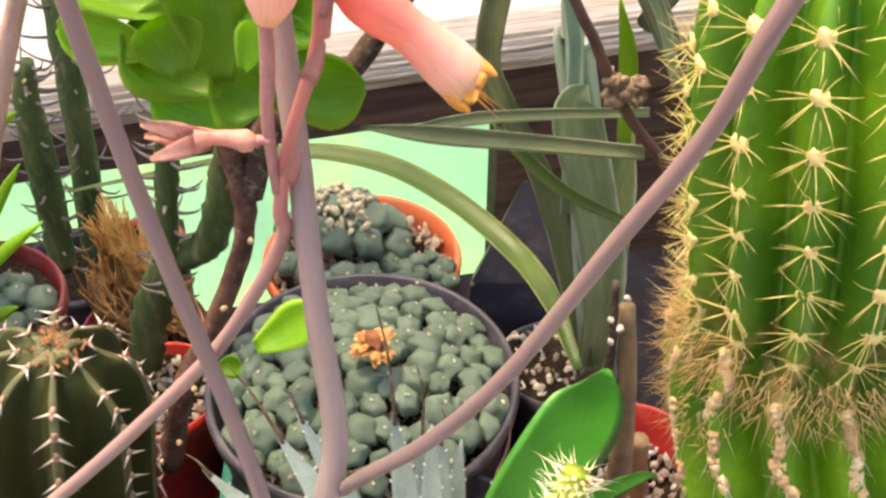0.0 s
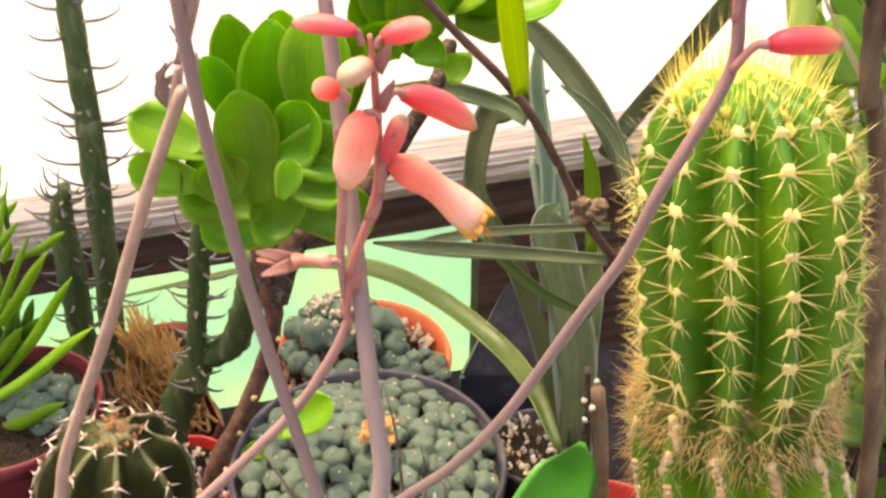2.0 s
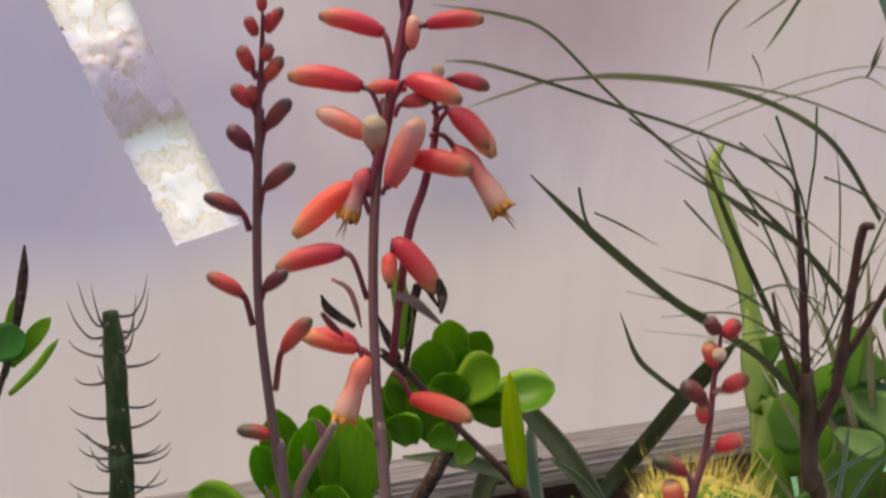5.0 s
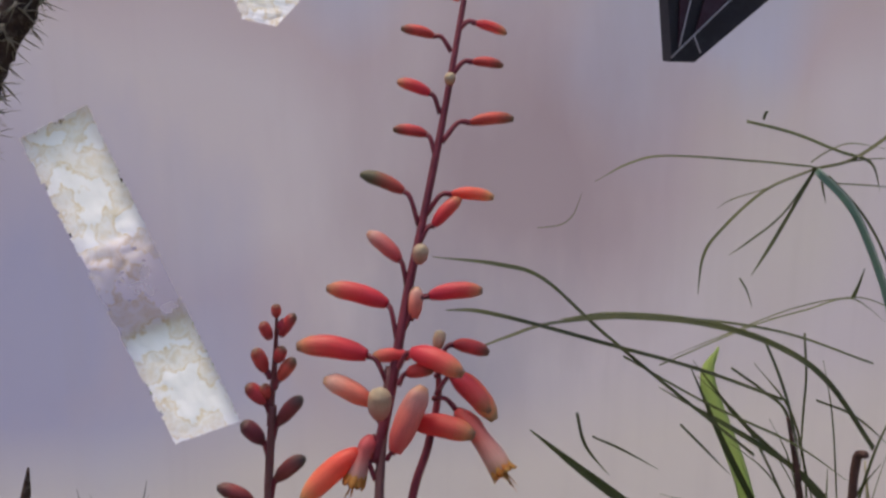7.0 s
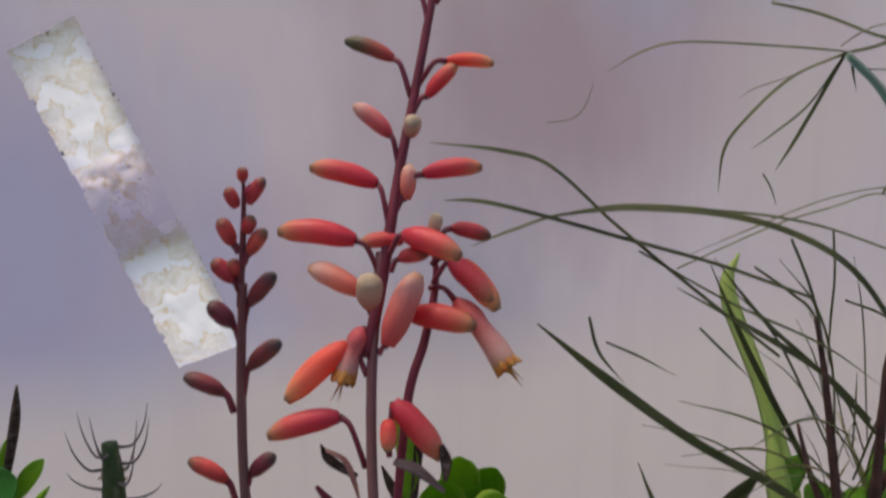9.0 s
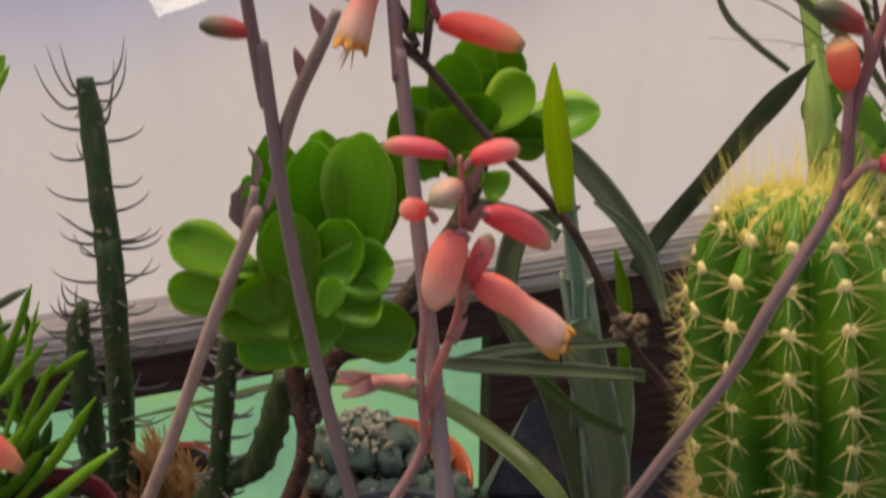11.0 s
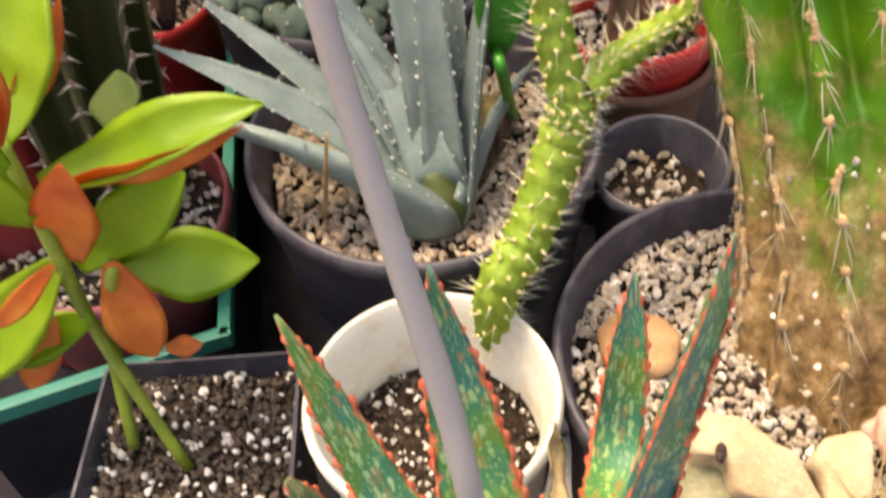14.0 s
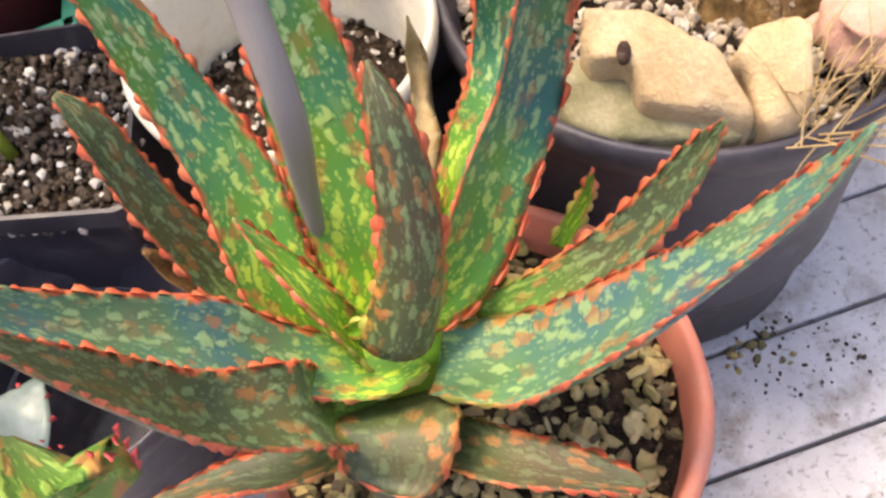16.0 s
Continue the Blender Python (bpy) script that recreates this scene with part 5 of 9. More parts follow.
def tall_cactus():
    base = V((0.195, 0.095, 0.170))
    ob = thing("column_cactus", base, "tall green ribbed cactus with yellow spines and a corky foot", "cactus")
    ax = [(0.197, 0.077, 0.150, 0.0520), (0.195, 0.094, 0.200, 0.0485), (0.186, 0.122, 0.250, 0.0460), (0.167, 0.165, 0.320, 0.0460), (0.1535, 0.186, 0.370, 0.0455), (0.1468, 0.194, 0.397, 0.0445),
          (0.1470, 0.196, 0.415, 0.0405), (0.1470, 0.196, 0.423, 0.0365), *CACTUS_MID]
    n, ribs = 190, 12
    sides = ribs * 12
    q = spline(ax, n)
    path = [V(a[:3]) for a in q]
    view = V((-0.26, -0.97, 0))
    bm = bmesh.new()
    rows, info = [], []
    for i, (t, s, m) in enumerate(frames(path, view)):
        row = []
        for k in range(sides):
            w = 2 * math.pi * k / sides
            c = 0.5 + 0.5 * math.cos(ribs * (w - RIB_PHASE))
            deep = 0.30 if path[i].z > 0.27 else 0.10
            r = q[i][3] * (1 - deep + deep * 1.25 * c ** 0.7)
            r *= 1 + 0.012 * noise.noise(path[i] * 30 + V((math.cos(w) * 2, math.sin(w) * 2, 0)))
            if path[i].z < 0.26:
                r *= 1 + 0.05 * noise.noise(path[i] * 55 + V((math.cos(w) * 3, math.sin(w) * 3, 0)))
            row.append(bm.verts.new(path[i] + (m * math.cos(w) + s * math.sin(w)) * r))
        rows.append(row)
        info.append((t, s, m))
    for i in range(n):
        for k in range(sides):
            bm.faces.new((rows[i][k], rows[i][(k + 1) % sides], rows[i + 1][(k + 1) % sides], rows[i + 1][k]))
    bm.faces.new(rows[-1])
    part("body", bm, CACTUS, ob)
    young = [(areole_mesh(s, 0.0027, WOOL), spine_fan(s, 0.0158, 0.0024, 13, 0.00019)) for s in (1, 2, 3)]
    aged = [(areole_mesh(s, 0.0033, PEACH if s == 6 else AGEDWOOL, True), star_fan(s, 0.0150, 0.00022)) for s in (5, 6, 7)]
    low = [(areole_mesh(s, 0.0024, PEACH, s % 2 == 0), star_fan(s, 0.0165, 0.00025)) for s in (8, 9, 10, 11)]
    inv = -base
    for rib in range(ribs):
        w = RIB_PHASE + 2 * math.pi * rib / ribs
        gone, last = (rib % 2) * 0.0076 + rnd.uniform(0.0, 0.0015), path[0]
        for i in range(4, n - 2):
            step = (path[i] - last).length
            last = path[i]
            gone += step
            gap = 0.0152 if path[i].z > 0.426 else 0.0135 if path[i].z > 0.360 else 0.0165
            if gone < gap or 0.413 < path[i].z < 0.428 or (path[i].z < 0.23 and rnd.random() < 0.3):
                continue
            gone = 0.0
            t, s, m = info[i]
            out = m * math.cos(w) + s * math.sin(w)
            r = q[i][3] * 1.035
            old = path[i].z < 0.42
            wool_mesh, fan_mesh = (low if path[i].z < 0.360 else aged if old else young)[rnd.randrange(4 if path[i].z < 0.360 else 3)]
            o = new("areole", wool_mesh)
            o.parent = ob
            fan = new("spine_fan", fan_mesh)
            fan.parent = o
            fan["kind"] = "stuff"
            slope = t * ((q[max(i - 4, 0)][3] - q[min(i + 4, n)][3]) * 6)
            size = rnd.uniform(0.9, 1.15) * (0.9 if old else 1.0)
            o.matrix_basis = Matrix.Translation(path[i] + out * r + inv) @ turned(out + slope * 1.2, t) @ Matrix.Rotation(rnd.uniform(-0.4, 0.4), 4, "Z") @ Matrix.Scale(size, 4)
    top = path[-1]
    g = random.Random(15)
    bm = bmesh.new()
    for k in range(170):
        i, w = int(4 + 27 * g.random() ** 1.6), g.uniform(0, 6.28)
        t, s, m = info[i]
        z = g.uniform(0.0007, 0.0019)
        lump(bm, path[i] + (m * math.cos(w) + s * math.sin(w)) * q[i][3] * 0.98, (z, z * g.uniform(0.6, 1.4), z * 0.8), k, 0.9, 1)
    part("stuck_grit", bm, MIXED, ob, "grit stuck to the corky foot", kind="stuff", smooth=False)
    bm = bmesh.new()
    g = random.Random(5)
    for k in range(430):
        a, d = g.uniform(0, 6.28), math.sqrt(g.random()) * 0.030
        p = top + V((math.cos(a) * d, math.sin(a) * d, -0.002 - d * d * 17))
        h = V((math.cos(a) * d * 13, math.sin(a) * d * 13, 0.9)).normalized()
        h += V((g.uniform(-0.3, 0.3), g.uniform(-0.3, 0.3), g.uniform(-0.1, 0.3)))
        cone(bm, p, p + h.normalized() * g.choice((0.012, 0.018, 0.022, 0.036)) * g.uniform(0.7, 1.15), 0.00024, 3)
    part("crown_tuft", bm, CROWN, ob, "dense yellow crown of young spines", kind="stuff")
    bm = bmesh.new()
    for k in range(110):
        a, d = g.uniform(0, 6.28), math.sqrt(g.random()) * 0.026
        lump(bm, top + V((math.cos(a) * d, math.sin(a) * d, -0.001 - d * d * 16)), (0.003, 0.003, 0.0036), k, 0.6, 2)
    part("crown_wool", bm, CROWN, ob, kind="stuff")
    bm = bmesh.new()
    for k in range(950):
        a = g.uniform(0, 6.28)
        p = V((0.147, 0.195, g.uniform(0.402, 0.427))) + V((math.cos(a), math.sin(a), 0)) * g.uniform(0.039, 0.046)
        h = V((math.cos(a) + g.uniform(-0.7, 0.7), math.sin(a) + g.uniform(-0.7, 0.7), g.uniform(-1.0, 0.4))).normalized()
        cone(bm, p, p + h * g.uniform(0.006, 0.017), 0.00028, 3)
    for k in range(620):
        i = g.randrange(62, 122)
        if not 0.20 < path[i].z < 0.412:
            continue
        t, s, m = info[i]
        a = g.gauss(0.1, 0.34)
        out = V((-math.cos(a), -math.sin(a), 0))
        out = (out - t * out.dot(t)).normalized()
        p = path[i] + out * q[i][3] * g.uniform(0.96, 1.03)
        h = (out * g.uniform(0.2, 0.9) + t * g.uniform(-1.2, 0.4) + t.cross(out) * g.uniform(-0.8, 0.8)).normalized()
        cone(bm, p, p + h * g.uniform(0.006, 0.018), 0.00030, 3)
    part("waist_tangle", bm, GOLDSTRAW, ob, "tangle of old straw-brown spines on the corky flank", kind="stuff")


tall_cactus()

# rocks at the cactus foot
def rock(name, at, size, seed, material, label):
    ob = thing(name, at, label, "rock", "rocks at the cactus foot")
    bm = bmesh.new()
    lump(bm, at, size, seed, 0.38, 4, Euler((0.1, -0.15, seed)).to_matrix())
    for v in bm.verts:
        v.co += (v.co - V(at)).normalized() * 0.0022 * noise.noise(v.co * 120)
        v.co.z = min(v.co.z, at[2] + size[2] * 0.75 + 0.002 * noise.noise(v.co * 70))
    part("stone", bm, material, ob)


def slab(name, outline, base, seed, material, label, dome=0.003):
    """A flat-topped worn stone: its top outline, broken sides and a tucked foot."""
    ring = spline([*outline, outline[0]], 48)[:-1]
    ring = [V(p) for p in ring]
    c = sum(ring, V((0, 0, 0))) / len(ring)
    ob = thing(name, (c.x, c.y, base), label, "rock", "rocks at the cactus foot")
    deep = c.z - base
    bm = bmesh.new()
    rows = []
    for f, z in ((0.02, dome), (0.2, dome), (0.4, dome * 0.9), (0.6, dome * 0.75), (0.78, dome * 0.5), (0.9, dome * 0.2), (0.97, -0.001), (1.0, -0.0035), (1.0, -0.35 * deep), (0.96, -0.7 * deep), (0.86, -deep)):
        row = []
        for p in ring:
            q = c + (p - c) * f
            q.z = p.z * f + c.z * (1 - f) + z
            q += V((noise.noise(q * 90 + V((seed, 0, 0))), noise.noise(q * 90 + V((0, seed, 9))), 0.9 * noise.noise(q * 70 + V((5, 0, seed))))) * 0.0022
            q += (q - c).normalized() * 0.0009 * noise.noise(q * 320)
            row.append(bm.verts.new(q))
        rows.append(row)
    bm.faces.new(rows[0])
    for a, b in zip(rows, rows[1:]):
        for k in range(len(ring)):
            bm.faces.new((a[k], b[k], b[(k + 1) % len(ring)], a[(k + 1) % len(ring)]))
    bmesh.ops.recalc_face_normals(bm, faces=list(bm.faces))
    part("stone", bm, material, ob)


slab("sandstone_rock", [(0.1136, 0.0204, 0.2060), (0.1267, 0.0173, 0.2080), (0.1377, 0.0130, 0.2080), (0.1444, 0.0055, 0.2070), (0.1530, -0.0016, 0.2050), (0.1618, -0.0192, 0.1960), (0.1481, -0.0168, 0.1960), (0.1294, -0.0109, 0.1990), (0.1259, -0.0009, 0.2030), (0.1130, 0.0032, 0.2030)], 0.172, 1.0, ROCK, "flat pale sandstone rock")
slab("sandstone_rock", [(0.1561, -0.0013, 0.2030), (0.1632, 0.0058, 0.2060), (0.1723, 0.0091, 0.2070), (0.1796, 0.0075, 0.2060), (0.1817, 0.0001, 0.2040), (0.1799, -0.0157, 0.1960), (0.1683, -0.0213, 0.1940), (0.1641, -0.0177, 0.1960), (0.1620, -0.0070, 0.2010)], 0.172, 4.0, ROCK, "rounded pale sandstone rock")
slab("mossy_rock", [(0.1050, 0.0121, 0.1920), (0.1251, 0.0110, 0.1940), (0.1415, -0.0032, 0.1940), (0.1644, -0.0133, 0.1900), (0.1635, -0.0181, 0.1870), (0.1384, -0.0190, 0.1860), (0.1173, -0.0152, 0.1870), (0.1053, -0.0071, 0.1880)], 0.170, 7.0, ROCKWET, "damp mossy grey rock under the sandstone", 0.001)
rock("sandstone_rock", (0.2053, 0.0165, 0.1900), (0.020, 0.016, 0.013), 2.6, plain("pinkish rock", (0.56, 0.30, 0.22), (0.72, 0.50, 0.40), 60, 0.85, 0.001), "pinkish rock beside the dry straw")
slab("sandstone_rock", [(0.0830, 0.0780, 0.1760), (0.0880, 0.0840, 0.1790), (0.0990, 0.0850, 0.1810), (0.1120, 0.0820, 0.1810), (0.1200, 0.0740, 0.1790), (0.1170, 0.0610, 0.1760), (0.1050, 0.0570, 0.1740), (0.0880, 0.0600, 0.1740)], 0.166, 9.0, TANROCK, "flat orange-brown stone among perlite")
pit = thing("snail_shell", (0.1237, -0.0022, 0.2090), "tiny dark snail shell on pale rock", "shell")
bm = bmesh.new()
lump(bm, (0.1241, -0.0002, 0.2065), (0.0028, 0.0040, 0.0022), 0.4, 0.2, 2)
part("shell", bm, BARK, pit)

# straw beside the rocks
straw = thing("dry_straw", (0.1823, -0.0160, 0.1900), "tuft of dry straw caught on the pot rim", "straw", kind="stuff")
bm = bmesh.new()
g = random.Random(3)
for k in range(46):
    p = V((0.1800, -0.0172, 0.1920)) + V((g.uniform(-0.012, 0.02), g.uniform(-0.016, 0.016), g.uniform(0, 0.004)))
    d = V((g.uniform(-0.3, 1.0), g.uniform(-0.7, 0.9), g.uniform(0.0, 0.6))).normalized()
    cone(bm, p, p + d * g.uniform(0.015, 0.045), 0.0004, 3, 0, V((0, 0, 0.003)))
part("straw", bm, STRAW, straw)


# speckled aloe
def speckled_aloe():
    c = V((0.0470, -0.0729, 0.1520))
    ob = thing("speckled_aloe", c, "blue-green aloe with pale flecks and coral-toothed edges", "aloe")

    def leaf(hint, *rows, label="", hollow=0.28, flesh=ALOE):
        """rows: places along the middle with half widths."""
        pts, ws = [r[:3] for r in rows], [r[3] for r in rows]
        bm = bmesh.new()
        blade(bm, pts, ws, max(ws) * 0.45, hint, 30, hollow, 8)
        o = part("leaf", bm, flesh, ob, label)
        bm = bmesh.new()
        margin_teeth(bm, pts, ws, hint, 0.0074, 0.0026, 120, 0.05, 0.985, 1.0, 1.25)
        part("margin_teeth", bm, ALOE_TEETH, o, kind="stuff")

    # upright leaves of the heart
    leaf((0.6, -0.8, 0.5), (0.0305, -0.0720, 0.1612, 0.0106), (0.0181, -0.0620, 0.1876, 0.0121), (0.0098, -0.0420, 0.2178, 0.0117), (-0.0011, -0.0300, 0.2404, 0.0092), (-0.0135, -0.0180, 0.2701, 0.0067), (-0.0273, -0.0050, 0.3036, 0.0007))
    leaf((-0.25, -1, 0.45), (0.0380, -0.0800, 0.1890, 0.0025), (0.0510, -0.0800, 0.1940, 0.0070), (0.0630, -0.0720, 0.1900, 0.0115), (0.0753, -0.0600, 0.1917, 0.0138), (0.0846, -0.0450, 0.2094, 0.0137), (0.0948, -0.0270, 0.2232, 0.0128), (0.1021, -0.0170, 0.2675, 0.0090), (0.1084, -0.0100, 0.3091, 0.0056), (0.1104, -0.0050, 0.3391, 0.0006))
    leaf((-0.2, -1, 0.4), (0.0662, -0.0580, 0.1788, 0.0085), (0.0755, -0.0300, 0.2030, 0.0080), (0.0858, 0.0080, 0.1921, 0.0098), (0.0902, 0.0300, 0.2329, 0.0073), (0.0918, 0.0450, 0.2594, 0.0008))
    leaf((0.1, -1, 0.5), (0.0429, -0.0700, 0.1635, 0.0105), (0.0412, -0.0560, 0.1821, 0.0123), (0.0380, -0.0380, 0.2094, 0.0158), (0.0320, -0.0200, 0.2388, 0.0138), (0.0257, -0.0030, 0.2721, 0.0096), (0.0209, 0.0100, 0.3086, 0.0007))
    leaf((0.5, -0.4, 0.9), (0.0236, -0.0720, 0.1535, 0.0094), (0.0005, -0.0550, 0.1749, 0.0088), (-0.0155, -0.0450, 0.2107, 0.0075), (-0.0234, -0.0380, 0.2380, 0.0058), (-0.0300, -0.0340, 0.2489, 0.0015), label="duller olive-green upright leaf", flesh=ALOE_OLD)
    leaf((0.6, 0.1, 0.8), (0.0436, -0.0780, 0.1706, 0.0077), (0.0343, -0.0750, 0.1974, 0.0079), (0.0236, -0.0680, 0.2132, 0.0059), (0.0139, -0.0620, 0.2266, 0.0006))
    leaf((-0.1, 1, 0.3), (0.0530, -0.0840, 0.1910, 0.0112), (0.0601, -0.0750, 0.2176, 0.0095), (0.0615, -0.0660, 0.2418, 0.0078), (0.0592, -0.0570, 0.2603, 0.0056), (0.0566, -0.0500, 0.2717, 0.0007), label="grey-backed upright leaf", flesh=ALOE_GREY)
    # spreading leaves
    leaf((-0.3, -0.4, 1), (0.0751, -0.0710, 0.1671, 0.0090), (0.1013, -0.0660, 0.1853, 0.0082), (0.1200, -0.0630, 0.2062, 0.0077), (0.1333, -0.0600, 0.2328, 0.0054), (0.1397, -0.0600, 0.2513, 0.0008), flesh=ALOE_OLD)
    leaf((-0.35, 0.15, 1), (0.0615, -0.0810, 0.1705, 0.0121), (0.0867, -0.0850, 0.1770, 0.0160), (0.1114, -0.0880, 0.2064, 0.0137), (0.1324, -0.0900, 0.2377, 0.0090), (0.1502, -0.0900, 0.2670, 0.0055), (0.1587, -0.0900, 0.2879, 0.0007), flesh=ALOE_TEAL)
    leaf((0.2, 0.05, 1), (0.0580, -0.0790, 0.1710, 0.0055), (0.0490, -0.0830, 0.1740, 0.0098), (0.0360, -0.0860, 0.1790, 0.0112), (0.0220, -0.0880, 0.1930, 0.0120), (0.0101, -0.0900, 0.2121, 0.0125), (-0.0080, -0.1000, 0.2419, 0.0096), (-0.0212, -0.1080, 0.2695, 0.0060), (-0.0293, -0.1140, 0.2965, 0.0038), (-0.0342, -0.1200, 0.3240, 0.0004), flesh=ALOE_BLUE)
    leaf((0.05, -0.25, 0.95), (0.0460, -0.0860, 0.1580, 0.0080), (0.0340, -0.0960, 0.1750, 0.0125), (0.0318, -0.1040, 0.1970, 0.0133), (0.0149, -0.1160, 0.2265, 0.0109), (0.0078, -0.1280, 0.2739, 0.0069), (0.0051, -0.1380, 0.3130, 0.0025), (0.0040, -0.1420, 0.3321, 0.0003), flesh=ALOE_OLD)
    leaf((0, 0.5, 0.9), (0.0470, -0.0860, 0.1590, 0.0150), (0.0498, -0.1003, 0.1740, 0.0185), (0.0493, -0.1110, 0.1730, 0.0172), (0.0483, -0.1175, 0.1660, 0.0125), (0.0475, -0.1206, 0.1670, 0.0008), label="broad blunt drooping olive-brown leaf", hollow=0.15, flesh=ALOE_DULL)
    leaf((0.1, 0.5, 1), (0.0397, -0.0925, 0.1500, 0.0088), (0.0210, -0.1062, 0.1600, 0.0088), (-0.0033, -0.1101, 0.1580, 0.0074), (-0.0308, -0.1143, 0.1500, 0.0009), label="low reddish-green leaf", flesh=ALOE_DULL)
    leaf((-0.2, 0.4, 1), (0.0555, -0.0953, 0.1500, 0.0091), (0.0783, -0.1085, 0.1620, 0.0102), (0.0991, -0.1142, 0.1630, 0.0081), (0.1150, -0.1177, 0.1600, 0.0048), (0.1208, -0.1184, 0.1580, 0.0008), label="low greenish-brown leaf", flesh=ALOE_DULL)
    leaf((-0.2, -1, 0.4), (0.1007, -0.0380, 0.1563, 0.0033), (0.1103, -0.0300, 0.1735, 0.0027), (0.1125, -0.0280, 0.1871, 0.0003))
    bm = bmesh.new()
    lump(bm, (0.0462, -0.0666, 0.1460), (0.018, 0.016, 0.017), 2.0, 0.2, 3, Matrix.Identity(3))
    part("heart", bm, ALOE, ob, "lime-green heart of the rosette")
    # dried leaf tips
    bm = bmesh.new()
    blade(bm, [(0.0544, -0.0676, 0.1900), (0.0628, -0.0357, 0.2050), (0.0623, -0.0074, 0.2150), (0.0613, -0.0019, 0.2320)], [0.0035, 0.0045, 0.0035, 0.0006], 0.001, (0.3, -1, 0.4), 16, 0.7, 4, 0.5)
    part("dry_leaf", bm, STRAW, ob, "withered curled tan leaf")
    bm = bmesh.new()
    blade(bm, [(-0.0055, -0.0542, 0.1720), (-0.0130, -0.0543, 0.1850), (-0.0219, -0.0529, 0.1980)], [0.010, 0.007, 0.001], 0.0015, (0, 0, 1), 10, 0.5, 4, 0.2)
    part("dry_leaf", bm, DEAD, ob, "shrivelled brown leaf")
    return ob


aloe_plant = speckled_aloe()


def small_aloe():
    """The pale red-edged offset in front of the ringed pot."""
    ob = thing("red_edged_aloe", (-0.1060, -0.0974, 0.1200), "grey-green aloe leaves edged with red teeth", "aloe")
    for pts, w in (([(-0.0189, -0.1500, 0.2670), (-0.0071, -0.1400, 0.2818), (-0.0038, -0.1300, 0.2812)], 0.010), ([(0.0315, -0.1750, 0.3224), (0.0309, -0.1700, 0.3376), (0.0183, -0.1600, 0.3302)], 0.013), ([(-0.1037, -0.0800, 0.2158), (-0.0802, -0.0750, 0.2517), (-0.0667, -0.0700, 0.2743)], 0.008)):
        bm = bmesh.new()
        ws = [w, w * 0.8, 0.001]
        h = (0.5, 0.2, 1)
        blade(bm, pts, ws, 0.004, h, 14, 0.25, 6)
        o = part("leaf", bm, ALOE_OLD if w == 0.013 else BLUE, ob)
        bm = bmesh.new()
        margin_teeth(bm, pts, ws, h, 0.0034, 0.0012, 60, 0.05, 0.93)
        part("margin_teeth", bm, plain("crimson teeth", (0.5, 0.04, 0.06), (0.6, 0.1, 0.1)), o, kind="stuff")


small_aloe()


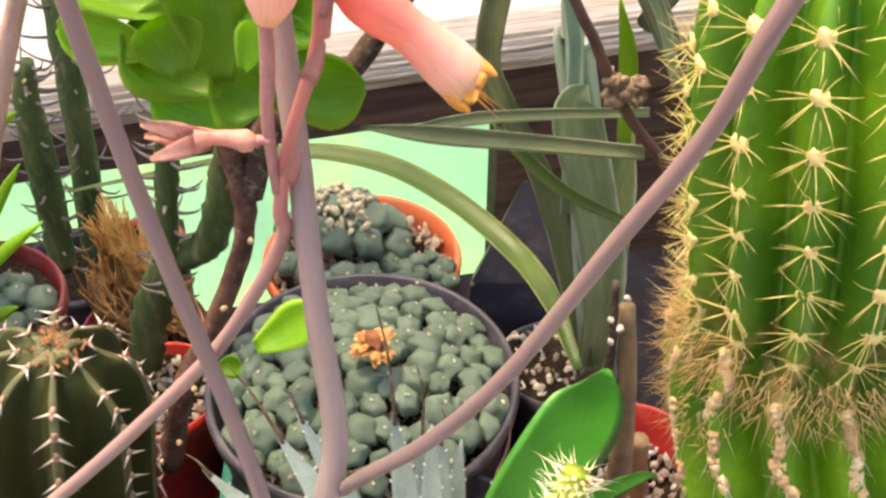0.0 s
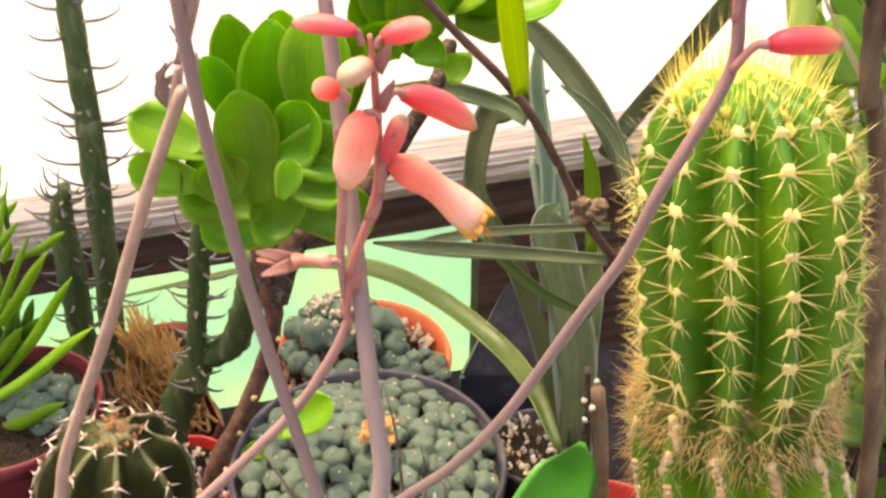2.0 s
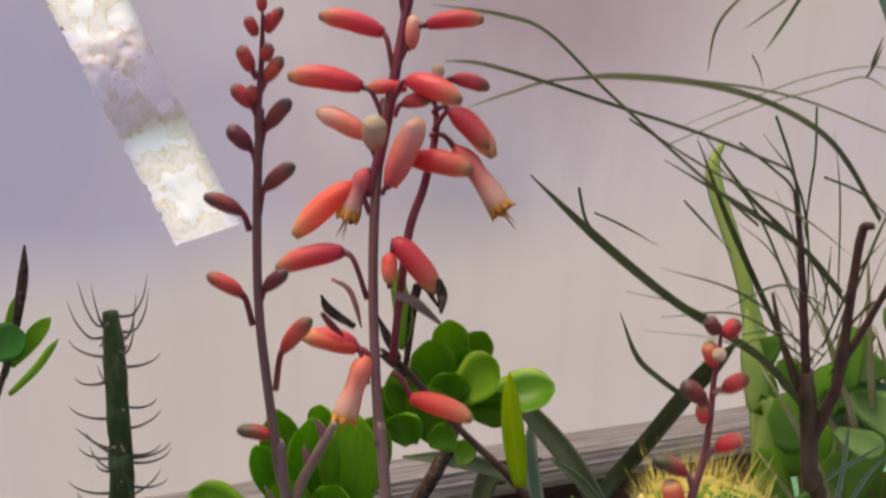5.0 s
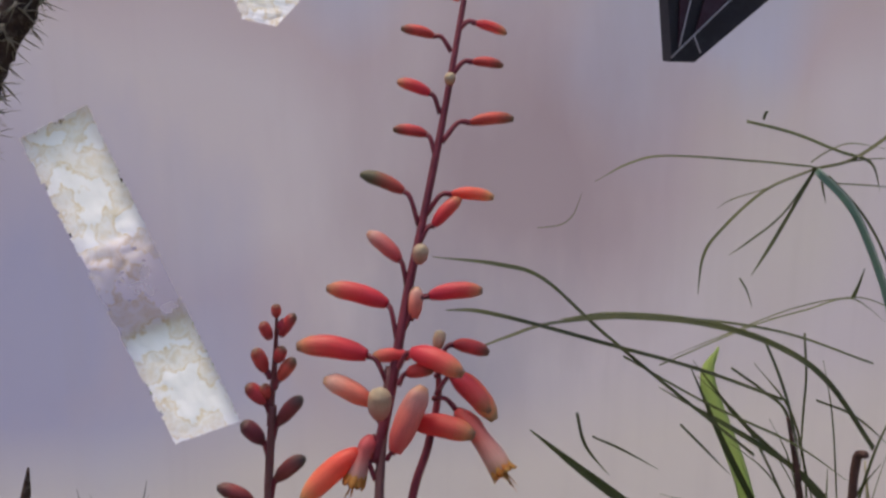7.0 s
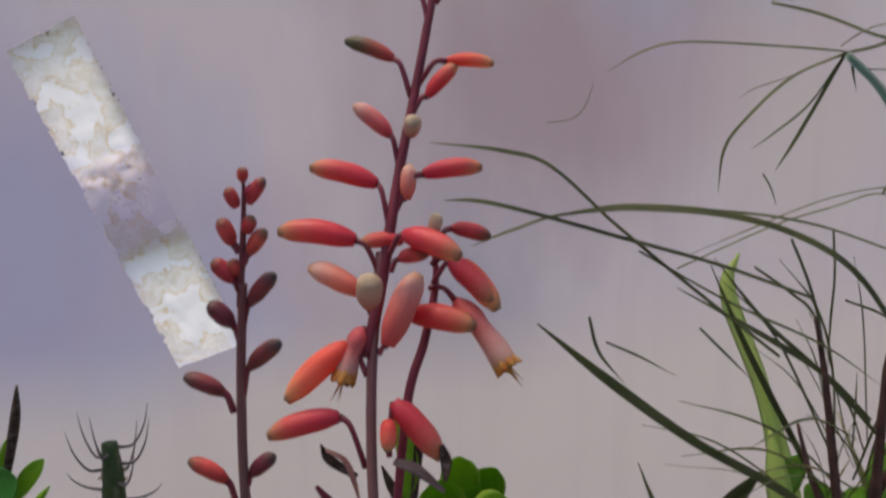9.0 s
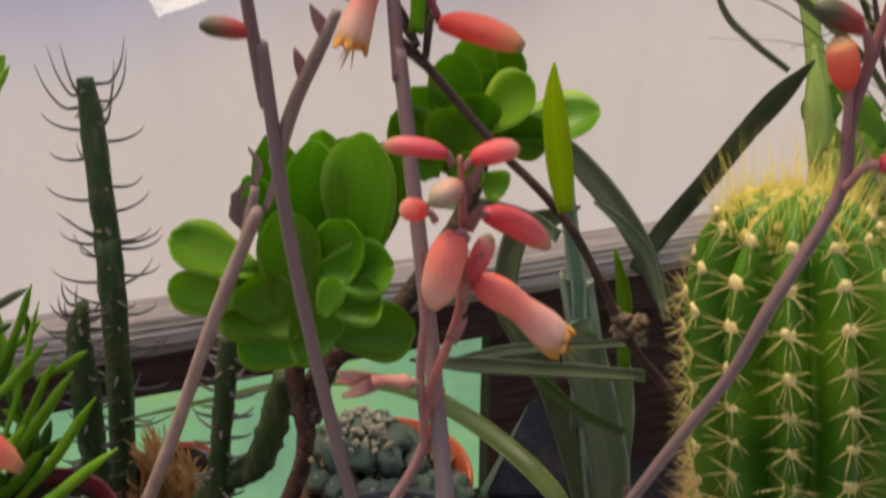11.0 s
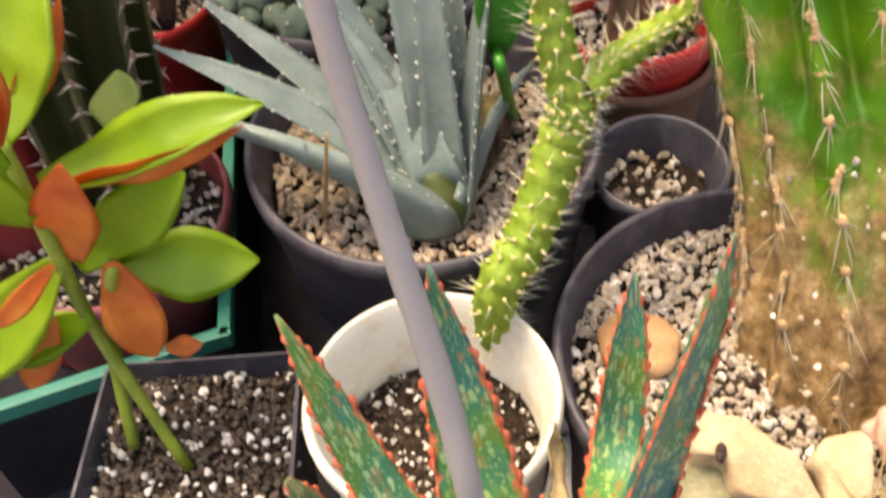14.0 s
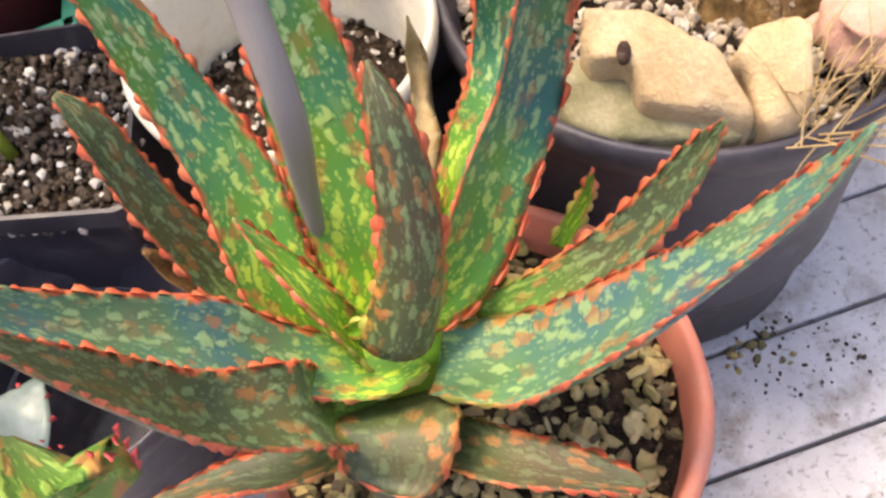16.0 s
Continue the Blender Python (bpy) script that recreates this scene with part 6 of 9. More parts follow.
def blue_aloe():
    c = V((0.0048, 0.1689, 0.1720))
    ob = thing("blue_aloe", c, "blue-grey aloe rosette with small pale teeth", "aloe")

    def leaf(tip, w, rise, hint, dead=0.0, off=(0, 0, 0)):
        tip = V(tip)
        a = c + V(off) + V((0.004, 0.002, 0))
        pts = [tuple(a + V((-off[0] * 0.3, -off[1] * 0.3, -0.018))), tuple(a), tuple(a.lerp(tip, 0.35) + V((0, 0, rise))), tuple(a.lerp(tip, 0.7) + V((0, 0, rise * 0.8))), tuple(tip)]
        w *= 1.14
        ws = [w * 1.5, w * 1.3, w, w * 0.64, 0.0007]
        bm = bmesh.new()
        blade(bm, pts, ws, w * 0.5, hint, 16, 0.32, 6)
        o = part("leaf", bm, BLUE, ob)
        bm = bmesh.new()
        margin_teeth(bm, pts, ws, hint, 0.009, 0.0014, 50, 0.2, 0.95)
        part("margin_teeth", bm, BLUETOOTH, o, kind="stuff")
        if dead:
            bm = bmesh.new()
            d = (tip - V(pts[3])).normalized()
            tube(bm, [tuple(tip - d * 0.006), tuple(tip + d * dead * 0.5 + V((0.002, 0, 0))), tuple(tip + d * dead)], [0.0011, 0.0007, 0.0003], 5)
            part("dry_tip", bm, BARK, o, "thin withered brown tip")

    leaf((-0.1274, 0.2000, 0.2456), 0.0085, 0.008, (0.3, -0.2, 1), 0.0, (-0.012, 0, 0.01))
    leaf((-0.1126, 0.2340, 0.2495), 0.0090, 0.006, (0.5, -0.3, 1), 0.012, (-0.012, 0.004, 0.012))
    leaf((-0.1316, 0.1850, 0.2224), 0.0112, 0.006, (0.2, 0.1, 1), 0.0, (-0.012, -0.004, 0.004))
    leaf((-0.0790, 0.1600, 0.2270), 0.0125, 0.004, (0.1, 0.3, 1), 0.0, (-0.012, -0.008, 0.0))
    leaf((0.0560, 0.2480, 0.1860), 0.0075, 0.010, (-0.2, 0.1, 1), 0.0, (0.012, 0.004, 0.0))
    leaf((-0.0747, 0.2450, 0.2680), 0.0085, 0.012, (0.5, -0.7, 0.6), 0.045, (-0.008, 0.006, 0.01))
    leaf((-0.0656, 0.2550, 0.2731), 0.0080, 0.012, (0.4, -0.8, 0.5), 0.015, (-0.006, 0.008, 0.01))
    leaf((-0.0131, 0.2350, 0.3016), 0.0085, 0.010, (0, -1, 0.3), 0.055, (0.0, 0.006, 0.014))
    leaf((-0.0013, 0.2500, 0.2774), 0.0080, 0.008, (-0.1, -1, 0.3), 0.030, (0.004, 0.008, 0.012))
    leaf((0.0096, 0.2400, 0.2831), 0.0085, 0.008, (-0.1, -1, 0.3), 0.012, (0.005, 0.006, 0.012))
    leaf((0.0184, 0.2600, 0.2558), 0.0080, 0.006, (-0.3, -1, 0.3), 0.0, (0.006, 0.006, 0.010))
    leaf((0.0382, 0.2150, 0.2900), 0.0080, 0.004, (-0.8, -0.5, 0.4), 0.026, (0.010, 0.0, 0.008))
    leaf((0.0322, 0.2050, 0.2566), 0.0075, 0.004, (-0.8, -0.3, 0.6), 0.0, (0.012, -0.002, 0.006))
    leaf((-0.0284, 0.2250, 0.2331), 0.0090, 0.006, (0.1, -1, 0.5), 0.0, (-0.002, -0.004, 0.012))
    leaf((-0.0590, 0.2500, 0.2295), 0.0085, 0.008, (0.4, -0.7, 0.6), 0.0, (-0.006, 0.004, 0.01))
    leaf((0.0063, 0.2250, 0.3071), 0.0075, 0.006, (-0.1, -1, 0.4), 0.0, (0.003, 0.0, 0.014))
    bm = bmesh.new()
    tube(bm, [tuple(c + V((0.005, -0.002, -0.026))), tuple(c + V((0.004, 0.000, -0.012))), tuple(c + V((0.002, 0.002, 0.000))), tuple(c + V((0, 0.004, 0.010)))], [0.013, 0.0140, 0.011, 0.004], 16, 16, 0.12)
    part("stem", bm, DULLSTEM, ob, "olive-brown stem base")
    bm = bmesh.new()
    blade(bm, [(0.0210, 0.1980, 0.1560), (0.0260, 0.2140, 0.1700), (0.0340, 0.2330, 0.1720), (0.0410, 0.2460, 0.1620)], [0.005, 0.0100, 0.0095, 0.003], 0.0012, (0.1, -0.5, 0.9), 16, 0.6, 6, 0.25)
    part("dry_leaf", bm, TANLEAF, ob, "curled papery olive-tan leaf")
    bm = bmesh.new()
    for k in range(16):
        p = V((0.0230, 0.1960, 0.1680)).lerp(V((0.0400, 0.2330, 0.1720)), k / 15)
        tube(bm, [tuple(p), tuple(p + V((0.004, -0.006, -0.006))), tuple(p + V((0.005, -0.010, -0.016)))], [0.0009, 0.0008, 0.0004], 4, 6)
    part("dry_fringe", bm, BARK, ob, "brown fringe of a dead leaf", kind="stuff")
    bm = bmesh.new()
    tube(bm, [(-0.0488, 0.1530, 0.1720), (-0.0383, 0.1350, 0.2264), (-0.0342, 0.1330, 0.2492)], [0.0016, 0.0011, 0.0007], 5)
    part("dry_twig", bm, STRAW, ob, "pale dry leaf stub")


blue_aloe()


# button cactus clumps
def tubercle_mesh(seed):
    """One plump, faintly angular tubercle with a speck of wool."""
    g = random.Random(seed)
    bm = bmesh.new()
    lump(bm, (0, 0, 0), (1.08, 0.94, 0.90), seed, 0.34, 3, Matrix.Identity(3))
    for v in bm.verts:
        a = math.atan2(v.co.y, v.co.x)
        f = 1 + 0.10 * math.cos(5 * a + seed) * (1 - v.co.z ** 2)
        v.co.x, v.co.y = v.co.x * f, v.co.y * f
        v.co.z -= 0.16 * math.exp(-((v.co.x - 0.15) ** 2 + v.co.y ** 2) / 0.05) if v.co.z > 0 else 0
    if seed % 3 != 1:
        for k in range(3):
            lump(bm, (0.15 + g.uniform(-0.07, 0.07), g.uniform(-0.07, 0.07), 0.93), (0.11, 0.09, 0.10), k, 0.7, 1, None, 1)
    return finish("tubercle", bm, [LOPH, LOPHWOOL])


TUBERCLES = [tubercle_mesh(k) for k in range(1, 7)]


def button_clump(centre, r, size, label, seed, dome):
    c = V(centre)
    ob = thing("button_cactus", c, label, "cactus", "button cactus clumps")
    g = random.Random(seed)
    spots = []
    for k in range(6000):
        a, d = g.uniform(0, 6.28), math.sqrt(g.random()) * r
        p = V((math.cos(a) * d, math.sin(a) * d, 0))
        s = size * g.uniform(0.78, 1.22)
        if all((p - q).length > (s + z) * 0.71 for q, z in spots):
            spots.append((p, s))
    for p, s in spots:
        o = new("tubercle", TUBERCLES[g.randrange(6)])
        o.parent = ob
        z = dome * (1 - (p.length / r) ** 2) + 0.0035 * noise.noise(V((p.x, p.y, seed)) * 42)
        lean = V((p.x, p.y, 0)) / r * 0.75
        o.matrix_basis = Matrix.Translation((p.x, p.y, z)) @ turned(V((0, 0, 1)) + lean, (0, 1, 0)) @ Matrix.Rotation(g.uniform(0, 6.28), 4, "Z") @ Matrix.Diagonal((s, s * g.uniform(0.9, 1.15), s * g.uniform(0.88, 1.1), 1))
    return ob


clump = button_clump((-0.049, 0.352, 0.192), 0.086, 0.0092, "mounded clump of grey-green button cactus", 4, 0.026)
bm = bmesh.new()
g = random.Random(9)
fc = V((-0.0394, 0.3400, 0.2390))
for k in range(34):
    a = g.uniform(0, 6.28)
    d = V((math.cos(a), math.sin(a), g.uniform(-0.1, 1.1))).normalized()
    blade(bm, [tuple(fc + d * 0.004), tuple(fc + d * 0.010), tuple(fc + d * g.uniform(0.012, 0.017) + V((0, 0, -0.002)))], [0.0018, 0.0026, 0.0006], 0.0005, (0, 0, 1), 5, 0.4, 4)
part("flower", bm, DRYFLOWER, clump, "withered orange flower")
bm = bmesh.new()
lump(bm, fc + V((0, 0, 0.002)), (0.0065, 0.0065, 0.005), 3, 0.7, 3)
part("flower_disc", bm, RUST, clump, "rust-brown middle of the withered flower")
button_clump((-0.2840, 0.3720, 0.2180), 0.026, 0.0090, "blue-grey button cactus in the dark red pot", 11, 0.010)
far = button_clump((-0.088, 0.500, 0.180), 0.046, 0.0110, "button cactus with a tuft of dry cream wool", 6, 0.034)
bm = bmesh.new()
for k in range(120):
    a, d = g.uniform(0, 6.28), math.sqrt(g.random()) * 0.030
    p = V((-0.0880, 0.4980, 0.2240)) + V((math.cos(a) * d, math.sin(a) * d, -d * d * 18))
    z = g.uniform(0.0012, 0.0030)
    lump(bm, p + V((0, 0, g.uniform(-0.006, 0.005))), (z, z, z * g.uniform(1.0, 2.6)), k, 0.8, 1)
part("wool_tuft", bm, LOPHWOOL, far, "dry cream wool and old flowers", kind="stuff")
near = button_clump((-0.0230, 0.4750, 0.1760), 0.022, 0.0075, "small button cactus offsets", 8, 0.005)


# dark ribbed spurge
def ribbed_spurge():
    foot = V((-0.182, 0.214, 0.130))
    ob = thing("ribbed_spurge", foot, "dark green ribbed spurge with white thorns along its ribs", "spurge")
    ax = [(*foot, 0.034), (-0.180, 0.215, 0.19, 0.039), (-0.176, 0.216, 0.25, 0.041), (-0.169, 0.216, 0.300, 0.0415), (-0.165, 0.216, 0.326, 0.0385), (-0.163, 0.216, 0.342, 0.0300), (-0.161, 0.216, 0.351, 0.017), (-0.161, 0.216, 0.354, 0.005)]
    n, ribs, sides = 44, 8, 96
    q = spline(ax, n)
    path = [V(a[:3]) for a in q]
    info = frames(path, (0.36, -1, 0))
    bm = bmesh.new()
    rows = []
    for i, (t, s, m) in enumerate(info):
        row = []
        for k in range(sides):
            w = 2 * math.pi * k / sides
            c = 0.5 + 0.5 * math.cos(ribs * w)
            r = q[i][3] * (0.64 + 0.39 * c ** 2.0)
            row.append(bm.verts.new(path[i] + (m * math.cos(w) + s * math.sin(w)) * r))
        rows.append(row)
    for i in range(n):
        for k in range(sides):
            crest = k % 12 in (0, 11)
            bm.faces.new((rows[i][k], rows[i][(k + 1) % sides], rows[i + 1][(k + 1) % sides], rows[i + 1][k])).material_index = 1 if crest or i > n - 5 else 0
    bm.faces.new(rows[-1])
    body = part("body", bm, [RIBBED, RIBEDGE], ob)
    made = []
    for sd in (1, 2, 3):
        g = random.Random(sd)
        bm = bmesh.new()
        lump(bm, (0, 0, 0), (0.0017, 0.0036, 0.0011), sd, 0.4, 2, Matrix.Identity(3), 1)
        for a in (-0.35, 3.5):
            d = V((math.cos(a + g.uniform(-0.2, 0.2)), math.sin(a), g.uniform(0.2, 0.5))).normalized()
            cone(bm, (0, 0, 0), d * g.uniform(0.0095, 0.0125), 0.0011, 5)
            cone(bm, (0, 0.0005, 0), d * 0.0030, 0.0018, 5, 1)
        made.append(finish("double_thorn", bm, [WHITESPINE, THORNBASE]))
    for rib in range(ribs):
        w = 2 * math.pi * rib / ribs
        gone, last = rnd.uniform(0, 0.01), path[0]
        for i in range(2, n + 1):
            gone += (path[i] - last).length
            last = path[i]
            if gone < (0.0145 if path[i].z < 0.325 else 0.0085):
                continue
            gone = 0
            t, s, m = info[i]
            out = m * math.cos(w) + s * math.sin(w)
            o = new("double_thorn", made[rnd.randrange(3)])
            o.parent = body
            o["kind"] = "stuff"
            o.matrix_basis = Matrix.Translation(path[i] + out * q[i][3] * 1.04 - foot) @ turned(out + V((0, 0, 1)) * (1.2 if path[i].z > 0.34 else 0.0), t) @ Matrix.Scale(rnd.uniform(0.7, 1.0) * (0.9 if path[i].z > 0.335 else 1.0), 4)
    bm = bmesh.new()
    g = random.Random(4)
    for k in range(80):
        a, d = g.uniform(0, 6.28), math.sqrt(g.random()) * 0.013
        p = path[-1] + V((math.cos(a) * d, math.sin(a) * d, 0.000 - d * 0.30))
        cone(bm, p, p + V((g.uniform(-0.8, 0.8), g.uniform(-0.8, 0.8), 1)).normalized() * g.uniform(0.002, 0.006), 0.0011, 4)
    part("crown", bm, RUST, ob, "rust-orange young crown")


ribbed_spurge()


def spined_stem(name, pts, radii, label, length, gap, seed, leafy=0):
    """A slim spurge stem ringed with long curved soft spines."""
    ob = thing(name, pts[0], label, "spurge", "spiny spurge stems")
    bm = bmesh.new()
    path = tube(bm, pts, radii, 12, 40, 0.22)
    stem = part("stem", bm, EUPH, ob)
    g = random.Random(seed)
    bm = bmesh.new()
    gone, turn = 0.0, 0.0
    lens = sum((b - a).length for a, b in zip(path, path[1:]))
    run = 0.0
    for i in range(1, len(path)):
        step = (path[i] - path[i - 1]).length
        k0 = int(step / gap) + 1
        for k in range(k0):
            run += step / k0
            turn += 2.4
            p = path[i - 1].lerp(path[i], k / k0)
            t = (path[i] - path[i - 1]).normalized()
            d = (t.orthogonal().normalized())
            d = Matrix.Rotation(turn, 3, t) @ d
            d = V((d.x * 1.5, d.y * 0.7, d.z)).normalized()
            ln = length * g.uniform(0.8, 1.15) * (1.0 if run < lens * 0.93 else 0.75)
            up = t * (0.35 if run < lens * 0.93 else 1.2)
            q0 = p + d * radii[0] * 0.6
            tube(bm, [tuple(q0), tuple(q0 + d * ln * 0.4 + t * ln * 0.02), tuple(q0 + d * ln * 0.75 + up * ln * 0.45), tuple(q0 + d * ln * 0.92 + up * ln * 1.0)], [0.0017, 0.0012, 0.0008, 0.0002], 5, 7, caps=False)
    part("spine_cover", bm, EUPHSPINE, ob, "long curved grey spines", kind="stuff")
    bm = bmesh.new()
    for k in range(int(lens / 0.012)):
        p = path[min(len(path) - 1, int(k * 0.012 / lens * 40) + 1)]
        a = g.uniform(0, 6.28)
        lump(bm, p + V((math.cos(a), math.sin(a), 0)) * radii[0] * 0.85, (0.0014, 0.0014, 0.003), k, 0.3, 1)
    part("leaf_scar", bm, AGEDWOOL, ob, kind="stuff")
    return ob


spined_stem("spiny_spurge", [(-0.3377, 0.6000, 0.0214), (-0.3238, 0.6060, 0.1604), (-0.3152, 0.6120, 0.2993), (-0.3173, 0.6200, 0.3209), (-0.3172, 0.6280, 0.4140), (-0.3195, 0.6340, 0.4572)], [0.0125, 0.012, 0.0115, 0.011, 0.010, 0.007], "tall slim dark spurge stem with long curved spines", 0.040, 0.0145, 3)
spined_stem("spiny_spurge", [(-0.3389, 0.5560, 0.0900), (-0.3328, 0.5560, 0.1968), (-0.3294, 0.5560, 0.2605), (-0.3202, 0.5560, 0.2911)], [0.011, 0.0125, 0.010, 0.0045], "short tapering spurge stem with a reddish tip", 0.022, 0.008, 5)
spined_stem("spiny_spurge", [(-0.1723, 0.3800, 0.2329), (-0.1672, 0.3800, 0.2849), (-0.1588, 0.3800, 0.3378), (-0.1519, 0.3800, 0.3801)], [0.0065, 0.0065, 0.007, 0.006], "thin spiny side stem of the branching spurge", 0.018, 0.008, 6)

# branching spurge with knobbly arms
arms = thing("branching_spurge", (-0.2042, 0.4000, 0.1669), "knobbly branching green spurge in a brown pot", "spurge")
bm = bmesh.new()
tube(bm, [(-0.2113, 0.4000, 0.1484), (-0.1979, 0.4000, 0.1965), (-0.1733, 0.3900, 0.2507), (-0.1613, 0.3850, 0.2660)], [0.0115, 0.0125, 0.0115, 0.009], 12, 24, 0.3)
part("trunk", bm, EUPH, arms)
bm = bmesh.new()
tube(bm, [(-0.1649, 0.3850, 0.2596), (-0.1439, 0.3800, 0.2761), (-0.1296, 0.3700, 0.3094), (-0.1191, 0.3600, 0.3451), (-0.1116, 0.3500, 0.3743)], [0.0095, 0.0095, 0.0095, 0.0085, 0.007], 12, 28, 0.3)
part("arm", bm, EUPH, arms)


# jade tree
def oval_leaf(bm, base, tip, half, hint, thick=0.004, cup=0.25, mat=0):
    a, b = V(base), V(tip)
    d = b - a
    pts = [tuple(a), tuple(a + d * 0.3), tuple(a + d * 0.62 + V(hint) * d.length * 0.05), tuple(a + d * 0.86 + V(hint) * d.length * 0.04), tuple(b)]
    blade(bm, pts, [half * 0.28, half * 0.72, half, half * 0.78, half * 0.16], thick, hint, 12, cup, 6, mat=mat)


def jade_tree():
    ob = thing("jade_tree", (-0.1150, 0.2350, 0.2920), "glossy green jade tree with thick oval leaves", "jade tree")
    bm = bmesh.new()
    tube(bm, [(-0.1480, 0.2700, 0.2040), (-0.1320, 0.2750, 0.2630), (-0.1070, 0.2850, 0.3160), (-0.0910, 0.2950, 0.3630), (-0.0950, 0.3000, 0.4030), (-0.0940, 0.3030, 0.4280), (-0.0920, 0.3050, 0.4460)], [0.0072, 0.0060, 0.0054, 0.0052, 0.0052, 0.005, 0.0048], 12, 36, 0.3)
    trunk = part("trunk", bm, JADEBARK, ob)
    bm = bmesh.new()
    for k, p in enumerate(((-0.1480, 0.2620, 0.2160), (-0.1360, 0.2640, 0.2320), (-0.1400, 0.2650, 0.2560), (-0.1230, 0.2680, 0.2720), (-0.1130, 0.2750, 0.2960), (-0.1030, 0.2780, 0.3220), (-0.0870, 0.2870, 0.3600))):
        lump(bm, p, (0.0017, 0.0016, 0.0019), k, 0.5, 2)
    part("stem_knob", bm, OLDWOOL, trunk, "pale rounded leaf-scar knobs", kind="stuff")
    bm = bmesh.new()
    tube(bm, [(-0.0910, 0.3000, 0.3780), (-0.0770, 0.3150, 0.4090), (-0.0450, 0.3350, 0.4250), (-0.0070, 0.3650, 0.4740), (0.0050, 0.3950, 0.4970)], [0.0085, 0.0075, 0.006, 0.005, 0.0045], 10, 28, 0.25)
    part("branch", bm, BARK, ob)
    g = random.Random(2)

    def leaf(a, b, half, hint=(0, -1, 0.4), m=JADE):
        bm = bmesh.new()
        hint = V(hint) + V((g.uniform(-0.5, 0.5), 0, g.uniform(-0.2, 0.5)))
        oval_leaf(bm, a, b, half * 1.08, tuple(hint.normalized()), 0.005, 0.5)
        part("leaf", bm, m, ob)

    def leaf_row(a, b, hint, m=JADE):
        leaf(a, b[:3], b[3], hint, m)

    # left head of leaves
    leaf_row((-0.1060, 0.2800, 0.4850), (-0.1480, 0.2800, 0.5040, 0.0139), (0.1, -0.8, 0.6))
    leaf_row((-0.1100, 0.2700, 0.4720), (-0.1490, 0.2700, 0.4810, 0.0121), (-0.1, -1, 0.3), JADELIGHT)
    leaf_row((-0.0830, 0.2750, 0.4550), (-0.1230, 0.2750, 0.4790, 0.0205), (-0.1, -1, 0.2))
    leaf_row((-0.0840, 0.2800, 0.4340), (-0.1180, 0.2800, 0.4500, 0.0172), (0, -1, 0.1))
    leaf_row((-0.0930, 0.3050, 0.4660), (-0.1000, 0.3050, 0.5480, 0.0126), (0.3, -1, 0.2))
    leaf_row((-0.0820, 0.2900, 0.4660), (-0.0750, 0.2900, 0.5520, 0.0158), (0.25, -1, 0.2))
    leaf_row((-0.0590, 0.2850, 0.4760), (-0.0490, 0.2850, 0.5580, 0.0186), (-0.2, -1, 0.2), JADELIGHT)
    leaf_row((-0.0580, 0.3100, 0.4720), (-0.0400, 0.3100, 0.5430, 0.0145), (-0.3, -1, 0.2))
    leaf_row((-0.0930, 0.2900, 0.4900), (-0.1100, 0.2900, 0.5320, 0.0093), (0.3, -1, 0.4))
    leaf_row((-0.0740, 0.2700, 0.4900), (-0.0360, 0.2700, 0.4950, 0.0143), (0, -0.9, 0.5))
    leaf_row((-0.0720, 0.2850, 0.4440), (-0.0270, 0.2850, 0.4510, 0.0165), (0, -1, 0.3))
    leaf_row((-0.0710, 0.2570, 0.4730), (-0.0620, 0.2570, 0.4950, 0.0067), (0, -1, 0.4), JADELIGHT)
    leaf_row((-0.0690, 0.2730, 0.4750), (-0.0580, 0.2730, 0.5180, 0.0134), (-0.2, -1, 0.3))
    leaf_row((-0.0820, 0.2670, 0.4600), (-0.0890, 0.2670, 0.5260, 0.0145), (0.3, -1, 0.2))
    leaf_row((-0.0740, 0.3150, 0.5210), (-0.0750, 0.3150, 0.5470, 0.0077), (0, -1, 0.4), JADELIGHT)
    leaf_row((-0.0670, 0.3200, 0.5190), (-0.0640, 0.3200, 0.5410, 0.0064), (0, -1, 0.4), JADELIGHT)
    leaf_row((-0.0880, 0.2750, 0.4620), (-0.0680, 0.2750, 0.4440, 0.0177), (0, -1, 0.1))
    leaf_row((-0.0960, 0.2600, 0.4680), (-0.1030, 0.2600, 0.4930, 0.0141), (0.2, -1, 0.2))
    leaf_row((-0.0670, 0.2630, 0.4740), (-0.0420, 0.2630, 0.4830, 0.0130), (0, -1, 0.5))
    leaf_row((-0.0860, 0.3000, 0.4690), (-0.0900, 0.3000, 0.5140, 0.0148), (0.1, -1, 0.2))
    leaf_row((-0.0720, 0.3100, 0.4640), (-0.0720, 0.3100, 0.5160, 0.0163), (0, -1, 0.2))
    # right head
    leaf_row((0.0159, 0.3500, 0.5345), (0.0665, 0.3500, 0.5464, 0.0153), (0, -0.7, 0.8))
    leaf_row((0.0094, 0.3450, 0.5310), (0.0394, 0.3450, 0.5337, 0.0133), (0, -1, 0))
    leaf_row((-0.0134, 0.3350, 0.5203), (-0.0324, 0.3350, 0.5622, 0.0142), (0.2, -1, 0.3))
    leaf_row((-0.0040, 0.3450, 0.5325), (-0.0129, 0.3450, 0.5774, 0.0136), (0.2, -1, 0.4))
    leaf_row((0.0032, 0.3700, 0.5346), (-0.0012, 0.3700, 0.5803, 0.0114), (0, -0.9, 0.5), JADELIGHT)
    leaf_row((0.0101, 0.3700, 0.5385), (0.0217, 0.3700, 0.5731, 0.0101), (-0.1, -0.9, 0.5))
    leaf_row((0.0010, 0.3450, 0.5363), (0.0302, 0.3450, 0.5646, 0.0150), (-0.2, -0.9, 0.6), JADELIGHT)
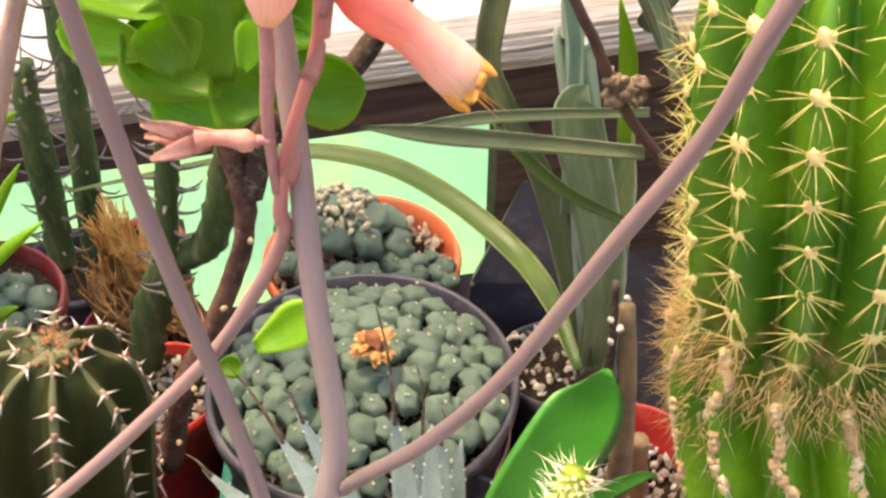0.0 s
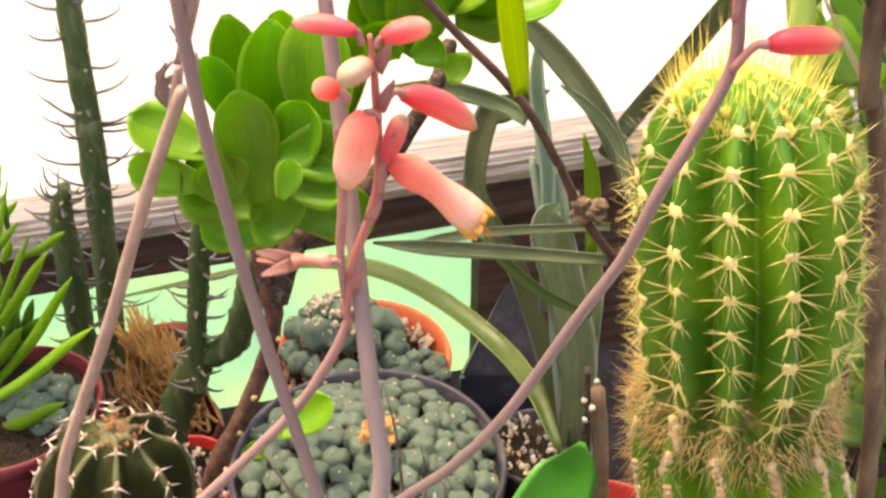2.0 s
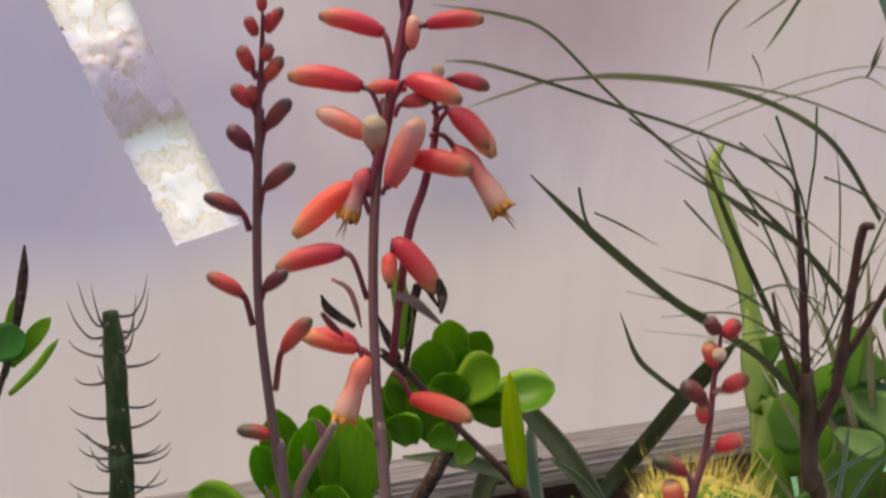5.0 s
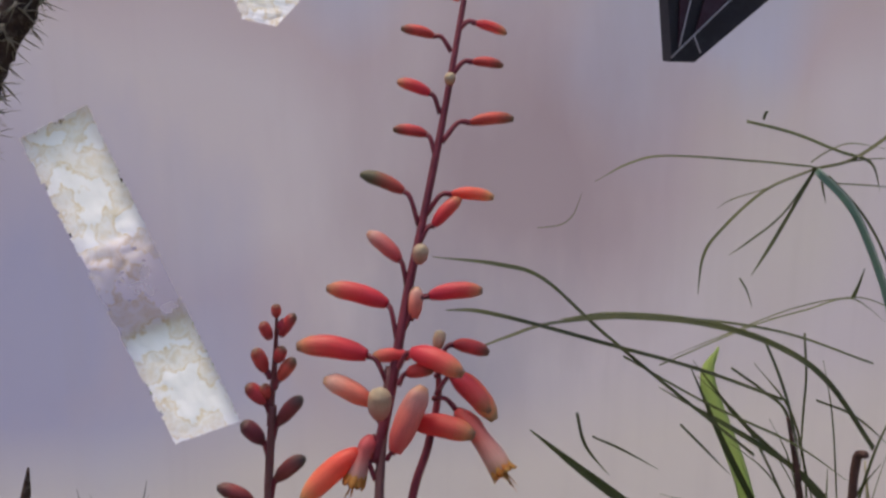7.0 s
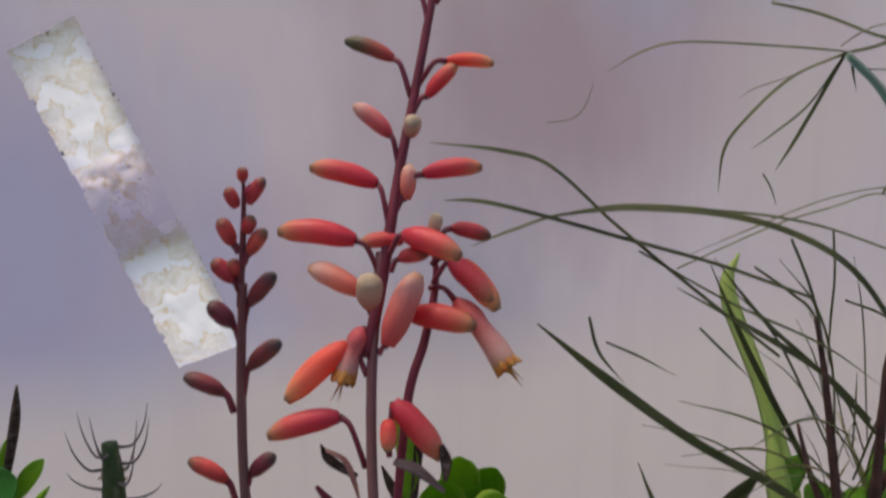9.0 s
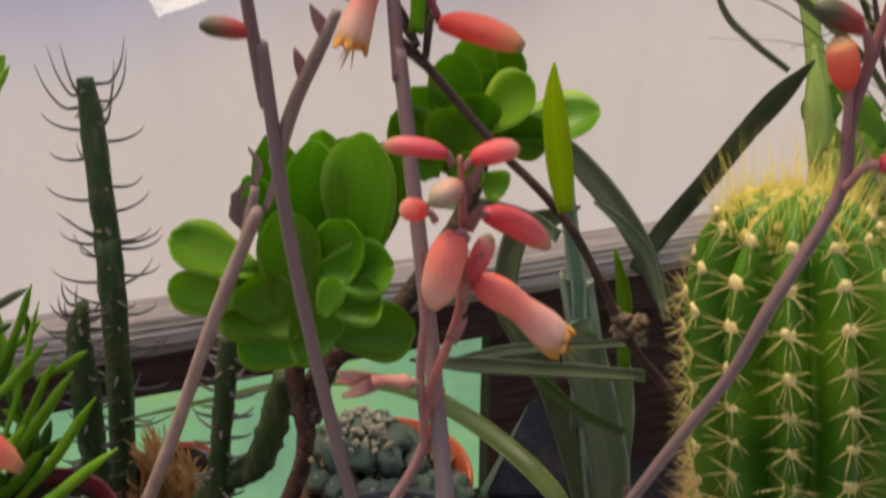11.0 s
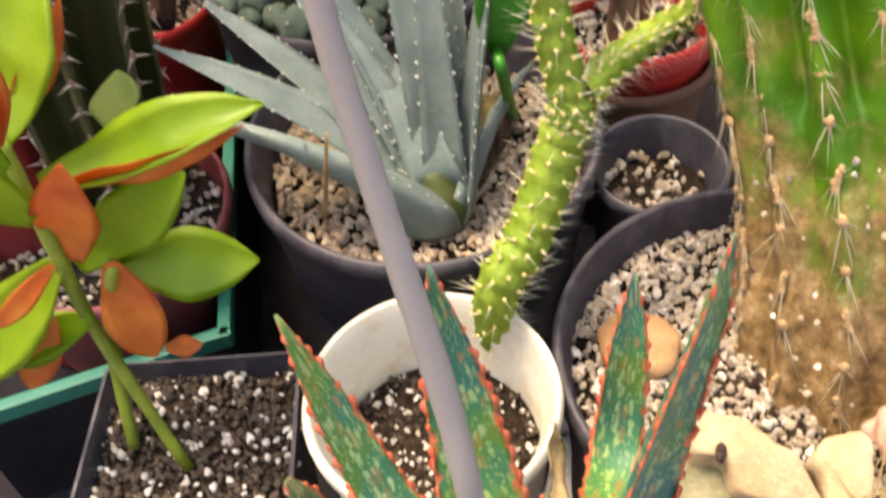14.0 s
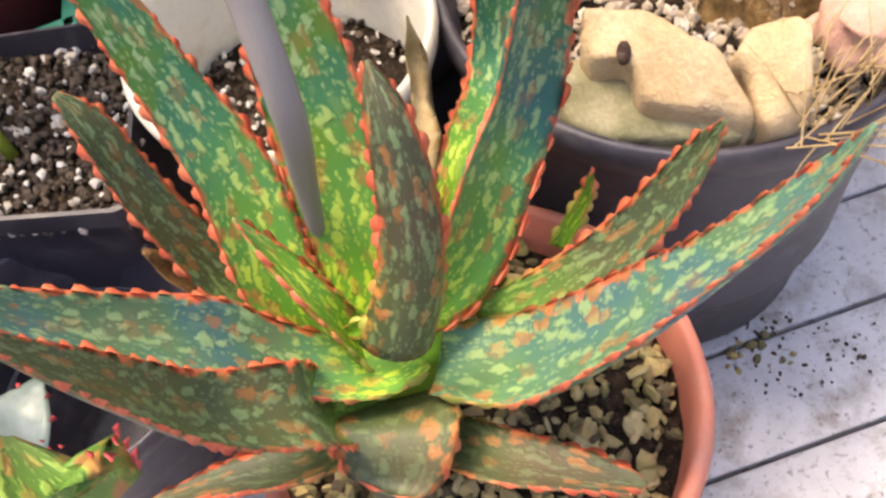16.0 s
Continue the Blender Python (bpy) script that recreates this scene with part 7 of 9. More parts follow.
    leaf_row((-0.0147, 0.3300, 0.5209), (-0.0406, 0.3300, 0.5507, 0.0143), (0.2, -1, 0.4))
    leaf_row((-0.0160, 0.3250, 0.5196), (-0.0045, 0.3250, 0.5553, 0.0154), (0, -1, 0.3))
    leaf_row((0.0056, 0.3200, 0.5209), (0.0181, 0.3200, 0.5125, 0.0085), (0, -1, 0.3), JADELIGHT)
    leaf_row((-0.0206, 0.3200, 0.5183), (-0.0300, 0.3200, 0.5396, 0.0135), (0, -1, 0.1))
    leaf_row((0.0035, 0.3650, 0.5255), (0.0099, 0.3650, 0.5633, 0.0135), (0, -1, 0.4))
    leaf_row((-0.0054, 0.3400, 0.5292), (0.0044, 0.3400, 0.5583, 0.0130), (0, -1, 0.5))
    leaf_row((-0.0107, 0.3200, 0.5204), (0.0055, 0.3200, 0.5282, 0.0097), (0, -1, 0.2))
    # low single leaves
    leaf((-0.1030, 0.3150, 0.2570), (-0.0660, 0.3250, 0.2790), 0.0125, (-0.5, -0.7, 0.6), JADELIGHT)
    leaf((-0.1220, 0.3000, 0.2530), (-0.1070, 0.3000, 0.2580), 0.0065, (0, -1, 0.5))


jade_tree()


# warty branching cactus in the white pot
def warty_cactus():
    ob = thing("branching_cactus", (0.0370, 0.0880, 0.1500), "yellow-green warty branching cactus with pale spines", "cactus")

    def limb(name, pts, radii, seed):
        bm = bmesh.new()
        n = 60
        q = spline([(*p, r) for p, r in zip(pts, radii)], n)
        path = [V(a[:3]) for a in q]
        fr = frames(path, (0.2, -1, 0.1))
        lens = [0.0]
        for a, b in zip(path, path[1:]):
            lens.append(lens[-1] + (b - a).length)
        sides = 24
        rows = []
        for i, (t, s, m) in enumerate(fr):
            row = []
            for k in range(sides):
                w = 2 * math.pi * k / sides
                wart = math.cos(5 * w + lens[i] * 330) * math.cos(lens[i] * 330 - 5 * w)
                row.append(bm.verts.new(path[i] + (m * math.cos(w) + s * math.sin(w)) * q[i][3] * (1 + 0.17 * wart)))
            rows.append(row)
        for i in range(n):
            for k in range(sides):
                bm.faces.new((rows[i][k], rows[i][(k + 1) % sides], rows[i + 1][(k + 1) % sides], rows[i + 1][k]))
        bm.faces.new(rows[-1])
        o = part(name, bm, CHOLLA, ob)
        g = random.Random(seed)
        bm = bmesh.new()
        for i in range(1, n + 1, 3 if seed == 3 else 2):
            t, s, m = fr[i]
            for k in range(5):
                w = 2 * math.pi * (k + (i // 2) * 0.37) / 5
                out = m * math.cos(w) + s * math.sin(w)
                p = path[i] + out * q[i][3] * 1.07
                lump(bm, p, (0.0011, 0.0011, 0.0011), i + k, 0.3, 1, None, 1)
                for z in range(2):
                    d = (out + t * g.uniform(-0.2, 0.7) + V((g.uniform(-0.6, 0.6), g.uniform(-0.6, 0.6), g.uniform(-0.3, 0.3)))).normalized()
                    cone(bm, p, p + d * g.uniform(0.006, 0.015), 0.00022, 3)
        part("spine_cover", bm, [CHOLLASPINE, WOOL], o, "short glassy spines", kind="stuff")

    limb("stem", [(0.0365, 0.0845, 0.1500), (0.0393, 0.0780, 0.2059), (0.0535, 0.0900, 0.2297), (0.0679, 0.1100, 0.2676), (0.0721, 0.1140, 0.2848)], [0.0080, 0.0094, 0.0099, 0.0098, 0.0088], 1)
    limb("branch", [(0.0706, 0.1120, 0.2799), (0.0628, 0.1240, 0.3148), (0.0595, 0.1380, 0.3449), (0.0649, 0.1480, 0.3622), (0.0673, 0.1520, 0.3726)], [0.0078, 0.0073, 0.0070, 0.0062, 0.0045], 2)
    limb("branch", [(0.0733, 0.1140, 0.2848), (0.0891, 0.1350, 0.2834), (0.1082, 0.1550, 0.2825), (0.1276, 0.1720, 0.2801)], [0.0076, 0.0069, 0.0064, 0.0052], 3)


warty_cactus()


# lime and red leaved plant in the square pot
def flushed_plant():
    ob = thing("flushed_succulent", (-0.1055, 0.0166, 0.1380), "lime-green fleshy leaves with red-flushed backs", "succulent")
    for pts in ([(-0.1042, 0.0293, 0.1380), (-0.1327, 0.0580, 0.2053), (-0.1331, 0.0600, 0.2531), (-0.1348, 0.0640, 0.2863), (-0.1381, 0.0700, 0.3094)],
                [(-0.1323, 0.0400, 0.1380), (-0.1338, 0.0620, 0.1810), (-0.1169, 0.0600, 0.2388), (-0.1134, 0.0620, 0.2481)]):
        bm = bmesh.new()
        tube(bm, pts, [0.0028, 0.0032, 0.0033, 0.0032, 0.0028][:len(pts)], 8, 24, 0.15)
        part("stem", bm, LIMESTEM, ob, "yellow-green stem")

    def leaf(a, b, half, hint=(0, -0.4, 1), m=LIME, cup=0.3):
        bm = bmesh.new()
        a, b = V(a), V(b)
        d = b - a
        pts = [tuple(a), tuple(a + d * 0.25), tuple(a + d * 0.52 + V(hint) * d.length * 0.07), tuple(a + d * 0.80 + V(hint) * d.length * 0.06), tuple(b)]
        blade(bm, pts, [half * 0.34, half * 0.88, half * 1.22, half * 0.82, half * 0.06], 0.0018, hint, 18, cup, 6, 0.03)
        part("leaf", bm, m, ob)

    for a, b, hint, m, cup in (
            ((-0.1399, 0.0720, 0.3072), (-0.1220, 0.1180, 0.3556, 0.0141), (-0.3, -1, 0.3), LIME, 0.25),
            ((-0.1408, 0.0760, 0.3028), (-0.1193, 0.1180, 0.3369, 0.0057), (0.6, -0.8, 0), LEAFRED, 0.2),
            ((-0.1339, 0.0600, 0.3167), (-0.1235, 0.0640, 0.3673, 0.0068), (0.2, -1, 0.2), LEAFRED, 0.3),
            ((-0.1331, 0.0570, 0.3188), (-0.1384, 0.0560, 0.3563, 0.0081), (0.1, -1, 0.3), LEAFRED, 0.2),
            ((-0.1309, 0.0560, 0.3092), (-0.1444, 0.0480, 0.3366, 0.0063), (0.2, -0.6, 1), LIME, 0.3),
            ((-0.1311, 0.0550, 0.2820), (-0.1463, 0.0440, 0.3238, 0.0072), (0.1, -0.6, 0.9), LIME, 0.3),
            ((-0.1320, 0.0690, 0.2886), (-0.0427, 0.0850, 0.3115, 0.0095), (0.1, -0.5, 1), LIME, 0.45),
            ((-0.1300, 0.0640, 0.2860), (-0.0500, 0.0800, 0.3060, 0.0052), (-0.1, -0.9, -0.2), LEAFRED, 0.2),
            ((-0.1316, 0.0660, 0.2409), (-0.0807, 0.0840, 0.2771, 0.0106), (0.2, -0.8, 0.6), LIME, 0.2),
            ((-0.1285, 0.0610, 0.2502), (-0.1138, 0.0600, 0.3077, 0.0097), (0.1, -1, 0.2), LEAFRED, 0.2),
            ((-0.1144, 0.0670, 0.2396), (-0.0605, 0.0800, 0.2271, 0.0119), (0.0, -0.7, 0.8), LIME, 0.3),
            ((-0.1128, 0.0590, 0.2514), (-0.1086, 0.0520, 0.1957, 0.0093), (0.3, -1, 0.1), LEAFRED, 0.25),
            ((-0.1045, 0.0560, 0.1968), (-0.0885, 0.0580, 0.1967, 0.0038), (0, -0.6, 0.8), LEAFRED, 0.3),
            ((-0.1351, 0.0580, 0.2527), (-0.1901, 0.0420, 0.1916, 0.0121), (0, -0.7, 0.7), LIME, 0.35),
            ((-0.1337, 0.0550, 0.2560), (-0.1636, 0.0430, 0.2307, 0.0038), (0.1, -1, 0.3), LEAFRED, 0.2),
            ((-0.1313, 0.0560, 0.2191), (-0.1769, 0.0460, 0.2043, 0.0085), (0, -0.7, 0.8), LIME, 0.3),
            ((-0.1442, 0.0520, 0.2258), (-0.1639, 0.0410, 0.1880, 0.0063), (0.3, -1, 0.1), LEAFRED, 0.25),
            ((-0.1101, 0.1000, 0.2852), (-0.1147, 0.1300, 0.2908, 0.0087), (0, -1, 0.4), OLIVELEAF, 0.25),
    ):
        leaf(a, b[:3], b[3] * 1.1, hint, m, cup)


flushed_plant()


# bright finger-leaved succulent at the side
def finger_plant():
    ob = thing("finger_succulent", (-0.2955, 0.3600, 0.2254), "bright green succulent with finger-like upright leaves", "succulent")
    g = random.Random(8)

    def finger(a, b, r, m=FINGER):
        bm = bmesh.new()
        a, b = V(a), V(b)
        mid = a.lerp(b, 0.5) + V((0, 0, -0.04 * (b - a).length))
        tube(bm, [tuple(a), tuple(mid), tuple(a.lerp(b, 0.82) + V((0, 0, -0.01 * (b - a).length))), tuple(b)], [r * 0.7, r, r * 0.85, r * 0.15], 8, 14)
        part("leaf", bm, m, ob)

    finger((-0.3000, 0.3400, 0.3050), (-0.2450, 0.3300, 0.4330), 0.0019)
    finger((-0.3170, 0.3520, 0.2760), (-0.2460, 0.3420, 0.3890), 0.0025)
    finger((-0.3150, 0.3640, 0.2790), (-0.2450, 0.3540, 0.3670), 0.0038)
    finger((-0.3230, 0.3760, 0.2290), (-0.2390, 0.3660, 0.3390), 0.0038)
    finger((-0.3380, 0.3400, 0.2300), (-0.2150, 0.3300, 0.3280), 0.0042)
    finger((-0.3310, 0.3520, 0.2050), (-0.2530, 0.3420, 0.2510), 0.0050)
    finger((-0.3570, 0.3640, 0.1780), (-0.2540, 0.3540, 0.2160), 0.0038)
    finger((-0.3340, 0.3760, 0.2340), (-0.2820, 0.3660, 0.2950), 0.0046)
    finger((-0.3090, 0.3400, 0.3420), (-0.2450, 0.3300, 0.4050), 0.0031)
    finger((-0.3350, 0.3520, 0.2620), (-0.2770, 0.3420, 0.3330), 0.0046)
    finger((-0.2960, 0.3640, 0.3620), (-0.2590, 0.3540, 0.4300), 0.0023)
    finger((-0.3730, 0.3760, 0.1270), (-0.2910, 0.3660, 0.2370), 0.0042)
    finger((-0.2900, 0.3700, 0.5160), (-0.2490, 0.3600, 0.5620), 0.0028)
    finger((-0.3170, 0.3700, 0.3940), (-0.2650, 0.3600, 0.4230), 0.0028, STRAP)
    finger((-0.3120, 0.3700, 0.3400), (-0.2650, 0.3600, 0.4150), 0.0024)
    finger((-0.3320, 0.3700, 0.3400), (-0.2870, 0.3600, 0.4120), 0.0032)
    # crowded inner leaves, two in three in the shade-coloured copy
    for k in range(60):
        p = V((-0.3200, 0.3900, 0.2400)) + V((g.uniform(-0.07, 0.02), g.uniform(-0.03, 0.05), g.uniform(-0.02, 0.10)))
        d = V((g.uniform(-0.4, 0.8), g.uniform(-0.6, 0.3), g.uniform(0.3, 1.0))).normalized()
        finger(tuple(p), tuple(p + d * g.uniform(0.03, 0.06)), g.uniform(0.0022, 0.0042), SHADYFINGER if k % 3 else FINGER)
    # upright dark pod-tipped shoot
    bm = bmesh.new()
    tube(bm, [(-0.3359, 0.4200, 0.4584), (-0.3128, 0.4200, 0.5181), (-0.3039, 0.4200, 0.5444), (-0.2952, 0.4200, 0.5783), (-0.2912, 0.4200, 0.6021)], [0.002, 0.0024, 0.003, 0.0036, 0.0008], 7, 20)
    part("flower_shoot", bm, BARK, ob, "dark dried shoot")
    leafpairs = (((-0.3120, 0.4200, 0.5093), (-0.2840, 0.4300, 0.5442), 0.0065, JADELIGHT), ((-0.3258, 0.4100, 0.5224), (-0.2946, 0.4100, 0.5407), 0.0140, PADDLE), ((-0.3174, 0.4200, 0.5002), (-0.3049, 0.4300, 0.5615), 0.0050, JADELIGHT))
    for a, b, r, m in leafpairs:
        bm = bmesh.new()
        oval_leaf(bm, a, b, r, (0, -1, 0.4), 0.003)
        part("leaf", bm, m, ob)


finger_plant()


# withered growth in the dark red pot
dead = thing("withered_plant", (-0.2457, 0.5000, 0.1653), "withered orange-brown fibrous plant", "dead plant")
for name, seed, count, material, words in (("fibre_tuft", 12, 420, PAPERY, "golden-orange papery fibres"), ("straw_tuft", 13, 190, DEAD, "matted dark straw")):
    bm = bmesh.new()
    g = random.Random(seed)
    for k in range(count):
        u, v = g.random(), g.random()
        foot = V((-0.2640, 0.4950, 0.0900)).lerp(V((-0.2140, 0.4950, 0.1150)), u) + V((0, g.uniform(-0.03, 0.03), 0))
        if seed == 12:
            tip = V((-0.2630, 0.4900, 0.2140)).lerp(V((-0.2140, 0.4900, 0.1500)), v) + V((g.uniform(-0.008, 0.008), g.uniform(-0.03, 0.02), g.uniform(-0.012, 0.008)))
            mid = V((-0.2600, 0.4800, 0.1560)).lerp(V((-0.2220, 0.4800, 0.1400)), u) + V((g.uniform(-0.008, 0.008), g.uniform(-0.02, 0.02), 0))
        else:
            tip = V((-0.2700, 0.4600, 0.1750)).lerp(V((-0.2020, 0.4600, 0.1300)), v) + V((g.uniform(-0.01, 0.01), g.uniform(-0.02, 0.02), g.uniform(-0.02, 0.01)))
            mid = foot.lerp(tip, 0.5) + V((g.uniform(-0.02, 0.02), g.uniform(-0.03, 0.0), g.uniform(-0.01, 0.01)))
        tube(bm, [tuple(foot), tuple(mid), tuple(tip)], [0.0016, 0.0014, 0.0004], 4, 7)
    part(name, bm, material, dead, words, kind="stuff")


# strap-leaved plant behind the clump
def strap(ob, pts, w, hint=(0, -1, 0.3), m=None, thick=0.0022, hollow=0.3):
    ws = [w * 0.8] + [w] * (len(pts) - 2) + [0.0008]
    bm = bmesh.new()
    blade(bm, pts, ws, thick, hint, 6 * (len(pts) - 1), hollow, 6)
    return part("leaf", bm, m or STRAP, ob)


def strap_plant():
    ob = thing("strap_leaved_plant", (0.0829, 0.3600, 0.2110), "grey-green strap-leaved plant with long arching leaves", "succulent")
    bm = bmesh.new()
    blade(bm, [(0.0810, 0.3300, 0.2410), (0.0650, 0.3700, 0.2550), (0.0420, 0.4200, 0.2500), (0.0010, 0.4550, 0.2610), (-0.0400, 0.4700, 0.2750), (-0.0810, 0.4750, 0.2810), (-0.1210, 0.4750, 0.2790), (-0.1620, 0.4700, 0.2730), (-0.2050, 0.4600, 0.2660), (-0.2610, 0.4500, 0.2550)], [0.0030, 0.0066, 0.0086, 0.0090, 0.0086, 0.0075, 0.0055, 0.0034, 0.0025, 0.0010], 0.003, (0.1, -0.4, 1), 54, 0.4, 6)
    part("leaf", bm, ARCHLEAF, ob, "long arching leaf with a dry thin tip")
    strap(ob, [(0.0880, 0.3600, 0.2114), (0.0746, 0.3700, 0.2715), (0.0538, 0.3800, 0.3368), (0.0330, 0.3900, 0.3736), (0.0211, 0.4000, 0.3951), (0.0218, 0.4000, 0.4220), (0.0277, 0.4000, 0.4484), (0.0373, 0.3950, 0.4556), (0.0635, 0.3900, 0.4706)], 0.0085, (-0.6, -1, 0.2))
    strap(ob, [(0.0937, 0.3600, 0.2069), (0.0841, 0.3700, 0.2939), (0.0748, 0.3800, 0.3645), (0.0645, 0.3900, 0.4166), (0.0635, 0.3950, 0.4228), (0.0540, 0.4000, 0.4741)], 0.0105, (0.2, -1, 0.2), STRAPLIGHT)
    strap(ob, [(0.0984, 0.3700, 0.1967), (0.0949, 0.3800, 0.2863), (0.0957, 0.3900, 0.3282), (0.1019, 0.4000, 0.3601)], 0.0120, (-0.3, -1, 0.2))
    strap(ob, [(0.0924, 0.3600, 0.2017), (0.0924, 0.3550, 0.2863), (0.0810, 0.3600, 0.3420), (0.0681, 0.3700, 0.3886), (0.0731, 0.3800, 0.3996)], 0.0130, (0.3, -1, 0.2))
    strap(ob, [(0.0963, 0.3500, 0.3356), (0.0647, 0.3450, 0.3561), (0.0402, 0.3450, 0.3794), (0.0252, 0.3500, 0.3939)], 0.0034, (0.1, -1, 0.4), ARCHLEAF)
    strap(ob, [(0.0962, 0.3000, 0.4139), (0.0402, 0.2950, 0.4200), (-0.0004, 0.2900, 0.4250), (-0.0308, 0.2900, 0.4270)], 0.0042, (0, -1, 0.5))
    strap(ob, [(0.0968, 0.3100, 0.4292), (0.0397, 0.3000, 0.4307), (0.0109, 0.2950, 0.4292), (-0.0178, 0.2900, 0.4242)], 0.0028, (0, -1, 0.5))
    strap(ob, [(0.1164, 0.3600, 0.4190), (0.0911, 0.3700, 0.4675), (0.0593, 0.3800, 0.5042), (0.0287, 0.3900, 0.5292)], 0.0070, (0.4, -1, 0.2))
    strap(ob, [(0.1140, 0.3500, 0.4171), (0.1015, 0.3600, 0.4541), (0.0832, 0.3600, 0.4762), (0.0677, 0.3600, 0.4886)], 0.0032, (0.4, -1, 0.2))
    strap(ob, [(0.0949, 0.3700, 0.3690), (0.0917, 0.3750, 0.4171), (0.0845, 0.3800, 0.4483)], 0.0050, (0.2, -1, 0.2), JADELIGHT)
    strap(ob, [(0.0682, 0.3700, 0.3217), (0.0656, 0.3800, 0.4131), (0.0560, 0.3900, 0.4714), (0.0562, 0.4000, 0.5079)], 0.0048, (0.2, -1, 0.2), STRAPLIGHT)
    strap(ob, [(0.0514, 0.3800, 0.4552), (0.0338, 0.3800, 0.4663), (0.0001, 0.3700, 0.4799), (-0.0301, 0.3700, 0.4798)], 0.0050, (0, -0.8, 0.7))
    for pts in ([(0.0910, 0.2850, 0.2780), (0.0920, 0.2850, 0.3110), (0.0890, 0.2850, 0.3490)],):
        bm = bmesh.new()
        tube(bm, pts, [0.0026, 0.0023, 0.0019], 7, 14, 0.4)
        part("old_stem", bm, BARK, ob, "knobbly grey dead stem")
    bm = bmesh.new()
    g = random.Random(6)
    for k in range(7):
        p = V((0.0900, 0.2720, 0.3390)) + V((g.uniform(-0.006, 0.006), g.uniform(-0.006, 0.006), g.uniform(-0.05, 0.03)))
        lump(bm, p, (0.0014, 0.0014, 0.0018), k, 0.7, 2)
    part("dry_flower_head", bm, PALEKNOB, ob, kind="stuff")


strap_plant()

# broad smooth leaf beside the blue aloe
pad = thing("paddle_leaf_plant", (0.0509, 0.2598, 0.1650), "single broad smooth green leaf in the gravel", "succulent")
bm = bmesh.new()
blade(bm, [(0.0392, 0.2000, 0.2357), (0.0463, 0.2050, 0.2677), (0.0683, 0.2250, 0.2970), (0.0807, 0.2400, 0.3108), (0.0867, 0.2500, 0.3255)], [0.0060, 0.0170, 0.0225, 0.0190, 0.0020], 0.003, (0.2, -1, 0.35), 18, 0.12, 8)
part("leaf", bm, PADDLE, pad)
bm = bmesh.new()
blade(bm, [(0.0655, 0.2050, 0.2711), (0.0830, 0.2000, 0.2945), (0.0991, 0.1950, 0.3164), (0.1063, 0.1950, 0.3194)], [0.0035, 0.0050, 0.0030, 0.0008], 0.002, (0.2, -0.8, 0.7), 12, 0.2, 6)
part("leaf", bm, PADDLE, pad)
bm = bmesh.new()
tube(bm, [(0.0392, 0.2000, 0.2357), (0.0420, 0.1900, 0.2314), (0.0457, 0.2460, 0.1470)], [0.003, 0.0032, 0.0035], 7)
part("leaf_stalk", bm, PADDLE, pad)
stump = thing("bare_stems", (0.1150, 0.3100, 0.1300), "bare tan-brown succulent stems in gravel", "succulent")
for pts in ([(0.1080, 0.3000, 0.1480), (0.1080, 0.2950, 0.1960), (0.1060, 0.2900, 0.2430), (0.1020, 0.2880, 0.2920), (0.0970, 0.2900, 0.3290)], [(0.1280, 0.3300, 0.1280), (0.1220, 0.3250, 0.1730), (0.1220, 0.3220, 0.1920)]):
    bm = bmesh.new()
    tube(bm, pts, [0.0082, 0.0074, 0.0056, 0.0046, 0.0042][:len(pts)], 8, 14, 0.15)
    part("stem", bm, PINKSTEM, stump)


# brown twig with one narrow green leaf
twig = thing("twiggy_shrub", (0.1090, 0.3400, 0.3470), "dark red-brown twig with one narrow lime leaf", "shrub")
bm = bmesh.new()
tube(bm, [(0.1500, 0.3400, 0.1550), (0.1450, 0.3050, 0.3000), (0.1250, 0.2880, 0.3850), (0.0840, 0.2800, 0.4460), (0.0630, 0.2750, 0.4890), (0.0430, 0.2700, 0.5250), (0.0100, 0.2650, 0.5630), (-0.0150, 0.2600, 0.5950), (-0.0240, 0.2550, 0.6080), (-0.0320, 0.2500, 0.6170)], [0.0026, 0.0026, 0.0025, 0.0024, 0.0023, 0.0022, 0.0021, 0.0020, 0.0017, 0.001], 8, 44, 0.2)
part("stem", bm, REDBARK, twig)
bm = bmesh.new()
blade(bm, [(0.0440, 0.2580, 0.5320), (0.0400, 0.2580, 0.5560), (0.0360, 0.2580, 0.5840), (0.0350, 0.2580, 0.6030)], [0.0035, 0.0062, 0.0050, 0.0006], 0.001, (0.2, -1, 0.2), 14, 0.3, 6)
part("leaf", bm, LIMEGLOW, twig)
bm = bmesh.new()
blade(bm, [(-0.0230, 0.2500, 0.6170), (-0.0200, 0.2500, 0.6330), (-0.0230, 0.2500, 0.6530), (-0.0270, 0.2500, 0.6650)], [0.0030, 0.0050, 0.0040, 0.0006], 0.001, (0.2, -1, 0.2), 12, 0.3, 6)
part("leaf", bm, JADELIGHT, twig)
for a, b, c in (((-0.0220, 0.2500, 0.6110), (-0.0280, 0.2500, 0.6230), (-0.0330, 0.2500, 0.6350)), ((-0.0180, 0.2500, 0.6020), (-0.0270, 0.2500, 0.6110), (-0.0330, 0.2500, 0.6140)), ((-0.0190, 0.2500, 0.6060), (-0.0130, 0.2500, 0.6530), (-0.0020, 0.2500, 0.6410)), ((-0.0450, 0.2500, 0.6290), (-0.0580, 0.2500, 0.6380), (-0.0620, 0.2500, 0.6460))):
    bm = bmesh.new()
    blade(bm, [a, b, c], [0.0015, 0.0025, 0.0005], 0.0006, (0.2, -1, 0.2), 8, 0.6, 4)
    part("dry_leaf", bm, BARK, twig)
bm = bmesh.new()
g = random.Random(14)
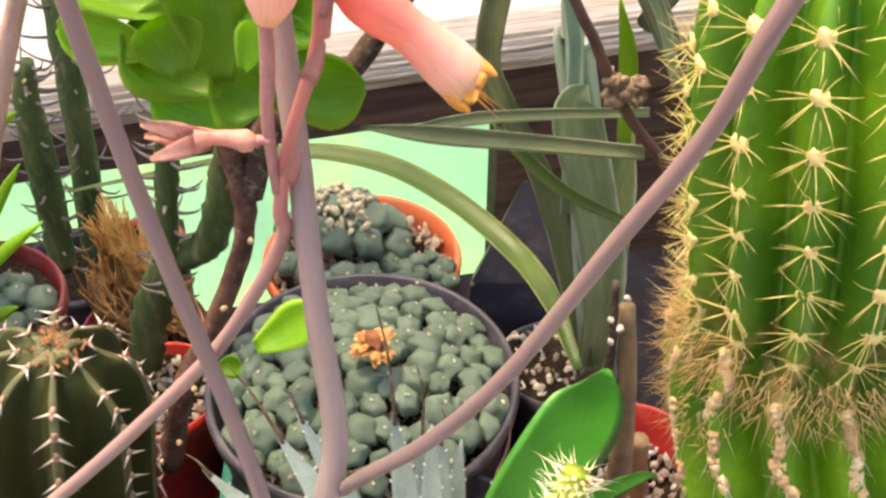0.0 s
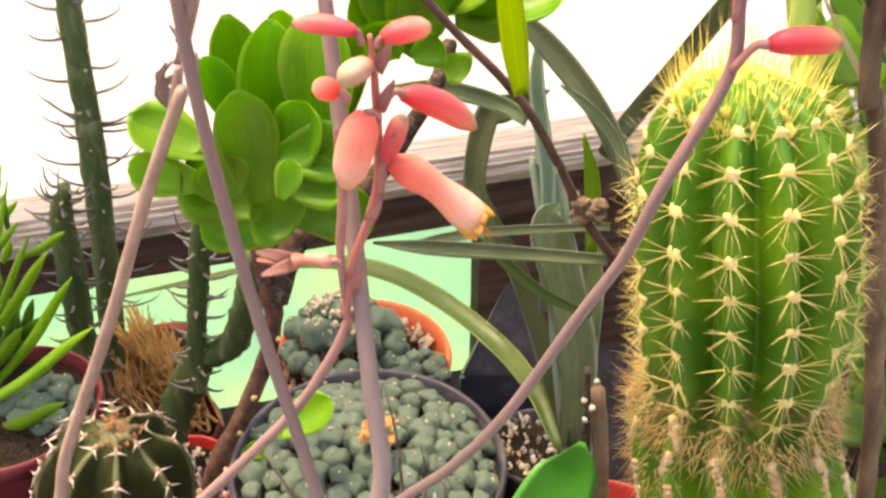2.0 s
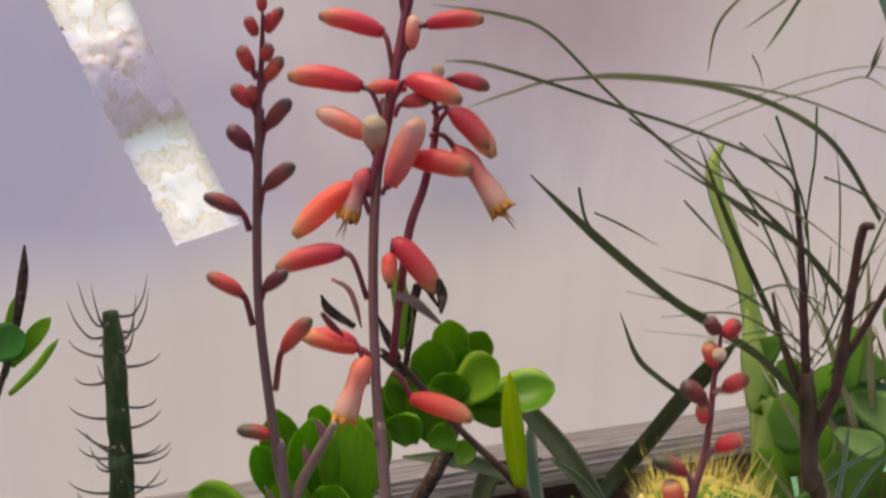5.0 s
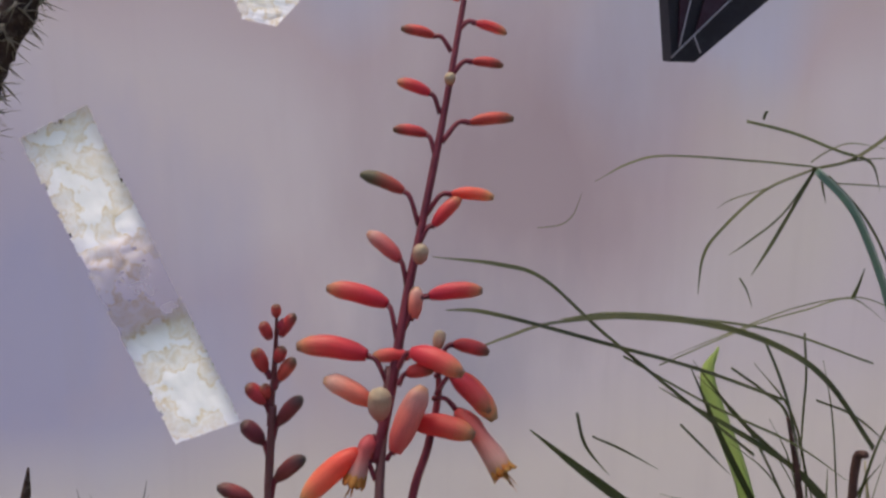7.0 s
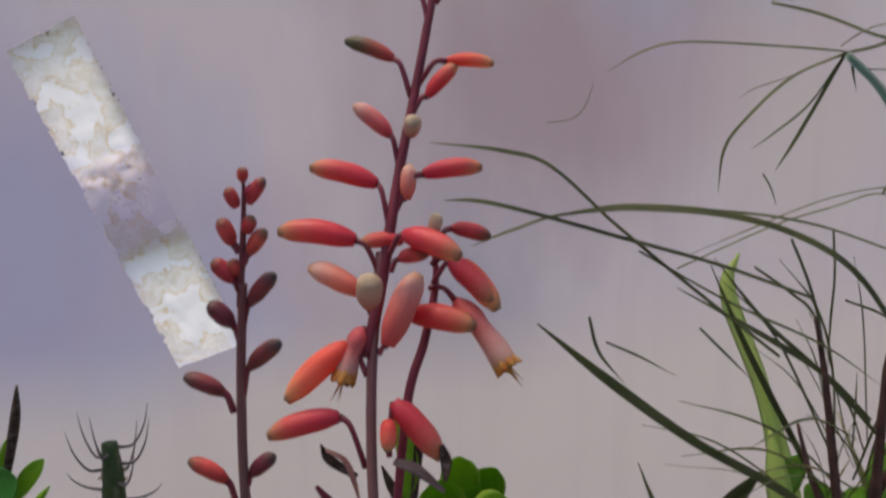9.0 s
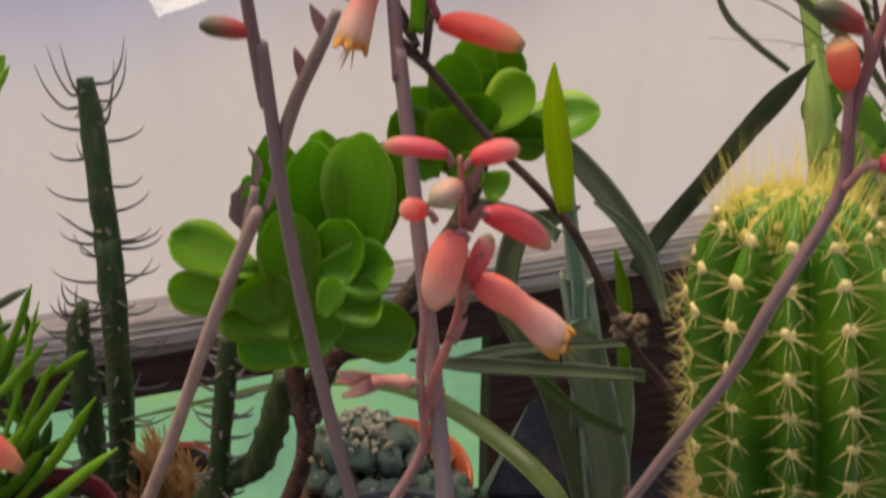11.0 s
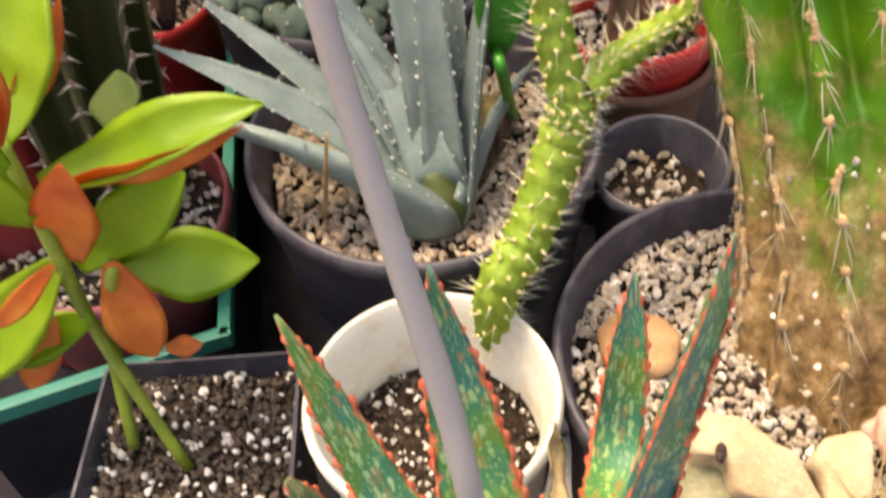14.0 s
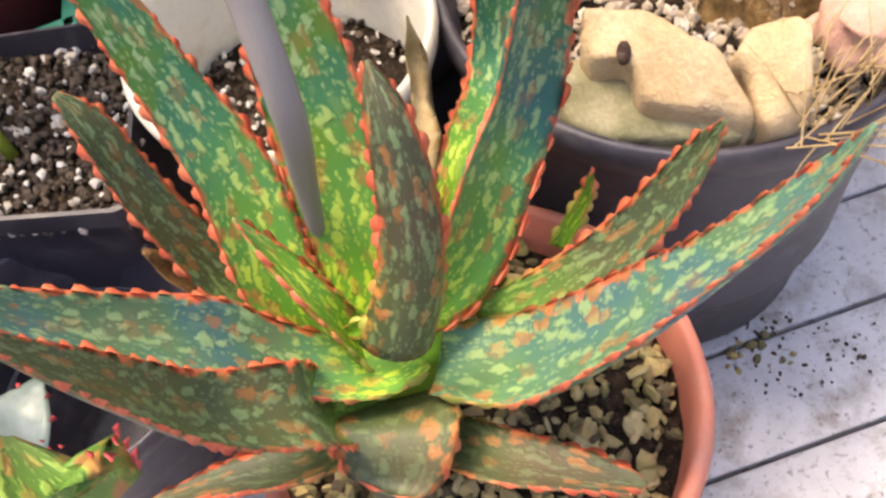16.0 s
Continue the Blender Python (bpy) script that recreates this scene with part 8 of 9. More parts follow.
for k in range(40):
    p = V((0.0810, 0.2780, 0.4600)) + V((g.uniform(-0.007, 0.007), g.uniform(-0.005, 0.005), g.uniform(-0.005, 0.006)))
    lump(bm, p, (0.0036, 0.0022, 0.0026), k, 0.9, 2)
part("dry_knot", bm, GREYBARK, twig, kind="stuff")


# sedge and shrub at the side
def grass_blade(ob, pts, w, m=None, hint=(0, -0.5, 1)):
    ws = [w * 0.9] + [w] * (len(pts) - 2) + [w * 0.15]
    bm = bmesh.new()
    w, ws = w * 0.58, [q * 0.58 for q in ws]
    blade(bm, pts, ws, w * 0.25, hint, 8 * (len(pts) - 1), 0.45, 4)
    return part("blade", bm, m or GRASS, ob)


def sedge():
    ob = thing("sedge_shrub", (0.2825, 0.3300, 0.2426), "dark-stemmed shrubby sedge with long arching blades", "sedge")

    def stem(pts, rr, m=REDBARK):
        bm = bmesh.new()
        tube(bm, pts, [q * 0.72 for q in rr], 8, 8 * (len(pts) - 1), 0.25)
        part("stem", bm, m, ob)

    stem([(0.310, 0.332, 0.004), (0.2814, 0.3300, 0.2478), (0.2568, 0.3300, 0.3699), (0.2387, 0.3300, 0.4571), (0.2243, 0.3250, 0.5054), (0.2204, 0.3200, 0.5040), (0.2134, 0.3200, 0.5496), (0.2083, 0.3200, 0.5785)], [0.0085, 0.0082, 0.0078, 0.0072, 0.007, 0.007, 0.0075, 0.0055], GREYBARK)
    stem([(0.2177, 0.3200, 0.5347), (0.2251, 0.3150, 0.5743), (0.2231, 0.3100, 0.6180), (0.2212, 0.3050, 0.6683), (0.2247, 0.3000, 0.6753)], [0.0050, 0.0044, 0.0036, 0.0032, 0.0028])
    stem([(0.2103, 0.3200, 0.5642), (0.2009, 0.3200, 0.6201), (0.1939, 0.3200, 0.6596), (0.1870, 0.3200, 0.6879)], [0.0040, 0.0032, 0.0024, 0.0012])
    stem([(0.2097, 0.3200, 0.5568), (0.1952, 0.3250, 0.5901), (0.1858, 0.3300, 0.6227)], [0.0032, 0.0024, 0.0014])
    stem([(0.2261, 0.3150, 0.5885), (0.2343, 0.3100, 0.6150), (0.2414, 0.3000, 0.6516)], [0.0036, 0.003, 0.002])
    # long blades, seen against the sheeting
    grass_blade(ob, [(0.2140, 0.3200, 0.5496), (0.1778, 0.3000, 0.5939), (0.1175, 0.2600, 0.6446), (0.0716, 0.2200, 0.6918), (0.0378, 0.1800, 0.7328)], 0.0042, None, (0.3, -0.8, 0.6))
    grass_blade(ob, [(0.2286, 0.3000, 0.6786), (0.1994, 0.3000, 0.7178), (0.1680, 0.3000, 0.7376), (0.1287, 0.2950, 0.7493), (0.0853, 0.2900, 0.7534), (0.0569, 0.2850, 0.7522)], 0.0040, None, (0, -0.4, 1))
    grass_blade(ob, [(0.2277, 0.3100, 0.7235), (0.1729, 0.3000, 0.7436), (0.1134, 0.2900, 0.7527), (0.0558, 0.2700, 0.7552), (0.0287, 0.2600, 0.7497), (0.0102, 0.2500, 0.7446)], 0.0018, None, (0, -0.4, 1))
    grass_blade(ob, [(0.1808, 0.3100, 0.7021), (0.1324, 0.3000, 0.7218), (0.0852, 0.2800, 0.7399), (0.0418, 0.2600, 0.7569), (0.0149, 0.2500, 0.7656), (-0.0014, 0.2450, 0.7671)], 0.0026, None, (0, -0.4, 1))
    grass_blade(ob, [(0.1652, 0.3000, 0.6734), (0.1155, 0.2900, 0.7147), (0.0773, 0.2800, 0.7482), (0.0468, 0.2700, 0.7773), (0.0238, 0.2600, 0.7866), (-0.0079, 0.2500, 0.7920)], 0.0024, None, (0, -0.4, 1))
    grass_blade(ob, [(0.0902, 0.2850, 0.7330), (0.1391, 0.3000, 0.7020), (0.1890, 0.3100, 0.6764), (0.2254, 0.3200, 0.6493)], 0.0018, None, (0, -0.4, 1))
    grass_blade(ob, [(0.2459, 0.3400, 0.7469), (0.2249, 0.3400, 0.7524), (0.1922, 0.3400, 0.7456), (0.1550, 0.3400, 0.7296), (0.1236, 0.3400, 0.7152)], 0.0009)
    grass_blade(ob, [(0.2249, 0.3400, 0.7524), (0.2265, 0.3400, 0.7597), (0.2288, 0.3400, 0.7689)], 0.0012)
    grass_blade(ob, [(0.2255, 0.3200, 0.6211), (0.1958, 0.3200, 0.6541), (0.1611, 0.3200, 0.6858), (0.1332, 0.3200, 0.7198)], 0.0022, None, (0.3, -0.8, 0.4))
    grass_blade(ob, [(0.2149, 0.3300, 0.5802), (0.1884, 0.3300, 0.6082), (0.1607, 0.3300, 0.6249), (0.1210, 0.3300, 0.6357)], 0.0016)
    grass_blade(ob, [(0.1170, 0.2000, 0.6207), (0.1019, 0.2000, 0.6317), (0.0908, 0.2000, 0.6426), (0.0817, 0.2000, 0.6638)], 0.0022, None, (0.5, -0.8, 0))
    grass_blade(ob, [(0.2130, 0.3400, 0.5467), (0.1784, 0.3400, 0.5829), (0.1430, 0.3400, 0.6071), (0.1030, 0.3400, 0.6166)], 0.0012)
    grass_blade(ob, [(0.2153, 0.3400, 0.5544), (0.1930, 0.3400, 0.5978), (0.1599, 0.3400, 0.6590), (0.1359, 0.3400, 0.7099)], 0.0034, None, (0.4, -0.8, 0.2))
    grass_blade(ob, [(0.2286, 0.3400, 0.6200), (0.2025, 0.3400, 0.6467), (0.1682, 0.3400, 0.6691), (0.1187, 0.3400, 0.6970)], 0.0030, None, (0.4, -0.8, 0.4))
    grass_blade(ob, [(0.2080, 0.3300, 0.5883), (0.2025, 0.3300, 0.6500), (0.1910, 0.3300, 0.6885), (0.1694, 0.3300, 0.7158)], 0.0012)
    grass_blade(ob, [(0.2273, 0.3300, 0.5671), (0.2294, 0.3300, 0.5960), (0.2419, 0.3300, 0.6173), (0.2564, 0.3300, 0.6246)], 0.0014)
    g = random.Random(21)
    for k in range(22):
        a = V((0.2132, 0.3300, 0.5740)) + V((g.uniform(-0.006, 0.02), g.uniform(-0.01, 0.02), g.uniform(-0.02, 0.04)))
        d = V((g.uniform(-1.0, 0.5), g.uniform(-0.4, 0.5), g.uniform(0.1, 1.0))).normalized()
        ln = g.uniform(0.04, 0.13)
        b = a + d * ln
        grass_blade(ob, [tuple(a), tuple(a.lerp(b, 0.5) + V((0, 0, ln * 0.1))), tuple(b - V((0, 0, ln * 0.06)))], g.uniform(0.0006, 0.0016))
    # whorled head and its stalk
    for pts, w in (
            ([(0.2220, 0.4200, 0.8140), (0.1920, 0.4200, 0.8000), (0.1660, 0.4200, 0.7740), (0.1560, 0.4200, 0.7570), (0.1540, 0.4200, 0.7320)], 0.0022),
            ([(0.2220, 0.4200, 0.8140), (0.2080, 0.4200, 0.7850), (0.1970, 0.4200, 0.7630), (0.1870, 0.4200, 0.7450)], 0.0020),
            ([(0.2220, 0.4200, 0.8140), (0.2040, 0.4200, 0.7850), (0.1840, 0.4200, 0.7670), (0.1720, 0.4200, 0.7580)], 0.0012),
            ([(0.2220, 0.4200, 0.8140), (0.1920, 0.4200, 0.8010), (0.1720, 0.4200, 0.7940), (0.1630, 0.4200, 0.7880)], 0.0009),
            ([(0.2220, 0.4200, 0.8150), (0.1880, 0.4200, 0.8180), (0.1310, 0.4200, 0.8210), (0.1070, 0.4200, 0.8160), (0.0860, 0.4200, 0.8040)], 0.0018),
            ([(0.1780, 0.4200, 0.8430), (0.2070, 0.4200, 0.8360), (0.2360, 0.4200, 0.8250), (0.2560, 0.4200, 0.8180), (0.2630, 0.4200, 0.8000)], 0.0028),
            ([(0.2220, 0.4200, 0.8140), (0.2440, 0.4200, 0.8200), (0.2660, 0.4200, 0.8360), (0.2760, 0.4200, 0.8470)], 0.0026),
            ([(0.2220, 0.4200, 0.8140), (0.2510, 0.4200, 0.8200), (0.2750, 0.4200, 0.8210)], 0.0012),
            ([(0.2310, 0.4200, 0.8050), (0.2550, 0.4200, 0.8040), (0.2770, 0.4200, 0.8020)], 0.0012),
            ([(0.1880, 0.4200, 0.8440), (0.1890, 0.4200, 0.8480), (0.1910, 0.4200, 0.8490)], 0.0014),
            ([(0.2190, 0.4200, 0.8180), (0.2290, 0.4200, 0.8250), (0.2430, 0.4200, 0.8300), (0.2670, 0.4200, 0.8260)], 0.0010),
            ([(0.2250, 0.4200, 0.8150), (0.2270, 0.4200, 0.8040), (0.2300, 0.4200, 0.7920)], 0.0016),
            ([(0.0510, 0.4200, 0.7740), (0.0650, 0.4200, 0.7760), (0.0730, 0.4200, 0.7830), (0.0780, 0.4200, 0.7970)], 0.0008),
            ([(0.1800, 0.4200, 0.7430), (0.1850, 0.4200, 0.7350), (0.1890, 0.4200, 0.7240)], 0.0014),
            ([(0.1320, 0.4200, 0.6840), (0.1880, 0.4200, 0.7110), (0.2230, 0.4200, 0.7230), (0.2510, 0.4200, 0.7310), (0.2740, 0.4200, 0.7160)], 0.0012),
            ([(0.2510, 0.4200, 0.7310), (0.2550, 0.4200, 0.7400), (0.2580, 0.4200, 0.7510)], 0.0014),
    ):
        grass_blade(ob, pts, w)
    # thin uprights below it
    for pts, w, m in (
            ([(0.2050, 0.3600, 0.7250), (0.2080, 0.3600, 0.6980), (0.2080, 0.3600, 0.6710), (0.2090, 0.3600, 0.6400)], 0.0014, GRASS),
            ([(0.1830, 0.3600, 0.7190), (0.1930, 0.3600, 0.6970), (0.2010, 0.3600, 0.6740), (0.2090, 0.3600, 0.6400)], 0.0017, STRAP),
            ([(0.1640, 0.3600, 0.7030), (0.1850, 0.3600, 0.6880), (0.1990, 0.3600, 0.6740), (0.2070, 0.3600, 0.6400)], 0.0014, GRASS),
            ([(0.0740, 0.3600, 0.6730), (0.0800, 0.3600, 0.6520), (0.0950, 0.3600, 0.6330)], 0.0017, GRASS),
            ([(0.0840, 0.3600, 0.6580), (0.1020, 0.3600, 0.6500), (0.1240, 0.3600, 0.6380)], 0.0012, GRASS),
            ([(0.1360, 0.3600, 0.6670), (0.1500, 0.3600, 0.6530), (0.1680, 0.3600, 0.6350)], 0.0013, STRAP),
            ([(0.2150, 0.3600, 0.6840), (0.2390, 0.3600, 0.6740), (0.2640, 0.3600, 0.6530)], 0.0012, GRASS),
    ):
        grass_blade(ob, pts, w, m, (0.3, -1, 0.2))
    grass_blade(ob, [(0.2200, 0.4100, 0.8140), (0.2430, 0.4100, 0.7910), (0.2610, 0.4100, 0.7560), (0.2730, 0.4100, 0.7230), (0.2850, 0.4100, 0.6700)], 0.0052, STRAPLIGHT, (0.4, -1, 0.2))
    grass_blade(ob, [(0.2340, 0.4300, 0.8080), (0.2570, 0.4300, 0.7840), (0.2730, 0.4300, 0.7580), (0.2850, 0.4300, 0.7250)], 0.0024)


sedge()

# pale broad blade and shaded foliage behind the cactus
broad = thing("broad_bladed_plant", (0.2644, 0.5500, 0.3213), "pale yellow-green broad upright blades", "grass")
for pts, w in (([(0.2716, 0.5500, 0.2627), (0.2486, 0.5500, 0.4305), (0.2266, 0.5500, 0.5395), (0.1932, 0.5500, 0.6253), (0.1988, 0.5500, 0.6570)], 0.012), ([(0.2896, 0.5600, 0.2562), (0.2658, 0.5600, 0.4044), (0.2440, 0.5600, 0.4870), (0.2241, 0.5600, 0.5593)], 0.010), ([(0.2509, 0.5200, 0.4023), (0.2403, 0.5200, 0.4517), (0.2318, 0.5200, 0.4898), (0.2230, 0.5200, 0.5298)], 0.010)):
    grass_blade(broad, [(pts[0][0], pts[0][1], 0.02)] + pts, w * (0.95 if len(pts) == 5 else 1.6), BROADLEAF, (0.2, -1, 0))
under = thing("side_foliage", (0.3280, 0.4500, 0.3317), "light green leafy growth beside the cactus", "foliage", kind="stuff")
bm = bmesh.new()
g = random.Random(17)
for k in range(240):
    p = V((g.uniform(0.26, 0.47), g.uniform(0.36, 0.58), g.uniform(0.02, 0.50)))
    d = V((g.uniform(-1, 1), g.uniform(-1, 0.3), g.uniform(-0.5, 1))).normalized()
    ln = g.uniform(0.03, 0.075)
    oval_leaf(bm, tuple(p), tuple(p + d * ln), ln * g.uniform(0.2, 0.34), (0.1, -0.8, 0.6), 0.0012)
part("leaf_mass", bm, SHADYLEAF, under, kind="stuff")
bm = bmesh.new()
for k in range(14):
    x, y = g.uniform(0.3, 0.44), g.uniform(0.4, 0.55)
    tube(bm, [(x, y, 0.0), (x + g.uniform(-0.03, 0.03), y, 0.2), (x + g.uniform(-0.05, 0.05), y, 0.44)], [0.004, 0.003, 0.0015], 6, 10)
part("stem_mass", bm, REDBARK, under, kind="stuff")
bm = bmesh.new()
for k in range(46):
    x, y, z = g.uniform(0.27, 0.46), g.uniform(0.42, 0.6), g.uniform(0.25, 0.42)
    lean = V((g.uniform(-0.5, 0.3), 0, 1)).normalized() * g.uniform(0.1, 0.22)
    blade(bm, [(x, y, z), tuple(V((x, y, z)) + lean * 0.5), tuple(V((x, y, z)) + lean + V((g.uniform(-0.03, 0.03), 0, -0.01)))], [0.002, 0.0032, 0.0005], 0.0006, (0.2, -1, 0.1), 10, 0.3, 4)
part("dry_blades", bm, PALEBLADE, under, "straw-pale upright grass blades", kind="stuff")
bm = bmesh.new()
blade(bm, [(0.2900, 0.5200, 0.4810), (0.3090, 0.5200, 0.4600), (0.3300, 0.5200, 0.4380), (0.3510, 0.5200, 0.4160)], [0.006, 0.024, 0.028, 0.010], 0.0015, (-0.4, -0.8, 0.6), 14, 0.2, 6)
part("broad_leaf", bm, TEALLEAF, under, "broad pale teal-green leaf")

for pts in ([(0.2340, 0.3400, 0.4920), (0.2510, 0.3400, 0.5070), (0.2700, 0.3400, 0.5220)], [(0.2530, 0.3600, 0.4490), (0.2540, 0.3600, 0.4910), (0.2530, 0.3600, 0.5270)], [(0.2750, 0.4000, 0.4280), (0.2860, 0.4000, 0.4600), (0.3010, 0.4000, 0.4830)]):
    grass_blade(broad, pts, 0.0034, STRAPLIGHT, (0.2, -1, 0))

# blade that leans behind the cactus crown
lean = thing("leaning_leaf", (0.0980, 0.3800, 0.4350), "dark channelled leaf leaning behind the cactus crown", "leaf")
strap(lean, [(0.0980, 0.3800, 0.4350), (0.1150, 0.4000, 0.4500), (0.1360, 0.4000, 0.4820), (0.1560, 0.4000, 0.5150), (0.1720, 0.4000, 0.5380), (0.1880, 0.4000, 0.5590)], 0.0074, (0.5, -0.9, 0.3), DARKBLADE, 0.0022, 0.5)

# spiny stem hanging in from above
hang = thing("hanging_cactus", (-0.3029, 0.5000, 0.9174), "brown hanging cactus stem with pale spines", "cactus")
bm = bmesh.new()
path = tube(bm, [(-0.3512, 0.5000, 0.8085), (-0.3324, 0.5000, 0.8697), (-0.3052, 0.5000, 0.9135), (-0.2865, 0.5000, 0.9562), (-0.2737, 0.5000, 1.0090)], [0.0118, 0.0122, 0.0120, 0.0120, 0.0118], 12, 40, 0.35)
part("stem", bm, BARK, hang)
bm = bmesh.new()
for n, p in enumerate(path[::2]):
    for turn in range(4):
        a = turn * 1.571 + (n % 2) * 0.785
        out = V((math.cos(a), math.sin(a), g.uniform(-0.2, 0.2))).normalized()
        foot = p + out * 0.0118
        lump(bm, foot, (0.0022, 0.0022, 0.0022), n + turn, 0.5, 1)
        for k in range(6):
            d = (out * g.uniform(0.3, 1.0) + V((g.uniform(-0.8, 0.8), g.uniform(-0.8, 0.8), g.uniform(-1.2, 0.5)))).normalized()
            cone(bm, foot, foot + d * g.uniform(0.009, 0.022), 0.00075, 4)
part("spine_cover", bm, PALESPINE, hang, kind="stuff")


# ---- flower stalks ----
def flower(parent, attach, base, tip, material, stalk, r=0.0042, shape="bud", fat=1.0):
    """A nodding tubular flower or bud on its short stalk."""
    r *= 0.72
    a, b, t = V(attach), V(base), V(tip)
    bm = bmesh.new()
    mid = a.lerp(b, 0.55) + V((0, 0, 0.25 * (b - a).length))
    if (b - a).length > 0.002:
        tube(bm, [tuple(a), tuple(mid), tuple(b)], [0.0011, 0.0010, 0.0013], 6, 8, mat=1)
    d = t - b
    sag = V((0, 0, -0.06 * d.length))
    if shape == "bud":
        prof = [0.50, 0.84, 0.97, 1.0, 0.97, 0.82, 0.36]
    elif shape == "open":
        prof = [0.40, 0.82, 0.92, 0.80, 0.86, 1.0, 1.02]
    else:
        prof = [0.5, 0.7, 0.55, 0.5, 0.45, 0.6, 0.7]
    pts = [tuple(b + d * (k / 6) - sag * (1 - (2 * k / 6 - 1) ** 2)) for k in range(7)]
    tube(bm, pts, [r * fat * f for f in prof], 12, 18, 0.05)
    if shape == "dry":
        g = random.Random(3)
        dn = d.normalized()
        for k in range(4):
            p = b + d * 0.8
            w = V((g.uniform(-1, 1), g.uniform(-1, 1), g.uniform(-0.8, 1))) * 0.004
            blade(bm, [tuple(p), tuple(p + dn * 0.005 + w * 0.5), tuple(p + dn * g.uniform(0.007, 0.012) + w)], [0.0022, 0.0020, 0.0005], 0.0005, (0, -1, 0.3), 6, 0.6, 4, 0.4)
    if shape == "open":
        g = random.Random(int(abs(t.x) * 1e5))
        dn = d.normalized()
        s = dn.orthogonal().normalized()
        for k in range(9):
            w = 6.28 * k / 9
            out = (Matrix.Rotation(w, 3, dn) @ s)
            p = t - dn * 0.003 + out * r * 0.75
            blade(bm, [tuple(p), tuple(p + dn * 0.004 + out * 0.0006), tuple(p + dn * g.uniform(0.0045, 0.0065) + out * g.uniform(0.0005, 0.0022))], [0.0019, 0.0021, 0.0006], 0.0004, tuple(-out), 5, 0.3, 4, mat=2)
        for k in range(4):
            p = t + s * g.uniform(-0.001, 0.001)
            cone(bm, p, p + dn * g.uniform(0.007, 0.012) + V((g.uniform(-1, 1), g.uniform(-1, 1), 0)) * 0.002, 0.0005, 4, 2)
    o = part("flower" if shape != "bud" else "bud", bm, [material, stalk, FLOWER_TIP], parent)
    return o


def stalk_part(parent, pts, radii, material, label="", n=None):
    bm = bmesh.new()
    tube(bm, pts, radii, 12, n or 10 * (len(pts) - 1), 0.06)
    return part("flower_stalk", bm, material, parent, label)


def bract(parent, at, d, size=0.004, m=None):
    bm = bmesh.new()
    a, d = V(at), V(d).normalized()
    blade(bm, [tuple(a), tuple(a + d * size), tuple(a + d * size * 2)], [0.0018, 0.0016, 0.0003], 0.0006, (0, -1, 0.2), 5, 0.3, 4)
    part("bract", bm, m or STALKPINK, parent)


# main stalk of the speckled aloe
main_low = stalk_part(aloe_plant, [(0.0280, -0.0470, 0.1820), (0.0300, -0.0450, 0.2140), (0.0333, -0.0472, 0.2534), (0.0271, -0.0318, 0.2940), (0.0172, -0.0154, 0.3371), (0.0115, -0.0060, 0.3618), (0.0015, 0.0125, 0.4105), (-0.0038, 0.0321, 0.4621), (-0.0016, 0.0403, 0.4836), (0.0020, 0.0493, 0.5073)], [0.0022, 0.0036, 0.0044, 0.0046, 0.0043, 0.0041, 0.0039, 0.0037, 0.0033, 0.0022], STALKGRAD, "dusty grey lower flower stalk", 90)
main = stalk_part(aloe_plant, [(-0.0016, 0.0403, 0.4836), (0.0020, 0.0491, 0.5069), (-0.0018, 0.0590, 0.5350), (-0.0052, 0.0703, 0.5626), (-0.0090, 0.0819, 0.5931), (-0.0134, 0.0942, 0.6256), (-0.0174, 0.1061, 0.6567), (-0.0172, 0.1036, 0.6502), (-0.0210, 0.1199, 0.6931), (-0.0219, 0.1346, 0.7319), (-0.0193, 0.1493, 0.7704)], [0.0030, 0.0029, 0.0027, 0.0026, 0.0024, 0.0022, 0.0021, 0.0020, 0.0019, 0.0019, 0.0018], MAINSTALK, "mauve flower stalk", 70)
main_top = stalk_part(aloe_plant, [(-0.0238, 0.1360, 0.7354), (-0.0189, 0.1454, 0.7602), (-0.0130, 0.1597, 0.7980), (-0.0075, 0.1704, 0.8260), (-0.0006, 0.1847, 0.8636), (0.0049, 0.1977, 0.8978), (0.0102, 0.2110, 0.9329), (0.0152, 0.2247, 0.9690)], [0.0023, 0.0022, 0.0019, 0.0017, 0.0015, 0.0013, 0.0010, 0.0004], STALKDARK, "wine-red top of the flower stalk", 60)


def top(a, b, c, m=BUD_RED, r=0.0032):
    flower(main_top, a, b, c, m, STALKDARK, r)


top((0.0093, 0.2061, 0.9199), (0.0138, 0.2070, 0.9223), (0.0242, 0.2073, 0.9232), BUD_RED, 0.0026)
top((0.0082, 0.2048, 0.9164), (0.0058, 0.2051, 0.9173), (0.0028, 0.2070, 0.9224), BUD_DARK, 0.0028)
top((0.0064, 0.2025, 0.9106), (0.0052, 0.2028, 0.9112), (-0.0008, 0.2040, 0.9144), BUD_CORAL, 0.0026)
top((0.0022, 0.1949, 0.8904), (-0.0050, 0.1972, 0.8965), (-0.0186, 0.1983, 0.8993), BUD_RED, 0.0032)
top((0.0048, 0.1981, 0.8990), (0.0121, 0.1992, 0.9018), (0.0247, 0.1976, 0.8976), BUD_CORAL, 0.0030)
top((0.0032, 0.1916, 0.8818), (0.0108, 0.1934, 0.8864), (0.0235, 0.1927, 0.8848), BUD_RED, 0.0030)
top((0.0020, 0.1845, 0.8788), (0.0021, 0.1821, 0.8779), (0.0024, 0.1797, 0.8822), BUD_PALE, 0.0032)
